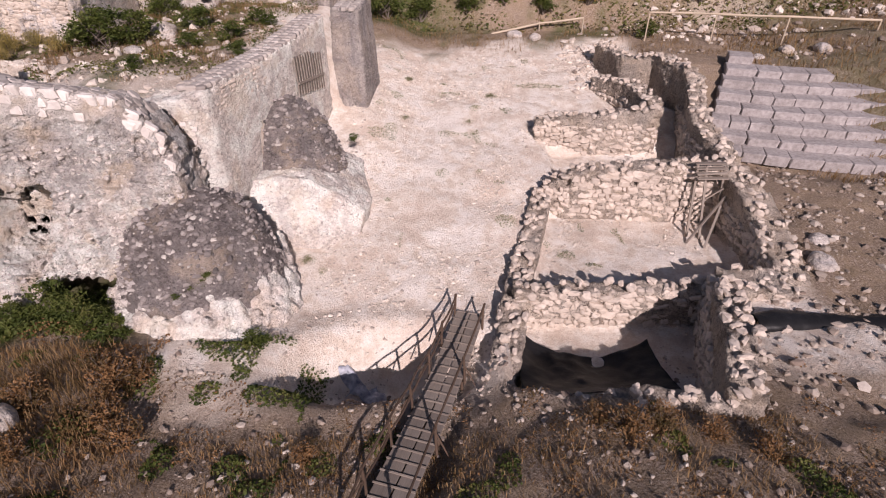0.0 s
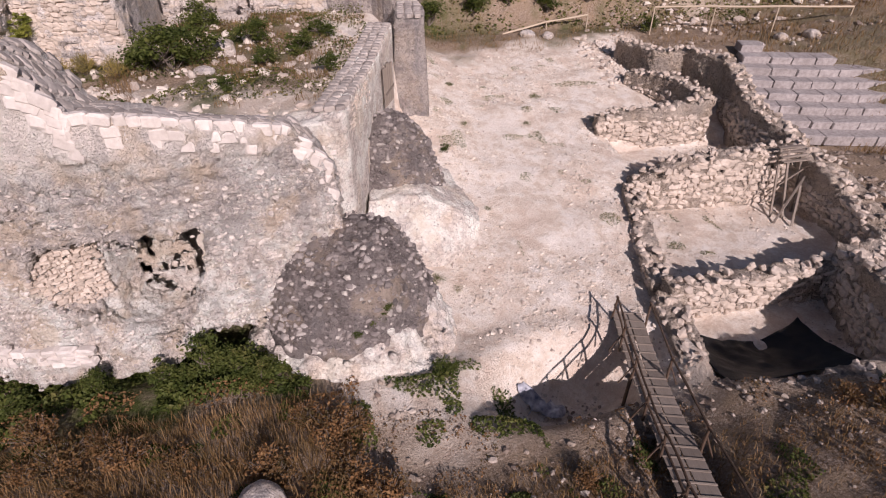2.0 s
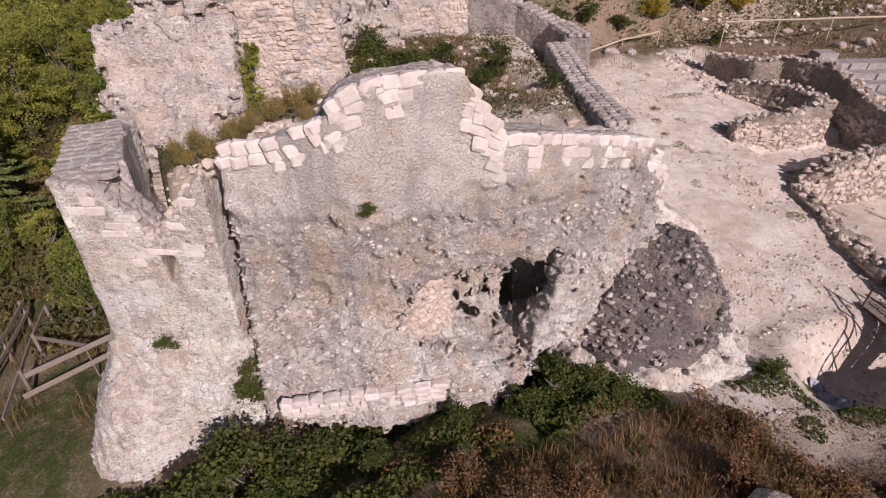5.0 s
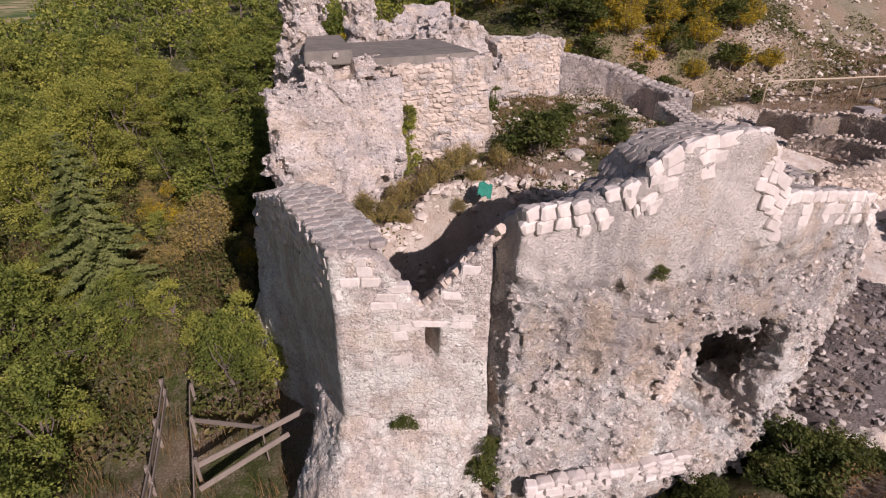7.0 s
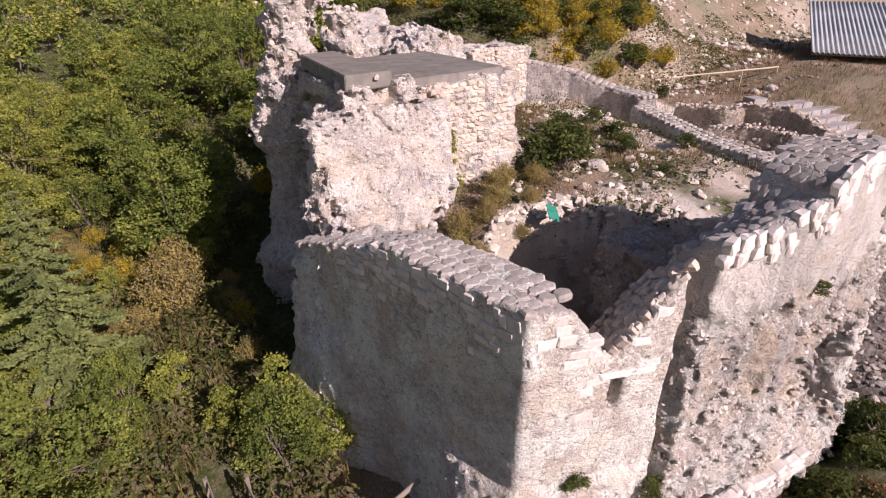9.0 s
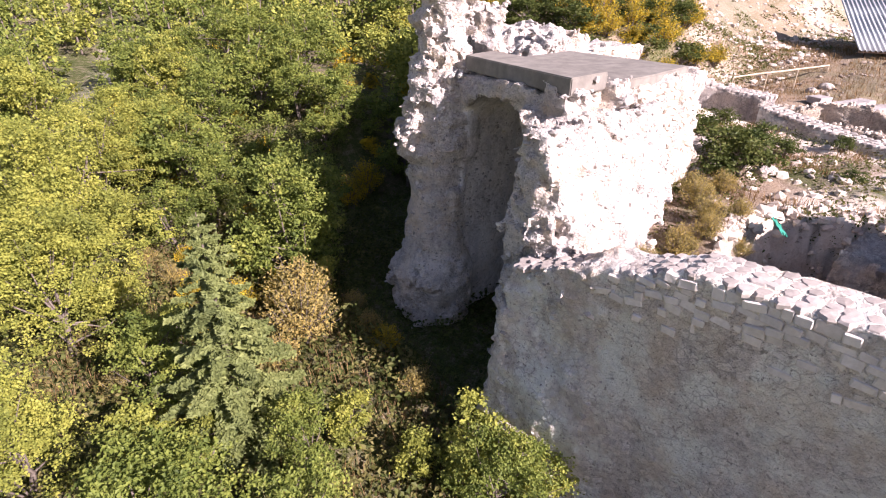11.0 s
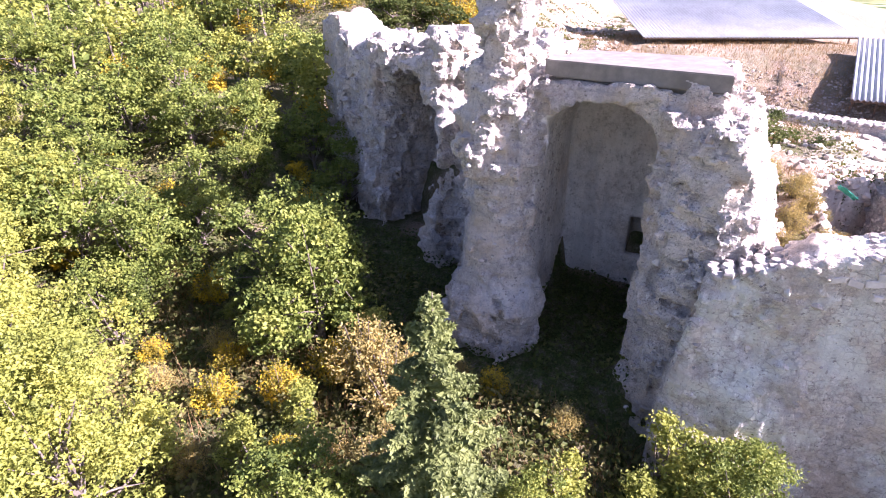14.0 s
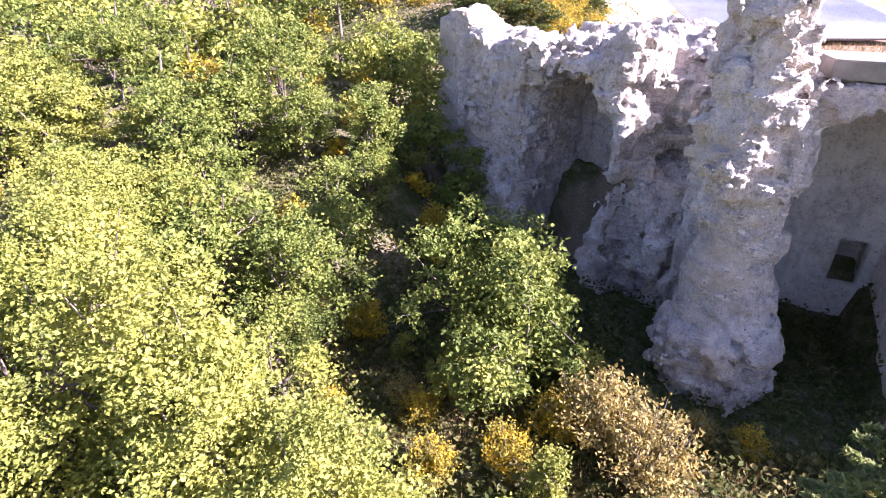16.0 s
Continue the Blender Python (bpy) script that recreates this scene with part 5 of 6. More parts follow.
face_rocks(chapel, 2200, 27, lambda x, y, z, n: (x < -13.5) & (z > 3) & (spot(y, z, 1.4, 28) > -0.2), "pale rubble stones bedded in the ruined block", 0.26, 0.22)

# ---- timber and loose things ----
def beam(name, p, q, wide, high, material, parent=None, label="", round_=False, bend=0.0, seed=0):
    """A board or pole from p to q, slightly bent."""
    r = random.Random(seed + int(abs(p[0] * 91 + q[1] * 57) * 10))
    p, q = Vector(p), Vector(q)
    d = q - p
    n = d.length
    x = d.normalized()
    up = Vector((0, 0, 1)) if abs(x.z) < 0.95 else Vector((0, 1, 0))
    y = up.cross(x).normalized()
    z = x.cross(y)
    bm = bmesh.new()
    rings = []
    ks = 6 if (round_ or bend) else 2
    prof = [(math.cos(a) * wide / 2, math.sin(a) * high / 2) for a in [i * math.pi / 4 for i in range(8)]] if round_ else \
        [(s * (wide / 2 - e), t * (high / 2 - f)) for s, t, e, f in ((-1, -1, 0, .006), (-1, -1, .006, 0), (1, -1, .006, 0), (1, -1, 0, .006), (1, 1, 0, .006), (1, 1, .006, 0), (-1, 1, .006, 0), (-1, 1, 0, .006))]
    by, bz = r.uniform(-bend, bend), r.uniform(-bend, bend)
    for i in range(ks):
        t = i / (ks - 1)
        c = math.sin(t * math.pi)
        k = 1 + (r.uniform(-0.12, 0.12) if round_ else 0)
        rings.append([bm.verts.new((t * n, a * k + by * c, b * k + bz * c)) for a, b in prof])
    for A, B in zip(rings[:-1], rings[1:]):
        for i in range(8):
            bm.faces.new((A[i], A[(i + 1) % 8], B[(i + 1) % 8], B[i]))
    bm.faces.new(rings[0][::-1])
    bm.faces.new(rings[-1])
    bmesh.ops.recalc_face_normals(bm, faces=bm.faces)
    me = bpy.data.meshes.new(name)
    bm.to_mesh(me)
    bm.free()
    me.materials.append(material)
    m = Matrix((x, y, z)).transposed().to_4x4()
    m.translation = p
    return part(name, me, parent, label, m)


footbridge = tagged(new("footbridge"), "narrow grey plank footbridge with rough pole railings", "footbridge")
def along(s):
    """Point, direction and side of the deck at s metres from its far end."""
    for a, b in zip(AXIS[:-1], AXIS[1:]):
        a, b = Vector(a), Vector(b)
        n = (b - a).length
        if s <= n or b == Vector(AXIS[-1]):
            d = (b - a) / n
            return a + d * s, d, Vector((d.y, -d.x, 0)).normalized()
        s -= n


LONG = sum((Vector(b) - Vector(a)).length for a, b in zip(AXIS[:-1], AXIS[1:]))
s, k = 0.0, 0
while s < LONG - 0.2:
    c, d, side = along(s + 0.21)
    for h, (lo, hi) in enumerate(((-0.53, -0.015), (0.015, 0.53))):
        a = c - d * 0.205 + side * (lo + hi) / 2
        b = c + d * 0.205 + side * (lo + hi) / 2
        beam("plank", a, b, 0.51 + rnd.uniform(-0.02, 0.005), 0.035, WOOD, footbridge)
    beam("cleat", c - side * 0.53 - d * 0.16 + Vector((0, 0, 0.033)), c + side * (0.53 + rnd.uniform(-0.03, 0.05)) - d * 0.16 + Vector((0, 0, 0.033)), 0.055, 0.03, WOOD, footbridge)
    s += 0.43
for side_k in (-0.36, 0.36):
    for (a, b) in zip(AXIS[:-1], AXIS[1:]):
        a, b = Vector(a), Vector(b)
        d = (b - a).normalized()
        sd = Vector((d.y, -d.x, 0)).normalized() * side_k
        beam("stringer", a + sd - Vector((0, 0, 0.1)), b + sd - Vector((0, 0, 0.1)), 0.12, 0.14, DARKWOOD, footbridge)
for sgn, stations in ((1, (0.25, 1.9, 3.5, 5.2, 6.9, 8.6, 10.0)), (-1, (0.6, 3.4, 6.6, 9.8))):
    tops, mids = [], []
    for s in stations:
        c, d, side = along(s)
        foot = c + side * 0.58 * sgn - Vector((0, 0, 0.25))
        top = foot + Vector((rnd.uniform(-0.06, 0.06), rnd.uniform(-0.06, 0.06), 1.22))
        beam("post", foot, top, 0.08, 0.08, DARKWOOD, footbridge, "", True, 0.03)
        tops.append(top - Vector((0, 0, 0.06)))
        mids.append(foot + (top - foot) * 0.62)
        if s > 1:
            beam("brace", foot + side * 0.35 * sgn - Vector((0, 0, 0.02)), foot + (top - foot) * 0.7, 0.05, 0.05, DARKWOOD, footbridge, "", True, 0.02)
    for row in (tops, mids) if sgn > 0 else (tops,):
        for a, b in zip(row[:-1], row[1:]):
            e = (b - a).normalized() * 0.12
            beam("rail", a - e, b + e, 0.07, 0.07, DARKWOOD, footbridge, "", True, 0.05)
for s in (3.2, 6.0):
    c, d, side = along(s)
    beam("cross_beam", c - side * 0.62 - Vector((0, 0, 0.2)), c + side * 0.66 - Vector((0, 0, 0.2)), 0.09, 0.09, WOOD, footbridge)
    for sg in (-0.45, 0.45):
        q = c + side * sg
        beam("leg", (q.x, q.y, on_ground(q.x, q.y) - 0.2), q - Vector((0, 0, 0.2)), 0.11, 0.11, DARKWOOD, footbridge, "", True)

# plank fence beside the forest path
fence = tagged(new("plank_fence"), "weathered grey plank fence along the dirt path", "fence")
for (a, b) in zip(((-30.45, 24.6), (-30.5, 22.6), (-30.55, 20.6), (-30.7, 18.6)), ((-30.5, 22.6), (-30.55, 20.6), (-30.7, 18.6), (-31.0, 16.6))):
    za, zb = on_ground(*a), on_ground(*b)
    beam("post", (*a, za - 0.3), (a[0], a[1], za + 1.15), 0.1, 0.1, WOOD, fence)
    for h, off in ((1.02, 0.06), (0.55, 0.06)):
        beam("rail", (a[0] + off, a[1] + 0.15, za + h), (b[0] + off, b[1] - 0.15, zb + h + rnd.uniform(-0.08, 0.08)), 0.04, 0.16, WOOD, fence)
fence_wall = tagged(new("plank_fence"), "weathered grey plank fence running to the tower", "fence")
for (a, b) in zip(((-29.45, 24.0), (-29.4, 22.3), (-29.25, 20.4)), ((-29.4, 22.3), (-29.25, 20.4), (-29.2, 18.6))):
    za, zb = on_ground(*a), on_ground(*b)
    beam("post", (*a, za - 0.3), (a[0], a[1], za + 1.1), 0.1, 0.1, WOOD, fence_wall)
    beam("rail", (a[0] - 0.07, a[1], za + 0.95), (b[0] - 0.07, b[1], zb + 0.9), 0.04, 0.15, WOOD, fence_wall)
beam("rail", (-29.3, 20.4, 0.25), (-25.9, 20.35, 1.4), 0.05, 0.19, WOOD, fence_wall)
beam("rail", (-29.25, 19.9, -0.15), (-26.6, 20.5, 0.45), 0.05, 0.19, WOOD, fence_wall)
beam("rail", (-29.35, 22.3, 0.35), (-27.3, 20.75, 0.72), 0.05, 0.16, WOOD, fence_wall)
beam("post", (-27.3, 20.6, -0.9), (-27.35, 20.6, 0.75), 0.05, 0.05, WOOD, fence_wall, "", True)
tagged(fence, "", "", "fences of the forest path")
tagged(fence_wall, "", "", "fences of the forest path")

# ladder stair of planks in the middle room's corner
stair = tagged(new("timber_stair"), "grey timber steps and props in the corner of the room", "stair")
for k in range(4):
    beam("tread", (10.9, 21.25 - 0.16 * k, 2.85 - 0.16 * k), (12.25, 21.3 - 0.16 * k, 2.85 - 0.16 * k), 0.2, 0.05, WOOD, stair)
for p, q in (((10.95, 20.3, -0.35), (11.0, 21.2, 2.8)), ((11.45, 20.1, -0.35), (11.35, 21.1, 2.75)), ((10.75, 19.8, -0.3), (12.3, 20.6, 1.6)), ((11.0, 21.1, 0.6), (12.2, 20.8, 1.9)), ((12.3, 20.6, -0.35), (12.2, 21.2, 2.75)), ((10.95, 20.9, 2.5), (12.2, 20.9, 2.6)), ((11.4, 19.4, -0.3), (12.3, 20.7, 1.4))):
    beam("prop", p, q, 0.1, 0.07, WOOD, stair)

# plank gate in the curtain wall
gate = tagged(new("plank_gate"), "weathered plank gate leaning in the curtain wall", "gate")
for k in range(11):
    t = k / 10
    x, y, z = -6.72 + 0.62 * t, 25.1 + 2.5 * t, 4.55 - 0.45 * t
    beam("board", (x, y, z), (x - 0.03, y, z + 1.75 + rnd.uniform(-0.05, 0.1)), 0.04, 0.235, WOOD, gate)
beam("batten", (-6.68, 25.0, 5.1), (-6.05, 27.7, 4.75), 0.05, 0.12, WOOD, gate)

# pale timber rail along the upper path
path_rail = tagged(new("path_rail"), "long pale pole rail above the courtyard", "rail")
run = [(3.6, 42.1, 3.3), (7.2, 42.7, 3.9), (10.4, 42.6, 4.3)], [(14.3, 40.0, 5.2), (18.5, 39.0, 5.3), (23.0, 38.2, 5.3), (28.7, 37.6, 5.2)]
PALEWOOD = plain_material("pale_pole", (0.62, 0.52, 0.4), (0.5, 0.41, 0.31), 4, 0.8, 0.3, 0.006, 0.2, 0, (1, 12, 12))
for line in run:
    for a, b in zip(line[:-1], line[1:]):
        beam("pole", a, b, 0.14, 0.14, PALEWOOD, path_rail, "", True, 0.04)
    for x, y, z in line:
        beam("post", (x, y, on_ground(x, y) - 0.2), (x, y, z), 0.1, 0.1, PALEWOOD, path_rail, "", True)


def sheet(name, nx, ny, place_, material, label, category, thick=0.012):
    """A draped sheet from a function of two 0..1 numbers."""
    U, V = np.meshgrid(np.linspace(0, 1, nx), np.linspace(0, 1, ny), indexing="ij")
    P = np.stack(place_(U, V), -1).reshape(-1, 3)
    a, b = np.meshgrid(np.arange(nx - 1), np.arange(ny - 1), indexing="ij")
    q = (a * ny + b).ravel()
    ob = new(name, mesh_of(name, P, np.stack([q, q + ny, q + ny + 1, q + 1], 1), material))
    m = ob.modifiers.new("thickness", "SOLIDIFY")
    m.thickness = thick
    return tagged(ob, label, category)


def room_sheet(U, V):
    x = 2.6 + 4.55 * U + 0.35 * (1 - V) * (U - 0.5)
    y = 11.0 + 2.3 * V + 1.0 * V * (1 - U) ** 4 + 0.45 * V * U ** 5
    sag = -0.72 + 0.55 * np.abs(2 * U - 1) ** 2.2 * V + 0.9 * (1 - V) ** 2
    return x, y, sag + 0.08 * fbm(x * 1.0, y, 0 * x, 0.5, 91, 3) + 0.05 * np.sin(14 * U + 3 * V)


sheet("ground_sheet", 60, 36, room_sheet, TARP, "black plastic sheet slung across the excavated room", "plastic sheet")


def roll_sheet(U, V):
    a = V * 2 * math.pi
    r = 0.34 + 0.06 * np.sin(9 * U) + 0.07 * fbm(U * 9, V * 3, 0 * U, 0.6, 95, 3)
    x = 10.2 + 5.6 * U
    return x, 13.15 + r * 1.1 * np.cos(a) + 0.12 * np.sin(4 * U), 0.95 - 0.08 * U + r * 0.7 * np.sin(a) + 0.1 * (1 - U)


sheet("rolled_sheet", 70, 20, roll_sheet, TARP, "long roll of black plastic sheeting on the slope", "plastic sheet")


def heap_sheet(U, V):
    x, y = -3.5 + 1.3 * U + 0.2 * np.sin(5 * V), 12.6 + 0.7 * V + 0.2 * np.sin(6 * U)
    z = np.vectorize(on_ground)(x, y) + 0.1 + 0.3 * np.sin(math.pi * U) * np.sin(math.pi * V) + 0.3 * fbm(x, y, 0 * x, 0.35, 97, 3)
    return x, y, z


BLUE = plain_material("faded_blue_sheet", (0.66, 0.68, 0.74), (0.12, 0.13, 0.2), 3.5, 0.5, 0.5, 0.05)
sheet("crumpled_sheet", 34, 24, heap_sheet, BLUE, "crumpled blue and white plastic sheet in the ditch", "plastic sheet")
NET = plain_material("green_netting", (0.02, 0.2, 0.15), (0.04, 0.3, 0.22), 20, 0.8, 0.4, 0.02)
sheet("netting_scrap", 14, 10, lambda U, V: (-19.6 + 0.5 * U + 0.3 * V, 22.35 + 0.5 * V, 6.6 + 0.25 * V - 0.2 * U + 0.1 * fbm(U * 3, V * 3, 0 * U, 0.5, 99)), NET, "scrap of green netting on the terrace edge", "netting")


# corrugated shelters beyond the theatre
def shelter(x0, y0, ang, length, depth, z0, z1, label):
    top = tagged(new("site_shelter"), label, "shed")
    nx = int(length / 0.09)
    U, V = np.meshgrid(np.linspace(0, 1, nx), np.linspace(0, 1, 4), indexing="ij")
    P = np.stack([U * length, V * depth, z0 + (z1 - z0) * V + 0.09 * np.sin(U * length / 0.45 * 2 * math.pi)], -1).reshape(-1, 3)
    a, b = np.meshgrid(np.arange(nx - 1), np.arange(3), indexing="ij")
    q = (a * 4 + b).ravel()
    r = part("roof", mesh_of("roof", P, np.stack([q, q + 4, q + 5, q + 1], 1), SHEETMETAL), top)
    m = r.modifiers.new("thickness", "SOLIDIFY")
    m.thickness = 0.03
    for k in range(5):
        for v in (0.06,):
            x = length * (0.03 + 0.94 * k / 4)
            beam("post", (x, depth * v, -4), (x, depth * v, z0 + (z1 - z0) * v - 0.08), 0.14, 0.14, DARKWOOD, top)
    beam("beam", (0, 0.1, z0 - 0.14), (length, 0.1, z0 - 0.14), 0.12, 0.18, DARKWOOD, top)
    top.matrix_basis = pose(x0, y0, 0, 0, 0, ang)
    return top


shelter(34.4, 37.2, -63, 27, 18, 6.2, 10.4, "long open shelter with a grey corrugated roof")
shelter(22.0, 16.4, -94.9, 8.0, 14.0, 2.8, 7.0, "low open shelter with a grey corrugated roof")

# ---- plants ----
OAK = leaf_material("oak_leaves", [(0.04, 0.062, 0.016), (0.13, 0.17, 0.036), (0.245, 0.28, 0.058), (0.42, 0.4, 0.095)])
LIGHT = leaf_material("light_oak_leaves", [(0.08, 0.1, 0.026), (0.215, 0.24, 0.05), (0.37, 0.375, 0.075), (0.51, 0.47, 0.11)])
CONIFER = leaf_material("conifer_needles", [(0.09, 0.115, 0.045), (0.21, 0.245, 0.085), (0.36, 0.385, 0.14)])
SAGE = leaf_material("grey_green_weeds", [(0.12, 0.13, 0.06), (0.2, 0.2, 0.1), (0.32, 0.3, 0.18), (0.46, 0.4, 0.28)], 1.5)
BROOM = leaf_material("broom_flowers", [(0.11, 0.12, 0.03), (0.27, 0.24, 0.045), (0.58, 0.41, 0.025), (0.7, 0.5, 0.04)], 1.6)
OCHRE = leaf_material("autumn_leaves", [(0.13, 0.12, 0.05), (0.28, 0.24, 0.09), (0.44, 0.33, 0.1), (0.52, 0.44, 0.21)], 1.4)
RUST = leaf_material("rust_weeds", [(0.07, 0.07, 0.025), (0.16, 0.1, 0.045), (0.3, 0.16, 0.07), (0.42, 0.28, 0.14)], 1.4)
SCRUB = leaf_material("scrub_leaves", [(0.025, 0.04, 0.011), (0.065, 0.09, 0.02), (0.12, 0.14, 0.035), (0.22, 0.19, 0.07)], 1.2)
UNDER = leaf_material("undergrowth_leaves", [(0.03, 0.045, 0.013), (0.085, 0.105, 0.026), (0.18, 0.165, 0.055), (0.3, 0.235, 0.11)], 0.7)
DRY_GRASS = leaf_material("dry_grass", [(0.09, 0.06, 0.024), (0.19, 0.12, 0.05), (0.33, 0.205, 0.095), (0.48, 0.36, 0.21)], 0.9)
BARK = plain_material("grey_bark", (0.24, 0.2, 0.17), (0.13, 0.105, 0.09), 12, 0.9, 0.6, 0.02)


def leaves_at(P, size, rng, up=0.5, long=1.25):
    """Folded leaves, one quad each, at the points P."""
    n = len(P)
    nrm = rng.normal(0, 1, (n, 3)) + np.array([0, 0, up * 2.2])
    nrm /= np.linalg.norm(nrm, axis=1, keepdims=True)
    t = np.cross(nrm, rng.normal(0, 1, (n, 3)))
    t /= np.linalg.norm(t, axis=1, keepdims=True) + 1e-9
    b = np.cross(nrm, t)
    s = (size * rng.uniform(0.6, 1.3, n))[:, None]
    v = np.stack([P - t * s * long * 0.5, P + b * s * 0.42 + nrm * s * 0.16, P + t * s * long * 0.5, P - b * s * 0.42 + nrm * s * 0.16], 1)
    f = np.arange(n * 4).reshape(n, 4)
    return v.reshape(-1, 3), f


def crown_points(rng, radius, height, clumps, per, clump_size, hollow=0.45, lobes=7):
    """Points gathered in leafy clumps over the lobes of an uneven crown."""
    l = rng.normal(0, 1, (lobes, 3))
    l /= np.linalg.norm(l, axis=1, keepdims=True)
    l *= (0.35 + 0.4 * rng.random(lobes))[:, None]
    l[0] = (0, 0, 0.45)
    size = rng.uniform(0.36, 0.62, lobes)
    k = rng.integers(0, lobes, clumps)
    d = rng.normal(0, 1, (clumps, 3)) + np.array([0, 0, 0.35])
    d /= np.linalg.norm(d, axis=1, keepdims=True)
    r = hollow + (1 - hollow) * rng.random(clumps) ** 0.5
    c = (l[k] + d * (r * size[k])[:, None]) * np.array([radius, radius, height / 2])
    q = rng.normal(0, 1, (clumps, per, 3)) * np.array([1, 1, 0.55]) * (clump_size * rng.uniform(0.45, 1.35, (clumps, 1, 1)))
    return (c[:, None] + q).reshape(-1, 3), c


def tube(points, radii, sides=6):
    P = np.asarray(points, float)
    rings = []
    for i, (p, r) in enumerate(zip(P, radii)):
        d = P[min(i + 1, len(P) - 1)] - P[max(i - 1, 0)]
        d /= np.linalg.norm(d) + 1e-9
        a = np.cross(d, (0.3, 0.9, 0.1))
        a /= np.linalg.norm(a)
        b = np.cross(d, a)
        rings.append([p + r * (math.cos(k * 2 * math.pi / sides) * a + math.sin(k * 2 * math.pi / sides) * b) for k in range(sides)])
    v = np.array(rings).reshape(-1, 3)
    f = [(i * sides + k, i * sides + (k + 1) % sides, (i + 1) * sides + (k + 1) % sides, (i + 1) * sides + k) for i in range(len(P) - 1) for k in range(sides)]
    return v, np.array(f)


def join(pairs):
    vs, fs, o = [], [], 0
    for v, f in pairs:
        vs.append(v)
        fs.append(f + o)
        o += len(v)
    return np.concatenate(vs), np.concatenate(fs)


def trunk_mesh(rng, clump_centres, base, top, thick):
    """Tapered trunk with limbs that reach towards the clumps."""
    bends = rng.normal(0, 0.12, (5, 2))
    pts = [(bends[i, 0] * i * 0.5, bends[i, 1] * i * 0.5, base + (top - base) * i / 4) for i in range(5)]
    out = [tube(pts, [thick, thick * 0.8, thick * 0.6, thick * 0.4, thick * 0.18], 7)]
    for c in clump_centres[:: max(1, len(clump_centres) // 16)]:
        i = int(rng.integers(1, 4))
        a = np.array(pts[i])
        mid = (a + c) / 2 + rng.normal(0, 0.12, 3)
        out.append(tube([a, mid, c], [thick * 0.32, thick * 0.2, thick * 0.05], 5))
    return join(out)


def broadleaf(radius, height, stem, material, seed, clumps=110, per=42, leaf=0.15, name="tree", spread_=0.16, hollow=0.4):
    """Meshes of a tree: bare stem below, crown above; its foot at the origin."""
    rng = np.random.default_rng(seed)
    P, c = crown_points(rng, radius, height, clumps, per, radius * spread_, hollow)
    lift = np.array([0, 0, stem + height * 0.42])
    P = P + lift
    P = P[P[:, 2] > 0.1]
    v, f = leaves_at(P, leaf, rng)
    tv, tf = trunk_mesh(rng, c + lift, -0.4, stem + height * 0.55, 0.05 + 0.035 * radius)
    return mesh_of("trunk", tv, tf, BARK), mesh_of("crown", v, f, material, False)


def conifer_meshes(height, radius, seed):
    """Tiers of drooping fan-shaped branches with gaps between them."""
    rng = np.random.default_rng(seed)
    P = []
    z = 0.3
    while z < height:
        r = radius * (1 - z / height) ** 0.8 + 0.06
        k = int(5 + 3 * (1 - z / height))
        a0 = rng.uniform(0, 6)
        for i in range(k):
            a = a0 + i * 2 * math.pi / k + rng.uniform(-0.3, 0.3)
            rr = r * rng.uniform(0.7, 1.3)
            n = int(40 + 150 * rr)
            t = rng.random(n) ** 0.65
            side = rng.uniform(-1, 1, n) * 0.3 * rr * (1.1 - t) * t ** 0.3
            sag = z - 0.3 * rr * t ** 1.3 + 0.1 * rr * t ** 4
            P.append(np.stack([np.cos(a) * t * rr - np.sin(a) * side, np.sin(a) * t * rr + np.cos(a) * side, sag - 0.35 * np.abs(side) + rng.normal(0, 0.02, n)], 1))
        z += 0.26 + 0.2 * (1 - z / height)
    v, f = leaves_at(np.concatenate(P), 0.1, rng, 0.7, 1.9)
    tv, tf = tube([(0, 0, -0.4), (0, 0, height * 0.5), (0, 0, height)], [0.14, 0.09, 0.01], 8)
    return mesh_of("trunk", tv, tf, BARK), mesh_of("crown", v, f, CONIFER, False)


def broom_meshes(radius, height, material, seed, blades=1500, leaf=0.1):
    """A bush of many upright whips carrying small leaves or flowers."""
    rng = np.random.default_rng(seed)
    n = 90
    a, lean = rng.uniform(0, 6.28, n), rng.random(n) ** 0.6
    tip = np.stack([np.cos(a) * lean * radius, np.sin(a) * lean * radius, height * (1 - 0.5 * lean ** 2) * rng.uniform(0.75, 1.1, n)], 1)
    k = blades // n
    t = 0.3 + 0.7 * rng.random((n, k, 1)) ** 0.7
    P = (tip[:, None] * t + rng.normal(0, 0.05 * radius + 0.03, (n, k, 3))).reshape(-1, 3)
    v, f = leaves_at(P, leaf, rng, 0.2, 1.6)
    stems = join([tube([(0.1 * math.cos(q), 0.1 * math.sin(q), -0.15), tuple(p * 0.55), tuple(p)], [0.022, 0.014, 0.005], 4) for q, p in zip(a[::2], tip[::2])])
    return mesh_of("stem", stems[0], stems[1], BARK), mesh_of("foliage", v, f, material, False)


def plant(kind, meshes, x, y, scale, turn, label, category, group, z=None, stretch=1.0):
    top = tagged(new(kind), label, category, group)
    for me in meshes:
        part(me.name.split(".")[0], me, top)
    top.matrix_basis = Matrix.LocRotScale((x, y, (on_ground(x, y) if z is None else z) - 0.05), Euler((0, 0, turn)), (scale, scale, scale * stretch))
    return top


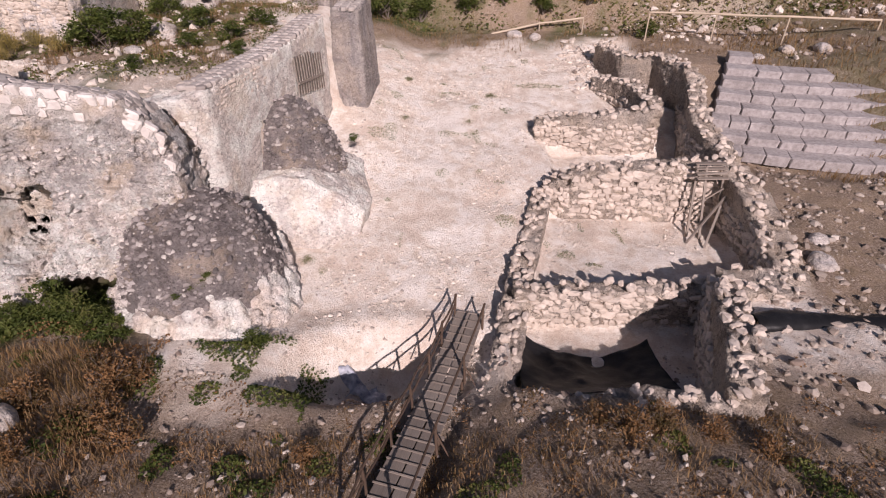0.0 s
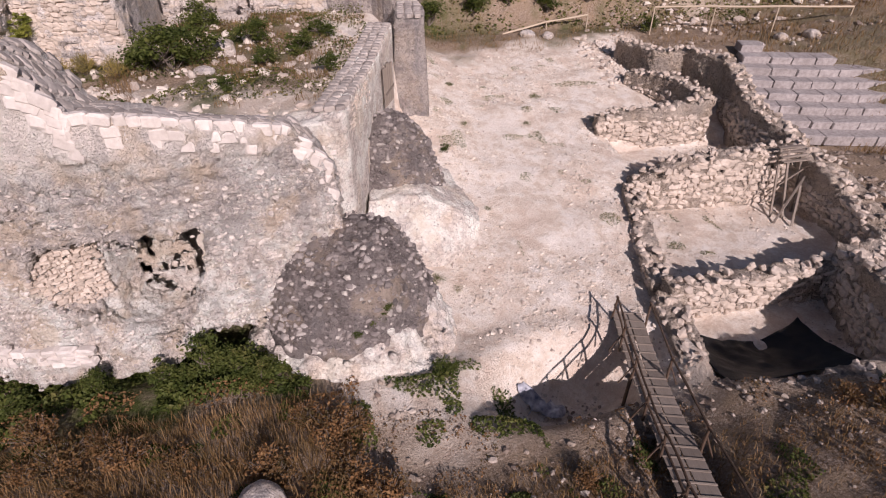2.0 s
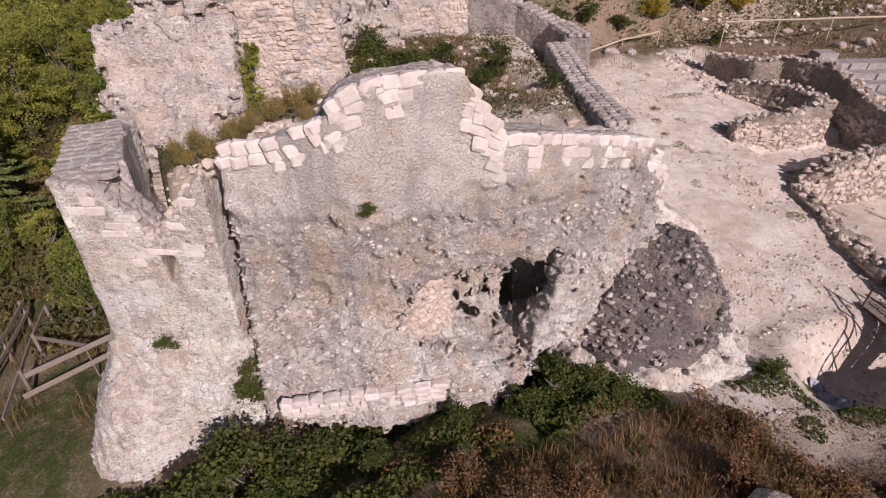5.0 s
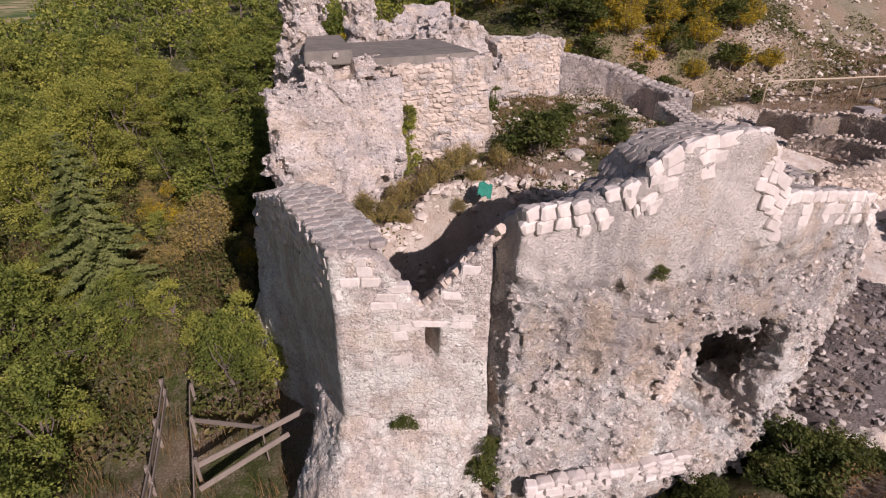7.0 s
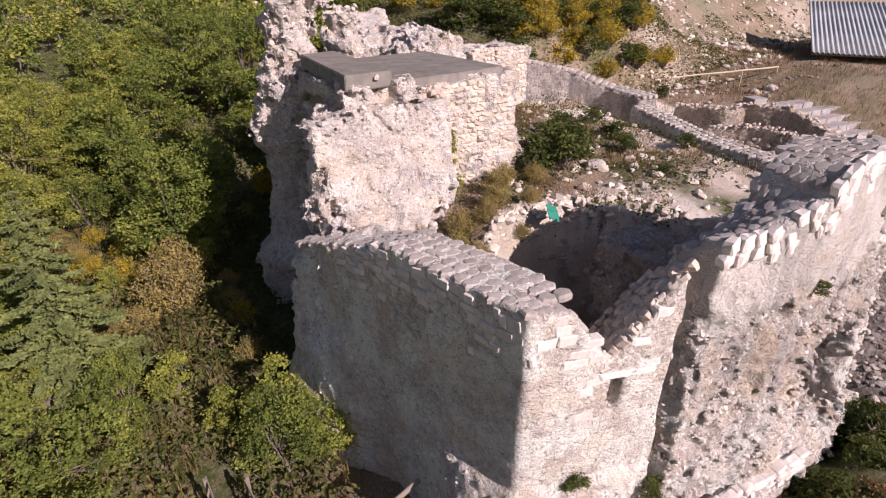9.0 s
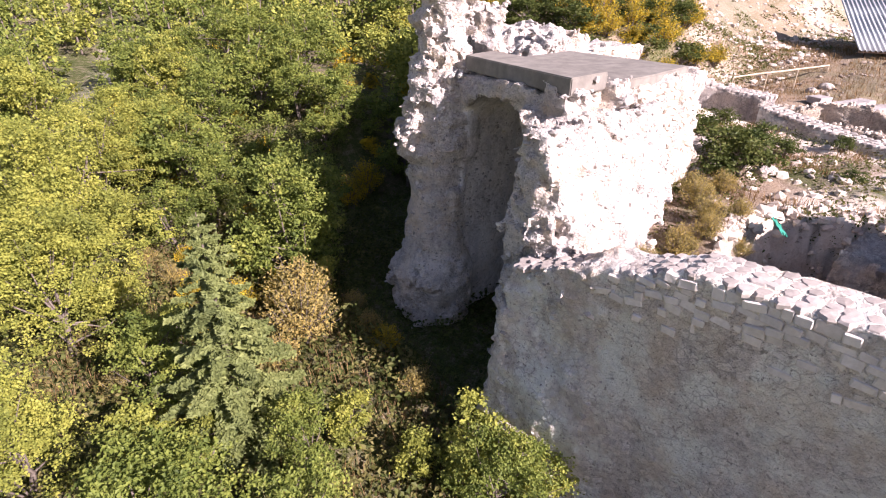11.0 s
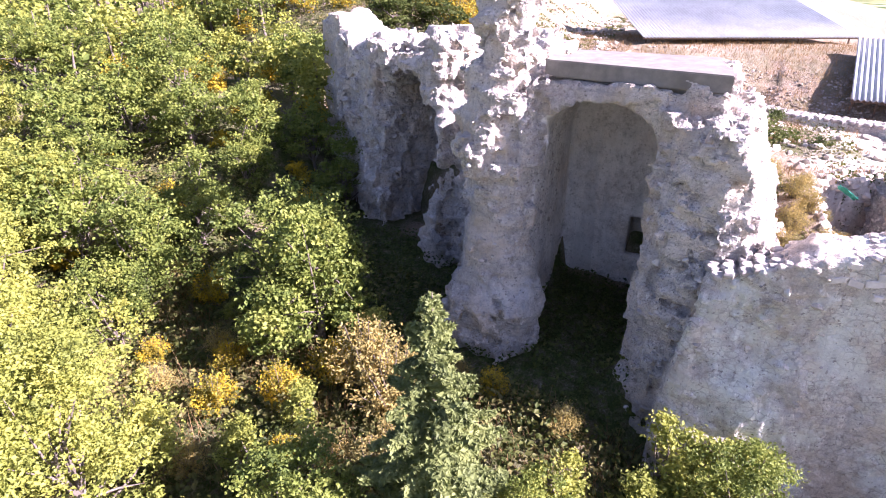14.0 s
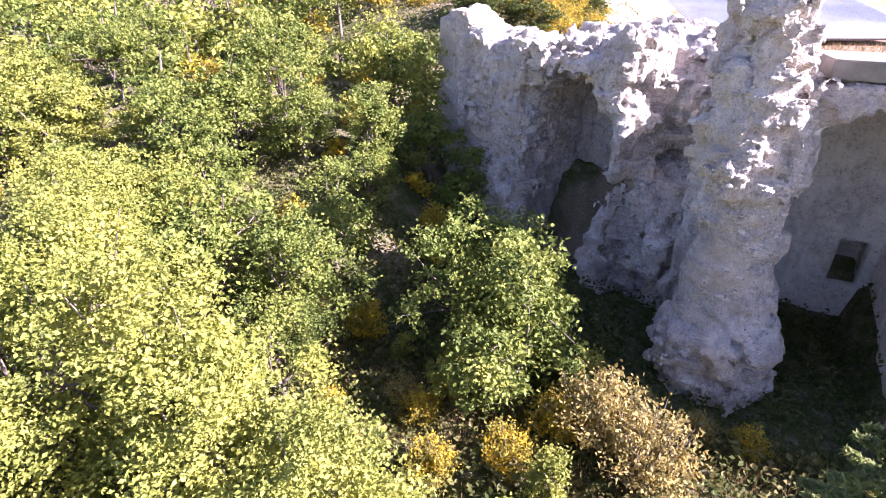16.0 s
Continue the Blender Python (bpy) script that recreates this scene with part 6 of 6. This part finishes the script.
prng = random.Random(21)
OAKS = [broadleaf(2.3, 4.6, 0.55, OAK, 100 + k, 190, 44, 0.1, "tree", 0.075, 0.5) for k in range(4)]
LIGHTS = [broadleaf(2.5, 4.6, 0.5, LIGHT, 110 + k, 230, 80, 0.072, "tree", 0.07, 0.45) for k in range(3)]
OAKS_FAR = [broadleaf(2.3, 4.6, 0.55, OAK, 170 + k, 150, 40, 0.13, "tree", 0.08, 0.5) for k in range(4)]
LIGHTS_FAR = [broadleaf(2.4, 4.6, 0.5, LIGHT, 180 + k, 150, 40, 0.13, "tree", 0.08, 0.5) for k in range(4)]
WEEDS = [broom_meshes(0.8, 0.9, RUST, 190 + k, 900, 0.07) for k in range(3)]
SAGES = [broom_meshes(0.8, 0.55, SAGE, 195 + k, 1200, 0.06) for k in range(3)]
BUSHES = [broadleaf(1.0, 1.7, 0.15, SCRUB, 120 + k, 60, 27, 0.11, "bush", 0.17, 0.3) for k in range(3)]
GREENS = [broadleaf(1.1, 2.4, 0.3, LIGHT, 130 + k, 70, 44, 0.1, "bush", 0.11, 0.3) for k in range(3)]
BROOMS = [broom_meshes(0.9, 1.6, BROOM, 140 + k, 3200, 0.06) for k in range(3)]
OCHRES = [broom_meshes(0.9, 1.5, OCHRE, 150 + k, 3400, 0.05) for k in range(3)]

# trees and bushes that stand out one by one
named = [
    ("L", -33.2, 49.2, 1.35), ("L", -36.3, 38.6, 1.15), ("L", -38.0, 31.6, 0.95), ("L", -34.9, 43.6, 1.45), ("L", -36.2, 41.0, 1.2), ("L", -31.5, 52.5, 1.3), ("L", -36.0, 46.8, 1.4),
    ("O", -27.7, 38.3, 1.3), ("O", -25.9, 40.6, 1.15), ("O", -26.0, 39.2, 1.05), ("O", -24.6, 47.4, 1.15), ("O", -28.6, 46.2, 1.1), ("O", -20.5, 52.0, 1.2), ("O", -25.4, 53.5, 1.25), ("O", -28.2, 24.3, 0.72), ("O", -31.6, 28.6, 0.62), ("O", -33.6, 26.2, 0.8), ("O", -34.4, 33.6, 0.75), ("O", -33.2, 22.6, 0.85), ("O", -35.8, 28.0, 0.9), ("O", -36.6, 24.2, 0.95), ("O", -31.0, 44.8, 0.8),
    ("G", -27.7, 26.2, 1.1), ("G", -27.2, 25.0, 0.95), ("G", -29.2, 26.8, 0.75), ("G", -30.2, 28.6, 0.85), ("G", -26.6, 24.2, 0.8), ("G", -28.4, 25.2, 0.7), ("G", -33.8, 30.4, 0.8), ("G", -35.4, 31.2, 0.9),
    ("Y", -19.6, 45.3, 1.3), ("Y", -28.9, 36.6, 1.1), ("Y", -28.2, 36.0, 1.0), ("Y", -27.2, 44.2, 1.1), ("Y", -19.0, 59.5, 1.5), ("Y", -21.2, 44.6, 1.25), ("Y", -31.0, 43.0, 0.7), ("Y", -32.2, 36.0, 0.6), ("Y", -24.2, 50.0, 1.2),
    ("Y", -30.4, 37.6, 1.0), ("Y", -31.7, 39.2, 0.9), ("Y", -30.0, 40.4, 0.8), ("G", -31.0, 36.2, 0.75), ("G", -28.6, 40.0, 0.9), ("G", -33.0, 36.6, 0.8), ("C", -30.6, 33.2, 0.9), ("C", -31.9, 34.6, 0.8), ("C", -32.0, 41.6, 0.8),
    ("C", -29.2, 34.2, 1.7), ("C", -27.5, 29.2, 0.8), ("C", -28.6, 35.6, 1.8), ("C", -31.6, 33.4, 0.9), ("C", -35.4, 34.8, 0.8), ("C", -33.8, 38.0, 0.8), ("C", -29.6, 41.2, 0.8), ("C", -27.0, 33.0, 0.7), ("C", -32.4, 44.2, 0.7),
]
KINDS = {
    "L": ("tree", LIGHTS, "light green broadleaf tree with an open crown", "tree", "trees of the wooded slope"),
    "O": ("tree", OAKS, "dark green oak with a dense rounded crown", "tree", "trees of the wooded slope"),
    "G": ("shrub", GREENS, "bright green leafy shrub below the wall", "shrub", "green shrubs below the walls"),
    "Y": ("broom_bush", BROOMS, "flowering broom bush, bright yellow", "bush", "yellow broom bushes"),
    "C": ("dry_bush", OCHRES, "twiggy bush in ochre autumn leaf", "bush", "ochre bushes"),
}
for code, x, y, s in named:
    kind, meshes, label, cat, grp = KINDS[code]
    plant(kind, prng.choice(meshes), x, y, s, prng.uniform(0, 6.28), label, cat, grp)
spruce = conifer_meshes(7.2, 2.2, 160)
plant("conifer", spruce, -32.75, 30.85, 1.0, 0.4, "young blue-green spruce with drooping branches", "tree", "", 0.75)

# the wood's edge, tree by tree, thinning into one far wood
taken = [(x, y, s) for _, x, y, s in named]


def clear_of(x, y, gap):
    return all((x - a) ** 2 + (y - b) ** 2 > (gap * (0.6 + 0.5 * s)) ** 2 for a, b, s in taken)


def wooded(x, y):
    if y < 17 or x > 30 or x < -50 or (abs(x + 30.5 - 0.27 * (y - 66)) < 2.6 and y > 54):
        return False
    if math.hypot(x + 40.5, y - 31) < 4.2 or (y < 34 and math.hypot(x + 37.5, y - 22) < 3.0):
        return False
    if y < 43.5:
        return x < -31.5 - 0.12 * (y - 17) if y < 30 else x < -26.5 + 0.42 * (y - 30) - 1.0 and not (-33.5 < x < -28.5 and 36 < y < 43)
    return x < -15.5 + 0.75 * (y - 43.5) * (1 if y < 60 else 1.5) or y > 60


count = 0
while count < 80:
    x, y = prng.uniform(-47, -16), prng.uniform(18, 72)
    if wooded(x, y) and clear_of(x, y, 2.1) and not (-35 < x < -22 and 28 < y < 49):
        s = prng.uniform(0.7, 1.2)
        code = prng.choice("LOOOOOOY" if y > 40 else "OOOOGGC")
        kind, meshes, label, cat, grp = KINDS[code]
        if code == "L" or math.hypot(x + 39, y - 30) > 20:
            meshes = {"L": LIGHTS_FAR, "O": OAKS_FAR}.get(code, meshes)
        plant(kind, prng.choice(meshes), x, y, s, prng.uniform(0, 6.28), label, cat, grp)
        taken.append((x, y, s))
        count += 1
for i in range(70):
    x, y = prng.uniform(-42, -18), prng.uniform(19, 56)
    if wooded(x, y) and clear_of(x, y, 1.1):
        s = prng.uniform(0.5, 1.0)
        kind, meshes, label, cat, grp = KINDS[prng.choice("GGCCY")]
        plant(kind, prng.choice(meshes), x, y, s * (0.6 if meshes is OAKS else 1), prng.uniform(0, 6.28), label, cat, grp)
        taken.append((x, y, s * 0.4))
frng = np.random.default_rng(77)
far_parts = {0: [], 1: [], 2: []}
stems_far = []
for i in range(800):
    x, y = prng.uniform(-60, 62), 47 + 85 * prng.random() ** 1.5
    if not wooded(x + 0.0, y) and not (y > 62 and -75 < x < 75) or x < -44 and y < 50:
        continue
    if not clear_of(x, y, 2.0) or abs(x + 30.5 - 0.27 * (y - 66)) < 2.6 and 53 < y < 93 or (x > 22 and y < 62):
        continue
    r = prng.uniform(1.5, 2.9)
    P, c = crown_points(frng, r, r * prng.uniform(1.5, 2.3), *((60, 20) if y < 62 else (30, 9)), r * 0.15, 0.5)
    P = P + np.array([x, y, on_ground(x, y) + r * 0.95])
    far_parts[0 if prng.random() < 0.6 else 1].append(leaves_at(P, 0.2 if y < 62 else 0.36, frng))
    z = on_ground(x, y)
    stems_far.append(tube([(x, y, z - 0.3), (x + prng.uniform(-0.3, 0.3), y, z + r), (x, y, z + r * 1.6)], [0.14, 0.1, 0.03], 5))
for i in range(90):
    x, y = prng.uniform(-30, 30), prng.uniform(45, 78)
    if not clear_of(x, y, 1.0) or (x > -16 + 0.75 * (y - 43.5) and x < 2 and y < 48):
        continue
    if x > 14 and prng.random() < 0.6:
        continue
    r = prng.uniform(0.6, 1.3)
    P, c = crown_points(frng, r, r * 1.7, 26, 18, r * 0.2, 0.5)
    far_parts[2].append(leaves_at(P + np.array([x, y, on_ground(x, y) + r * 0.6]), 0.17, frng))
for k, mat in ((0, OAK), (1, LIGHT), (2, BROOM)):
    v, f = join(far_parts[k])
    nm = ("far_wood", "far_wood", "far_broom")[k]
    tagged(new(nm, mesh_of(nm, v, f, mat, False)), ("dark green oak wood covering the far slope", "light green crowns of the far wood", "yellow broom scattered over the far slope")[k], "wood", "", "stuff")
v, f = join(stems_far)
tagged(new("far_trunks", mesh_of("far_trunks", v, f, BARK)), "thin grey trunks of the far wood", "wood", "", "stuff")

# broom bank above the courtyard, bushes of the terrace
for x, y, s in ((5.5, 47.5, 1.8), (8.5, 46.5, 1.7), (12.5, 46.2, 1.9), (16.0, 45.0, 1.6), (10.5, 48.5, 2.0), (2.5, 47.5, 1.6), (14.5, 48.5, 2.0), (6.8, 49.5, 2.0), (-1.5, 46.5, 1.5), (17.8, 47.5, 2.1), (13.0, 51.0, 2.3), (9.0, 52.0, 2.3), (4.5, 52.5, 2.2), (17.0, 50.6, 2.2), (19.5, 44.6, 1.6), (11.0, 44.6, 1.5), (15.0, 52.5, 2.2), (7.0, 55.0, 2.4), (20.5, 48.5, 1.8)):
    kind, meshes, label, cat, grp = KINDS["Y"]
    plant(kind, prng.choice(meshes), x, y, s * prng.uniform(0.9, 1.2), prng.uniform(0, 6.28), label, cat, grp, None, prng.uniform(0.55, 0.85))
for i in range(26):
    x, y = prng.uniform(-3, 21), prng.uniform(44.5, 56)
    plant("bush", prng.choice(BUSHES), x, y, prng.uniform(1.2, 2.2), prng.uniform(0, 6.28), "dark green bush on the bank above the courtyard", "bush", "bushes among the ruins", None, 0.7)
for x, y, s, st in ((-15.4, 25.6, 1.25, 0.8), (-14.4, 26.3, 1.1, 0.8), (-16.2, 26.0, 1.0, 0.9), (-10.2, 27.2, 0.8, 0.7), (-11.6, 25.6, 0.6, 0.7), (-12.3, 28.8, 0.8, 0.8), (-15.0, 31.4, 0.9, 1.0), (-9.4, 29.4, 0.8, 0.7), (-9.0, 24.4, 0.5, 0.8), (-12.9, 22.8, 0.45, 0.7), (1.8, 44.2, 1.2, 0.9), (-1.6, 43.6, 1.2, 0.8), (4.6, 44.6, 1.1, 0.9), (-4.2, 42.6, 1.3, 0.9), (7.6, 44.0, 0.9, 0.8), (14.6, 40.8, 0.9, 0.8)):
    plant("bush", prng.choice(BUSHES), x, y, s, prng.uniform(0, 6.28), "low dark green bush among the ruins", "bush", "bushes among the ruins", None, st)
for x, y, z, s in ((-20.75, 26.2, 6.9, 0.55), (-20.6, 26.3, 7.8, 0.45), (-20.85, 25.9, 6.3, 0.5)):
    plant("bush", prng.choice(GREENS), x, y, s, prng.uniform(0, 6.28), "fresh green creeper in the angle of the keep", "bush", "bushes among the ruins", z)
for x, y, s in ((-19.4, 25.0, 0.7), (-18.6, 25.6, 0.6), (-20.2, 24.2, 0.6), (-17.4, 25.2, 0.6), (-19.0, 23.8, 0.5), (-19.9, 23.2, 0.4), (-22.4, 23.4, 0.6), (-21.6, 24.2, 0.7), (-23.2, 23.0, 0.45), (-22.9, 24.4, 0.55), (-21.9, 22.9, 0.4), (-23.6, 24.0, 0.4), (-20.9, 23.8, 0.55)):
    plant("dry_bush", prng.choice(OCHRES), x, y, s, prng.uniform(0, 6.28), "dry straw-coloured bush on the terrace", "bush", "ochre bushes")


def blades(name, places, high, material, label, category, seed, lean=0.7, wide=0.009, stuff=True):
    """Thin upright blades, one folded triangle pair each."""
    g = np.random.default_rng(seed)
    P = np.asarray(places)
    n = len(P)
    a = g.uniform(0, 6.28, n)
    h = high * g.uniform(0.5, 1.35, n)
    d = np.stack([np.cos(a), np.sin(a), 0 * a], 1)
    side = np.stack([-np.sin(a), np.cos(a), 0 * a], 1) * wide
    tip = P + d * (lean * h * g.uniform(0.2, 1.2, n))[:, None] + np.array([0, 0, 1]) * h[:, None]
    mid = (P + tip) / 2 + np.array([0, 0, 0.12]) * h[:, None]
    v = np.stack([P - side, P + side, mid + side * 0.8, tip, mid - side * 0.8], 1)
    k = (np.arange(n) * 5)[:, None]
    quad = k + np.array([0, 1, 2, 4])
    tri = k + np.array([4, 2, 3])
    me = bpy.data.meshes.new(name)
    me.from_pydata(v.reshape(-1, 3).tolist(), [], quad.tolist() + tri.tolist())
    me.materials.append(material)
    return tagged(new(name, me), label, category, "", "stuff")


def field(n, x0, x1, y0, y1, test):
    x, y = sample(n, x0, x1, y0, y1, test)
    return np.stack([x, y, ground_at(x, y) - 0.02], 1)


def dry_here(x, y):
    edge = 12.2 + 0.5 * spot(x, y, 1.5, 41) - np.where(x < -9, 0, 3.2)
    return (y < edge) & (spot(x, y, 1.1, 40) > luck(x, -0.9, 0.5) - np.where(x < -9, 0.5, -0.25))


a = field(24000, -26, -8.5, 5.5, 13, dry_here)
blades("dry_grass", a, 0.33, DRY_GRASS, "tall rust-brown dry grass below the walls", "grass", 51)
a = field(9000, -9, 9, 5.2, 10.5, dry_here)
blades("dry_grass", a, 0.17, DRY_GRASS, "thin dry grass on the stony foreground", "grass", 52)
a = field(5000, -20.5, -7, 21, 35, lambda x, y: (poly2(x, y, TERRACE) < -0.2) & (spot(x, y, 1.4, 44) > 0.0))
blades("terrace_grass", a, 0.3, DRY_GRASS, "straw grass on the terrace", "grass", 53)
a = field(9000, -38, -24, 18, 46, lambda x, y: (x < -26.5) & (spot(x, y, 1.5, 45) > -0.2))
blades("dry_grass", a, 0.6, DRY_GRASS, "dry grass between the trees", "grass", 54)
a = field(7000, -6, 32, 36, 46, lambda x, y: (y > 38.5 - 0.12 * x) & (spot(x, y, 2, 46) > -0.15))
blades("dry_grass", a, 0.3, DRY_GRASS, "straw grass along the upper path", "grass", 55)


def ivy(name, n, x0, x1, y0, y1, test, rise, size, material, label, seed):
    g = np.random.default_rng(seed)
    x, y = sample(n, x0, x1, y0, y1, lambda x, y: test(x, y) > 0)
    P = np.stack([x, y, ground_at(x, y) + rise * test(x, y) * g.random(n) ** 0.7], 1)
    v, f = leaves_at(P, size, g, 0.7)
    return tagged(new(name, mesh_of(name, v, f, material, False)), label, "scrub", "", "stuff")


def ivy_here(x, y):
    k = np.interp(x, [-27, -24, -21.5, -19, -16, -13.3, -11.8, -10.6], [0.3, 0.9, 1, 0.9, 0.8, 1.0, 0.8, 0])
    low = 12.2 + 0.6 * spot(x, y, 1.3, 61) + np.where(x > -16, 0.6, 0)
    return np.where(y > low, k * (0.35 + 0.75 * spot(x, y, 0.8, 60)), 0)


ivy("scrub", 17000, -27, -10.4, 11.6, 15.6, ivy_here, 1.0, 0.12, SCRUB, "dense dark green brambles along the wall foot", 71)
ivy("scrub", 13000, -25, -4, 6, 13.5, lambda x, y: np.maximum(0, spot(x, y, 0.9, 62) - 0.12 + 0.3 * spot(x, y, 3.5, 69)), 0.55, 0.09, SCRUB, "scattered green weeds in the dry grass", 72)
ivy("scrub", 2600, -5, 9, 5.5, 9.5, lambda x, y: np.maximum(0, spot(x, y, 0.8, 63) - 0.45), 0.5, 0.07, SCRUB, "scattered green weeds on the stony bank", 73)
ivy("scrub", 46000, -44, -20, 22, 60, lambda x, y: np.where((spot(x, y, 2.6, 65) > -0.6) & ((x < -26.8) | (y > 36)) & (x < -22 - 0.25 * (36 - y)) & ~((x < -29.6) & (x > -30.8) & (y < 26)), 0.6 + 0.4 * spot(x, y, 1.2, 64), 0), 1.3, 0.16, UNDER, "leafy undergrowth of the wooded slope", 74)
ivy("scrub", 11000, -28.2, -18.2, 27.2, 45, lambda x, y: np.where(ground_at(x, y) < 2.5, 0.7, 0), 0.8, 0.13, SCRUB, "dark undergrowth at the foot of the niches", 75)
ivy("scrub", 17000, -9, 34, 42.5, 66, lambda x, y: np.maximum(0, 0.6 + spot(x, y, 2.2, 67)) * (x - 0.9 * (y - 43) < 30), 0.7, 0.2, UNDER, "low scrub on the bank above the courtyard", 77)
ivy("scrub", 7000, -26, -9, 6, 13.6, lambda x, y: np.maximum(0, spot(x, y, 1.0, 68) - 0.05), 0.75, 0.08, RUST, "rust-brown weeds in the dry grass", 78)
for i in range(34):
    x, y = prng.uniform(-25, -8.5), prng.uniform(7, 12)
    plant("dry_weed", prng.choice(WEEDS), x, y, prng.uniform(0.5, 1.0), prng.uniform(0, 6.28), "rust-brown dry weed in the long grass", "weed", "dry weeds below the walls")
for x, y, s in ((4.6, 8.3, 0.9), (5.4, 8.6, 0.7), (3.9, 8.9, 0.6), (6.6, 8.2, 0.6), (-3.5, 8.4, 0.6), (7.6, 7.6, 0.7)):
    plant("dry_weed", prng.choice(WEEDS), x, y, s, prng.uniform(0, 6.28), "rust-brown dry weed on the stony bank", "weed", "dry weeds below the walls")
ivy("weeds", 4500, -4, 8, 18, 37, lambda x, y: np.maximum(0, spot(x, y, 0.9, 66) - 0.5), 0.25, 0.06, SAGE, "small weeds scattered over the courtyard", 76)
for x, y, z, s in ((-8.2, 14.2, 1.9, 0.34), (-7.9, 14.4, 2.1, 0.3), (-8.9, 14.0, 1.6, 0.28), (-7.3, 15.4, 2.6, 0.3), (-18.5, 15.2, 7.2, 0.25), (-23.9, 17.0, 3.2, 0.35), (-22.0, 16.2, 1.6, 0.5), (-21.9, 16.2, 2.4, 0.35), (-6.4, 13.2, 0.3, 0.55), (-4.3, 24.0, 2.9, 0.3)):
    plant("weed", prng.choice(BUSHES)[1:], x, y, s, prng.uniform(0, 6.28), "small green weed rooted in the stonework", "weed", "weeds in the stonework", z - 0.6 * s, 0.8)


# boulders
def boulder(x, y, size, seed, label, z=None):
    def shape(X, Y, Z):
        return np.sqrt(((X) / 1.1) ** 2 + ((Y) / 0.9) ** 2 + ((Z) / 0.7) ** 2) - size
    me = solid("boulder", (-size * 1.6,) * 3, (size * 1.6,) * 3, size / 9, shape, lambda a, b, c: size * (0.25 * fbm(a + seed, b, c, size * 0.9, seed) + 0.12 * (cells(a + seed, b, c, size * 0.5, seed)[0] - 0.4)), RUBBLE)
    ob = tagged(new("boulder", me), label, "boulder", "boulders")
    ob.matrix_basis = pose(x, y, (on_ground(x, y) if z is None else z) + size * 0.15, 0, 0, seed * 40)
    return ob


for k, (x, y, r) in enumerate(((-11.3, 8.5, 0.62), (14.4, 16.6, 0.55), (-13.7, 27.9, 0.75), (-14.0, 25.2, 0.38), (15.2, 18.2, 0.4), (22.4, 36.4, 0.5), (24.5, 36.0, 0.55), (20.4, 35.9, 0.35), (5.2, 41.2, 0.55), (6.6, 40.6, 0.45), (-17.2, 21.9, 0.35), (-20.2, 22.9, 0.4), (-18.6, 22.6, 0.3))):
    boulder(x, y, r, k + 1, "pale weathered limestone boulder")

# weeds of the courtyard floor
for x, y, s in ((-2.2, 33.7, 0.5), (0.0, 33.6, 0.35), (2.9, 32.2, 0.55), (1.5, 29.2, 0.4), (-2.2, 29.2, 0.45), (-2.6, 22.1, 0.3), (-5.6, 18.2, 0.5), (-4.9, 17.6, 0.35), (2.5, 22.1, 0.25), (-0.6, 31.4, 0.25), (3.6, 30.2, 0.3), (0.9, 26.0, 0.2)):
    plant("weed", prng.choice(SAGES)[1:], x, y, s, prng.uniform(0, 6.28), "small green weed in the courtyard dust", "weed", "weeds of the courtyard", on_ground(x, y) - 0.1 * s, 0.7)
ivy("scrub", 5000, 12, 38, 42, 68, lambda x, y: np.maximum(0, spot(x, y, 1.3, 70) - 0.3), 0.8, 0.14, UNDER, "green tufts on the stony slope above the theatre", 79)
ivy("scrub", 9000, 26, 80, 42, 105, lambda x, y: np.maximum(0, spot(x, y, 1.8, 88) - 0.3), 0.9, 0.26, UNDER, "green tufts on the far scree", 89)
for x, y, s, st in ((-23.6, 14.2, 1.0, 0.9), (-22.6, 14.6, 1.1, 1.1), (-21.8, 14.5, 0.9, 1.0), (-24.8, 13.6, 1.1, 0.8), (-22.0, 13.6, 0.9, 0.8), (-13.6, 14.0, 0.8, 1.1), (-12.6, 13.8, 0.7, 0.9), (-14.6, 13.9, 0.6, 0.9), (-16.6, 13.9, 0.45, 1.0), (-11.8, 13.4, 0.6, 0.8), (-19.2, 13.7, 0.6, 0.7)):
    plant("bush", prng.choice(BUSHES), x, y, s, prng.uniform(0, 6.28), "bramble bush growing up the wall foot", "bush", "brambles at the wall foot", None, st)
ivy("scrub", 8000, -24.5, -7, 21.5, 35, lambda x, y: np.where(poly2(x, y, TERRACE) < 0.3, np.maximum(0, 0.3 + spot(x, y, 1.6, 80)), 0) * (ground_at(x, y) > 4.0), 0.5, 0.1, UNDER, "low weeds and brambles over the terrace", 81)
a = field(12000, 19, 46, 8, 48, lambda x, y: spot(x, y, 2.5, 82) > -0.4)
blades("dry_grass", a, 0.4, DRY_GRASS, "straw grass around the open shelter", "grass", 83, 0.7, 0.02)
ivy("scrub", 1500, -21, -15.5, 18, 24.5, lambda x, y: np.where((np.abs(poly2(x, y, VOID)) < 1.0) & (poly2(x, y, TERRACE) < 1.0), np.maximum(0, 0.2 + spot(x, y, 0.9, 84)), 0), 0.5, 0.09, SCRUB, "green weeds on the rubble slope of the shaft", 85)
ivy("scrub", 4500, -10, 12, 5.2, 11.5, lambda x, y: np.maximum(0, spot(x, y, 0.7, 86) - 0.25), 0.4, 0.06, RUST, "rust-brown weeds on the stony foreground", 87)
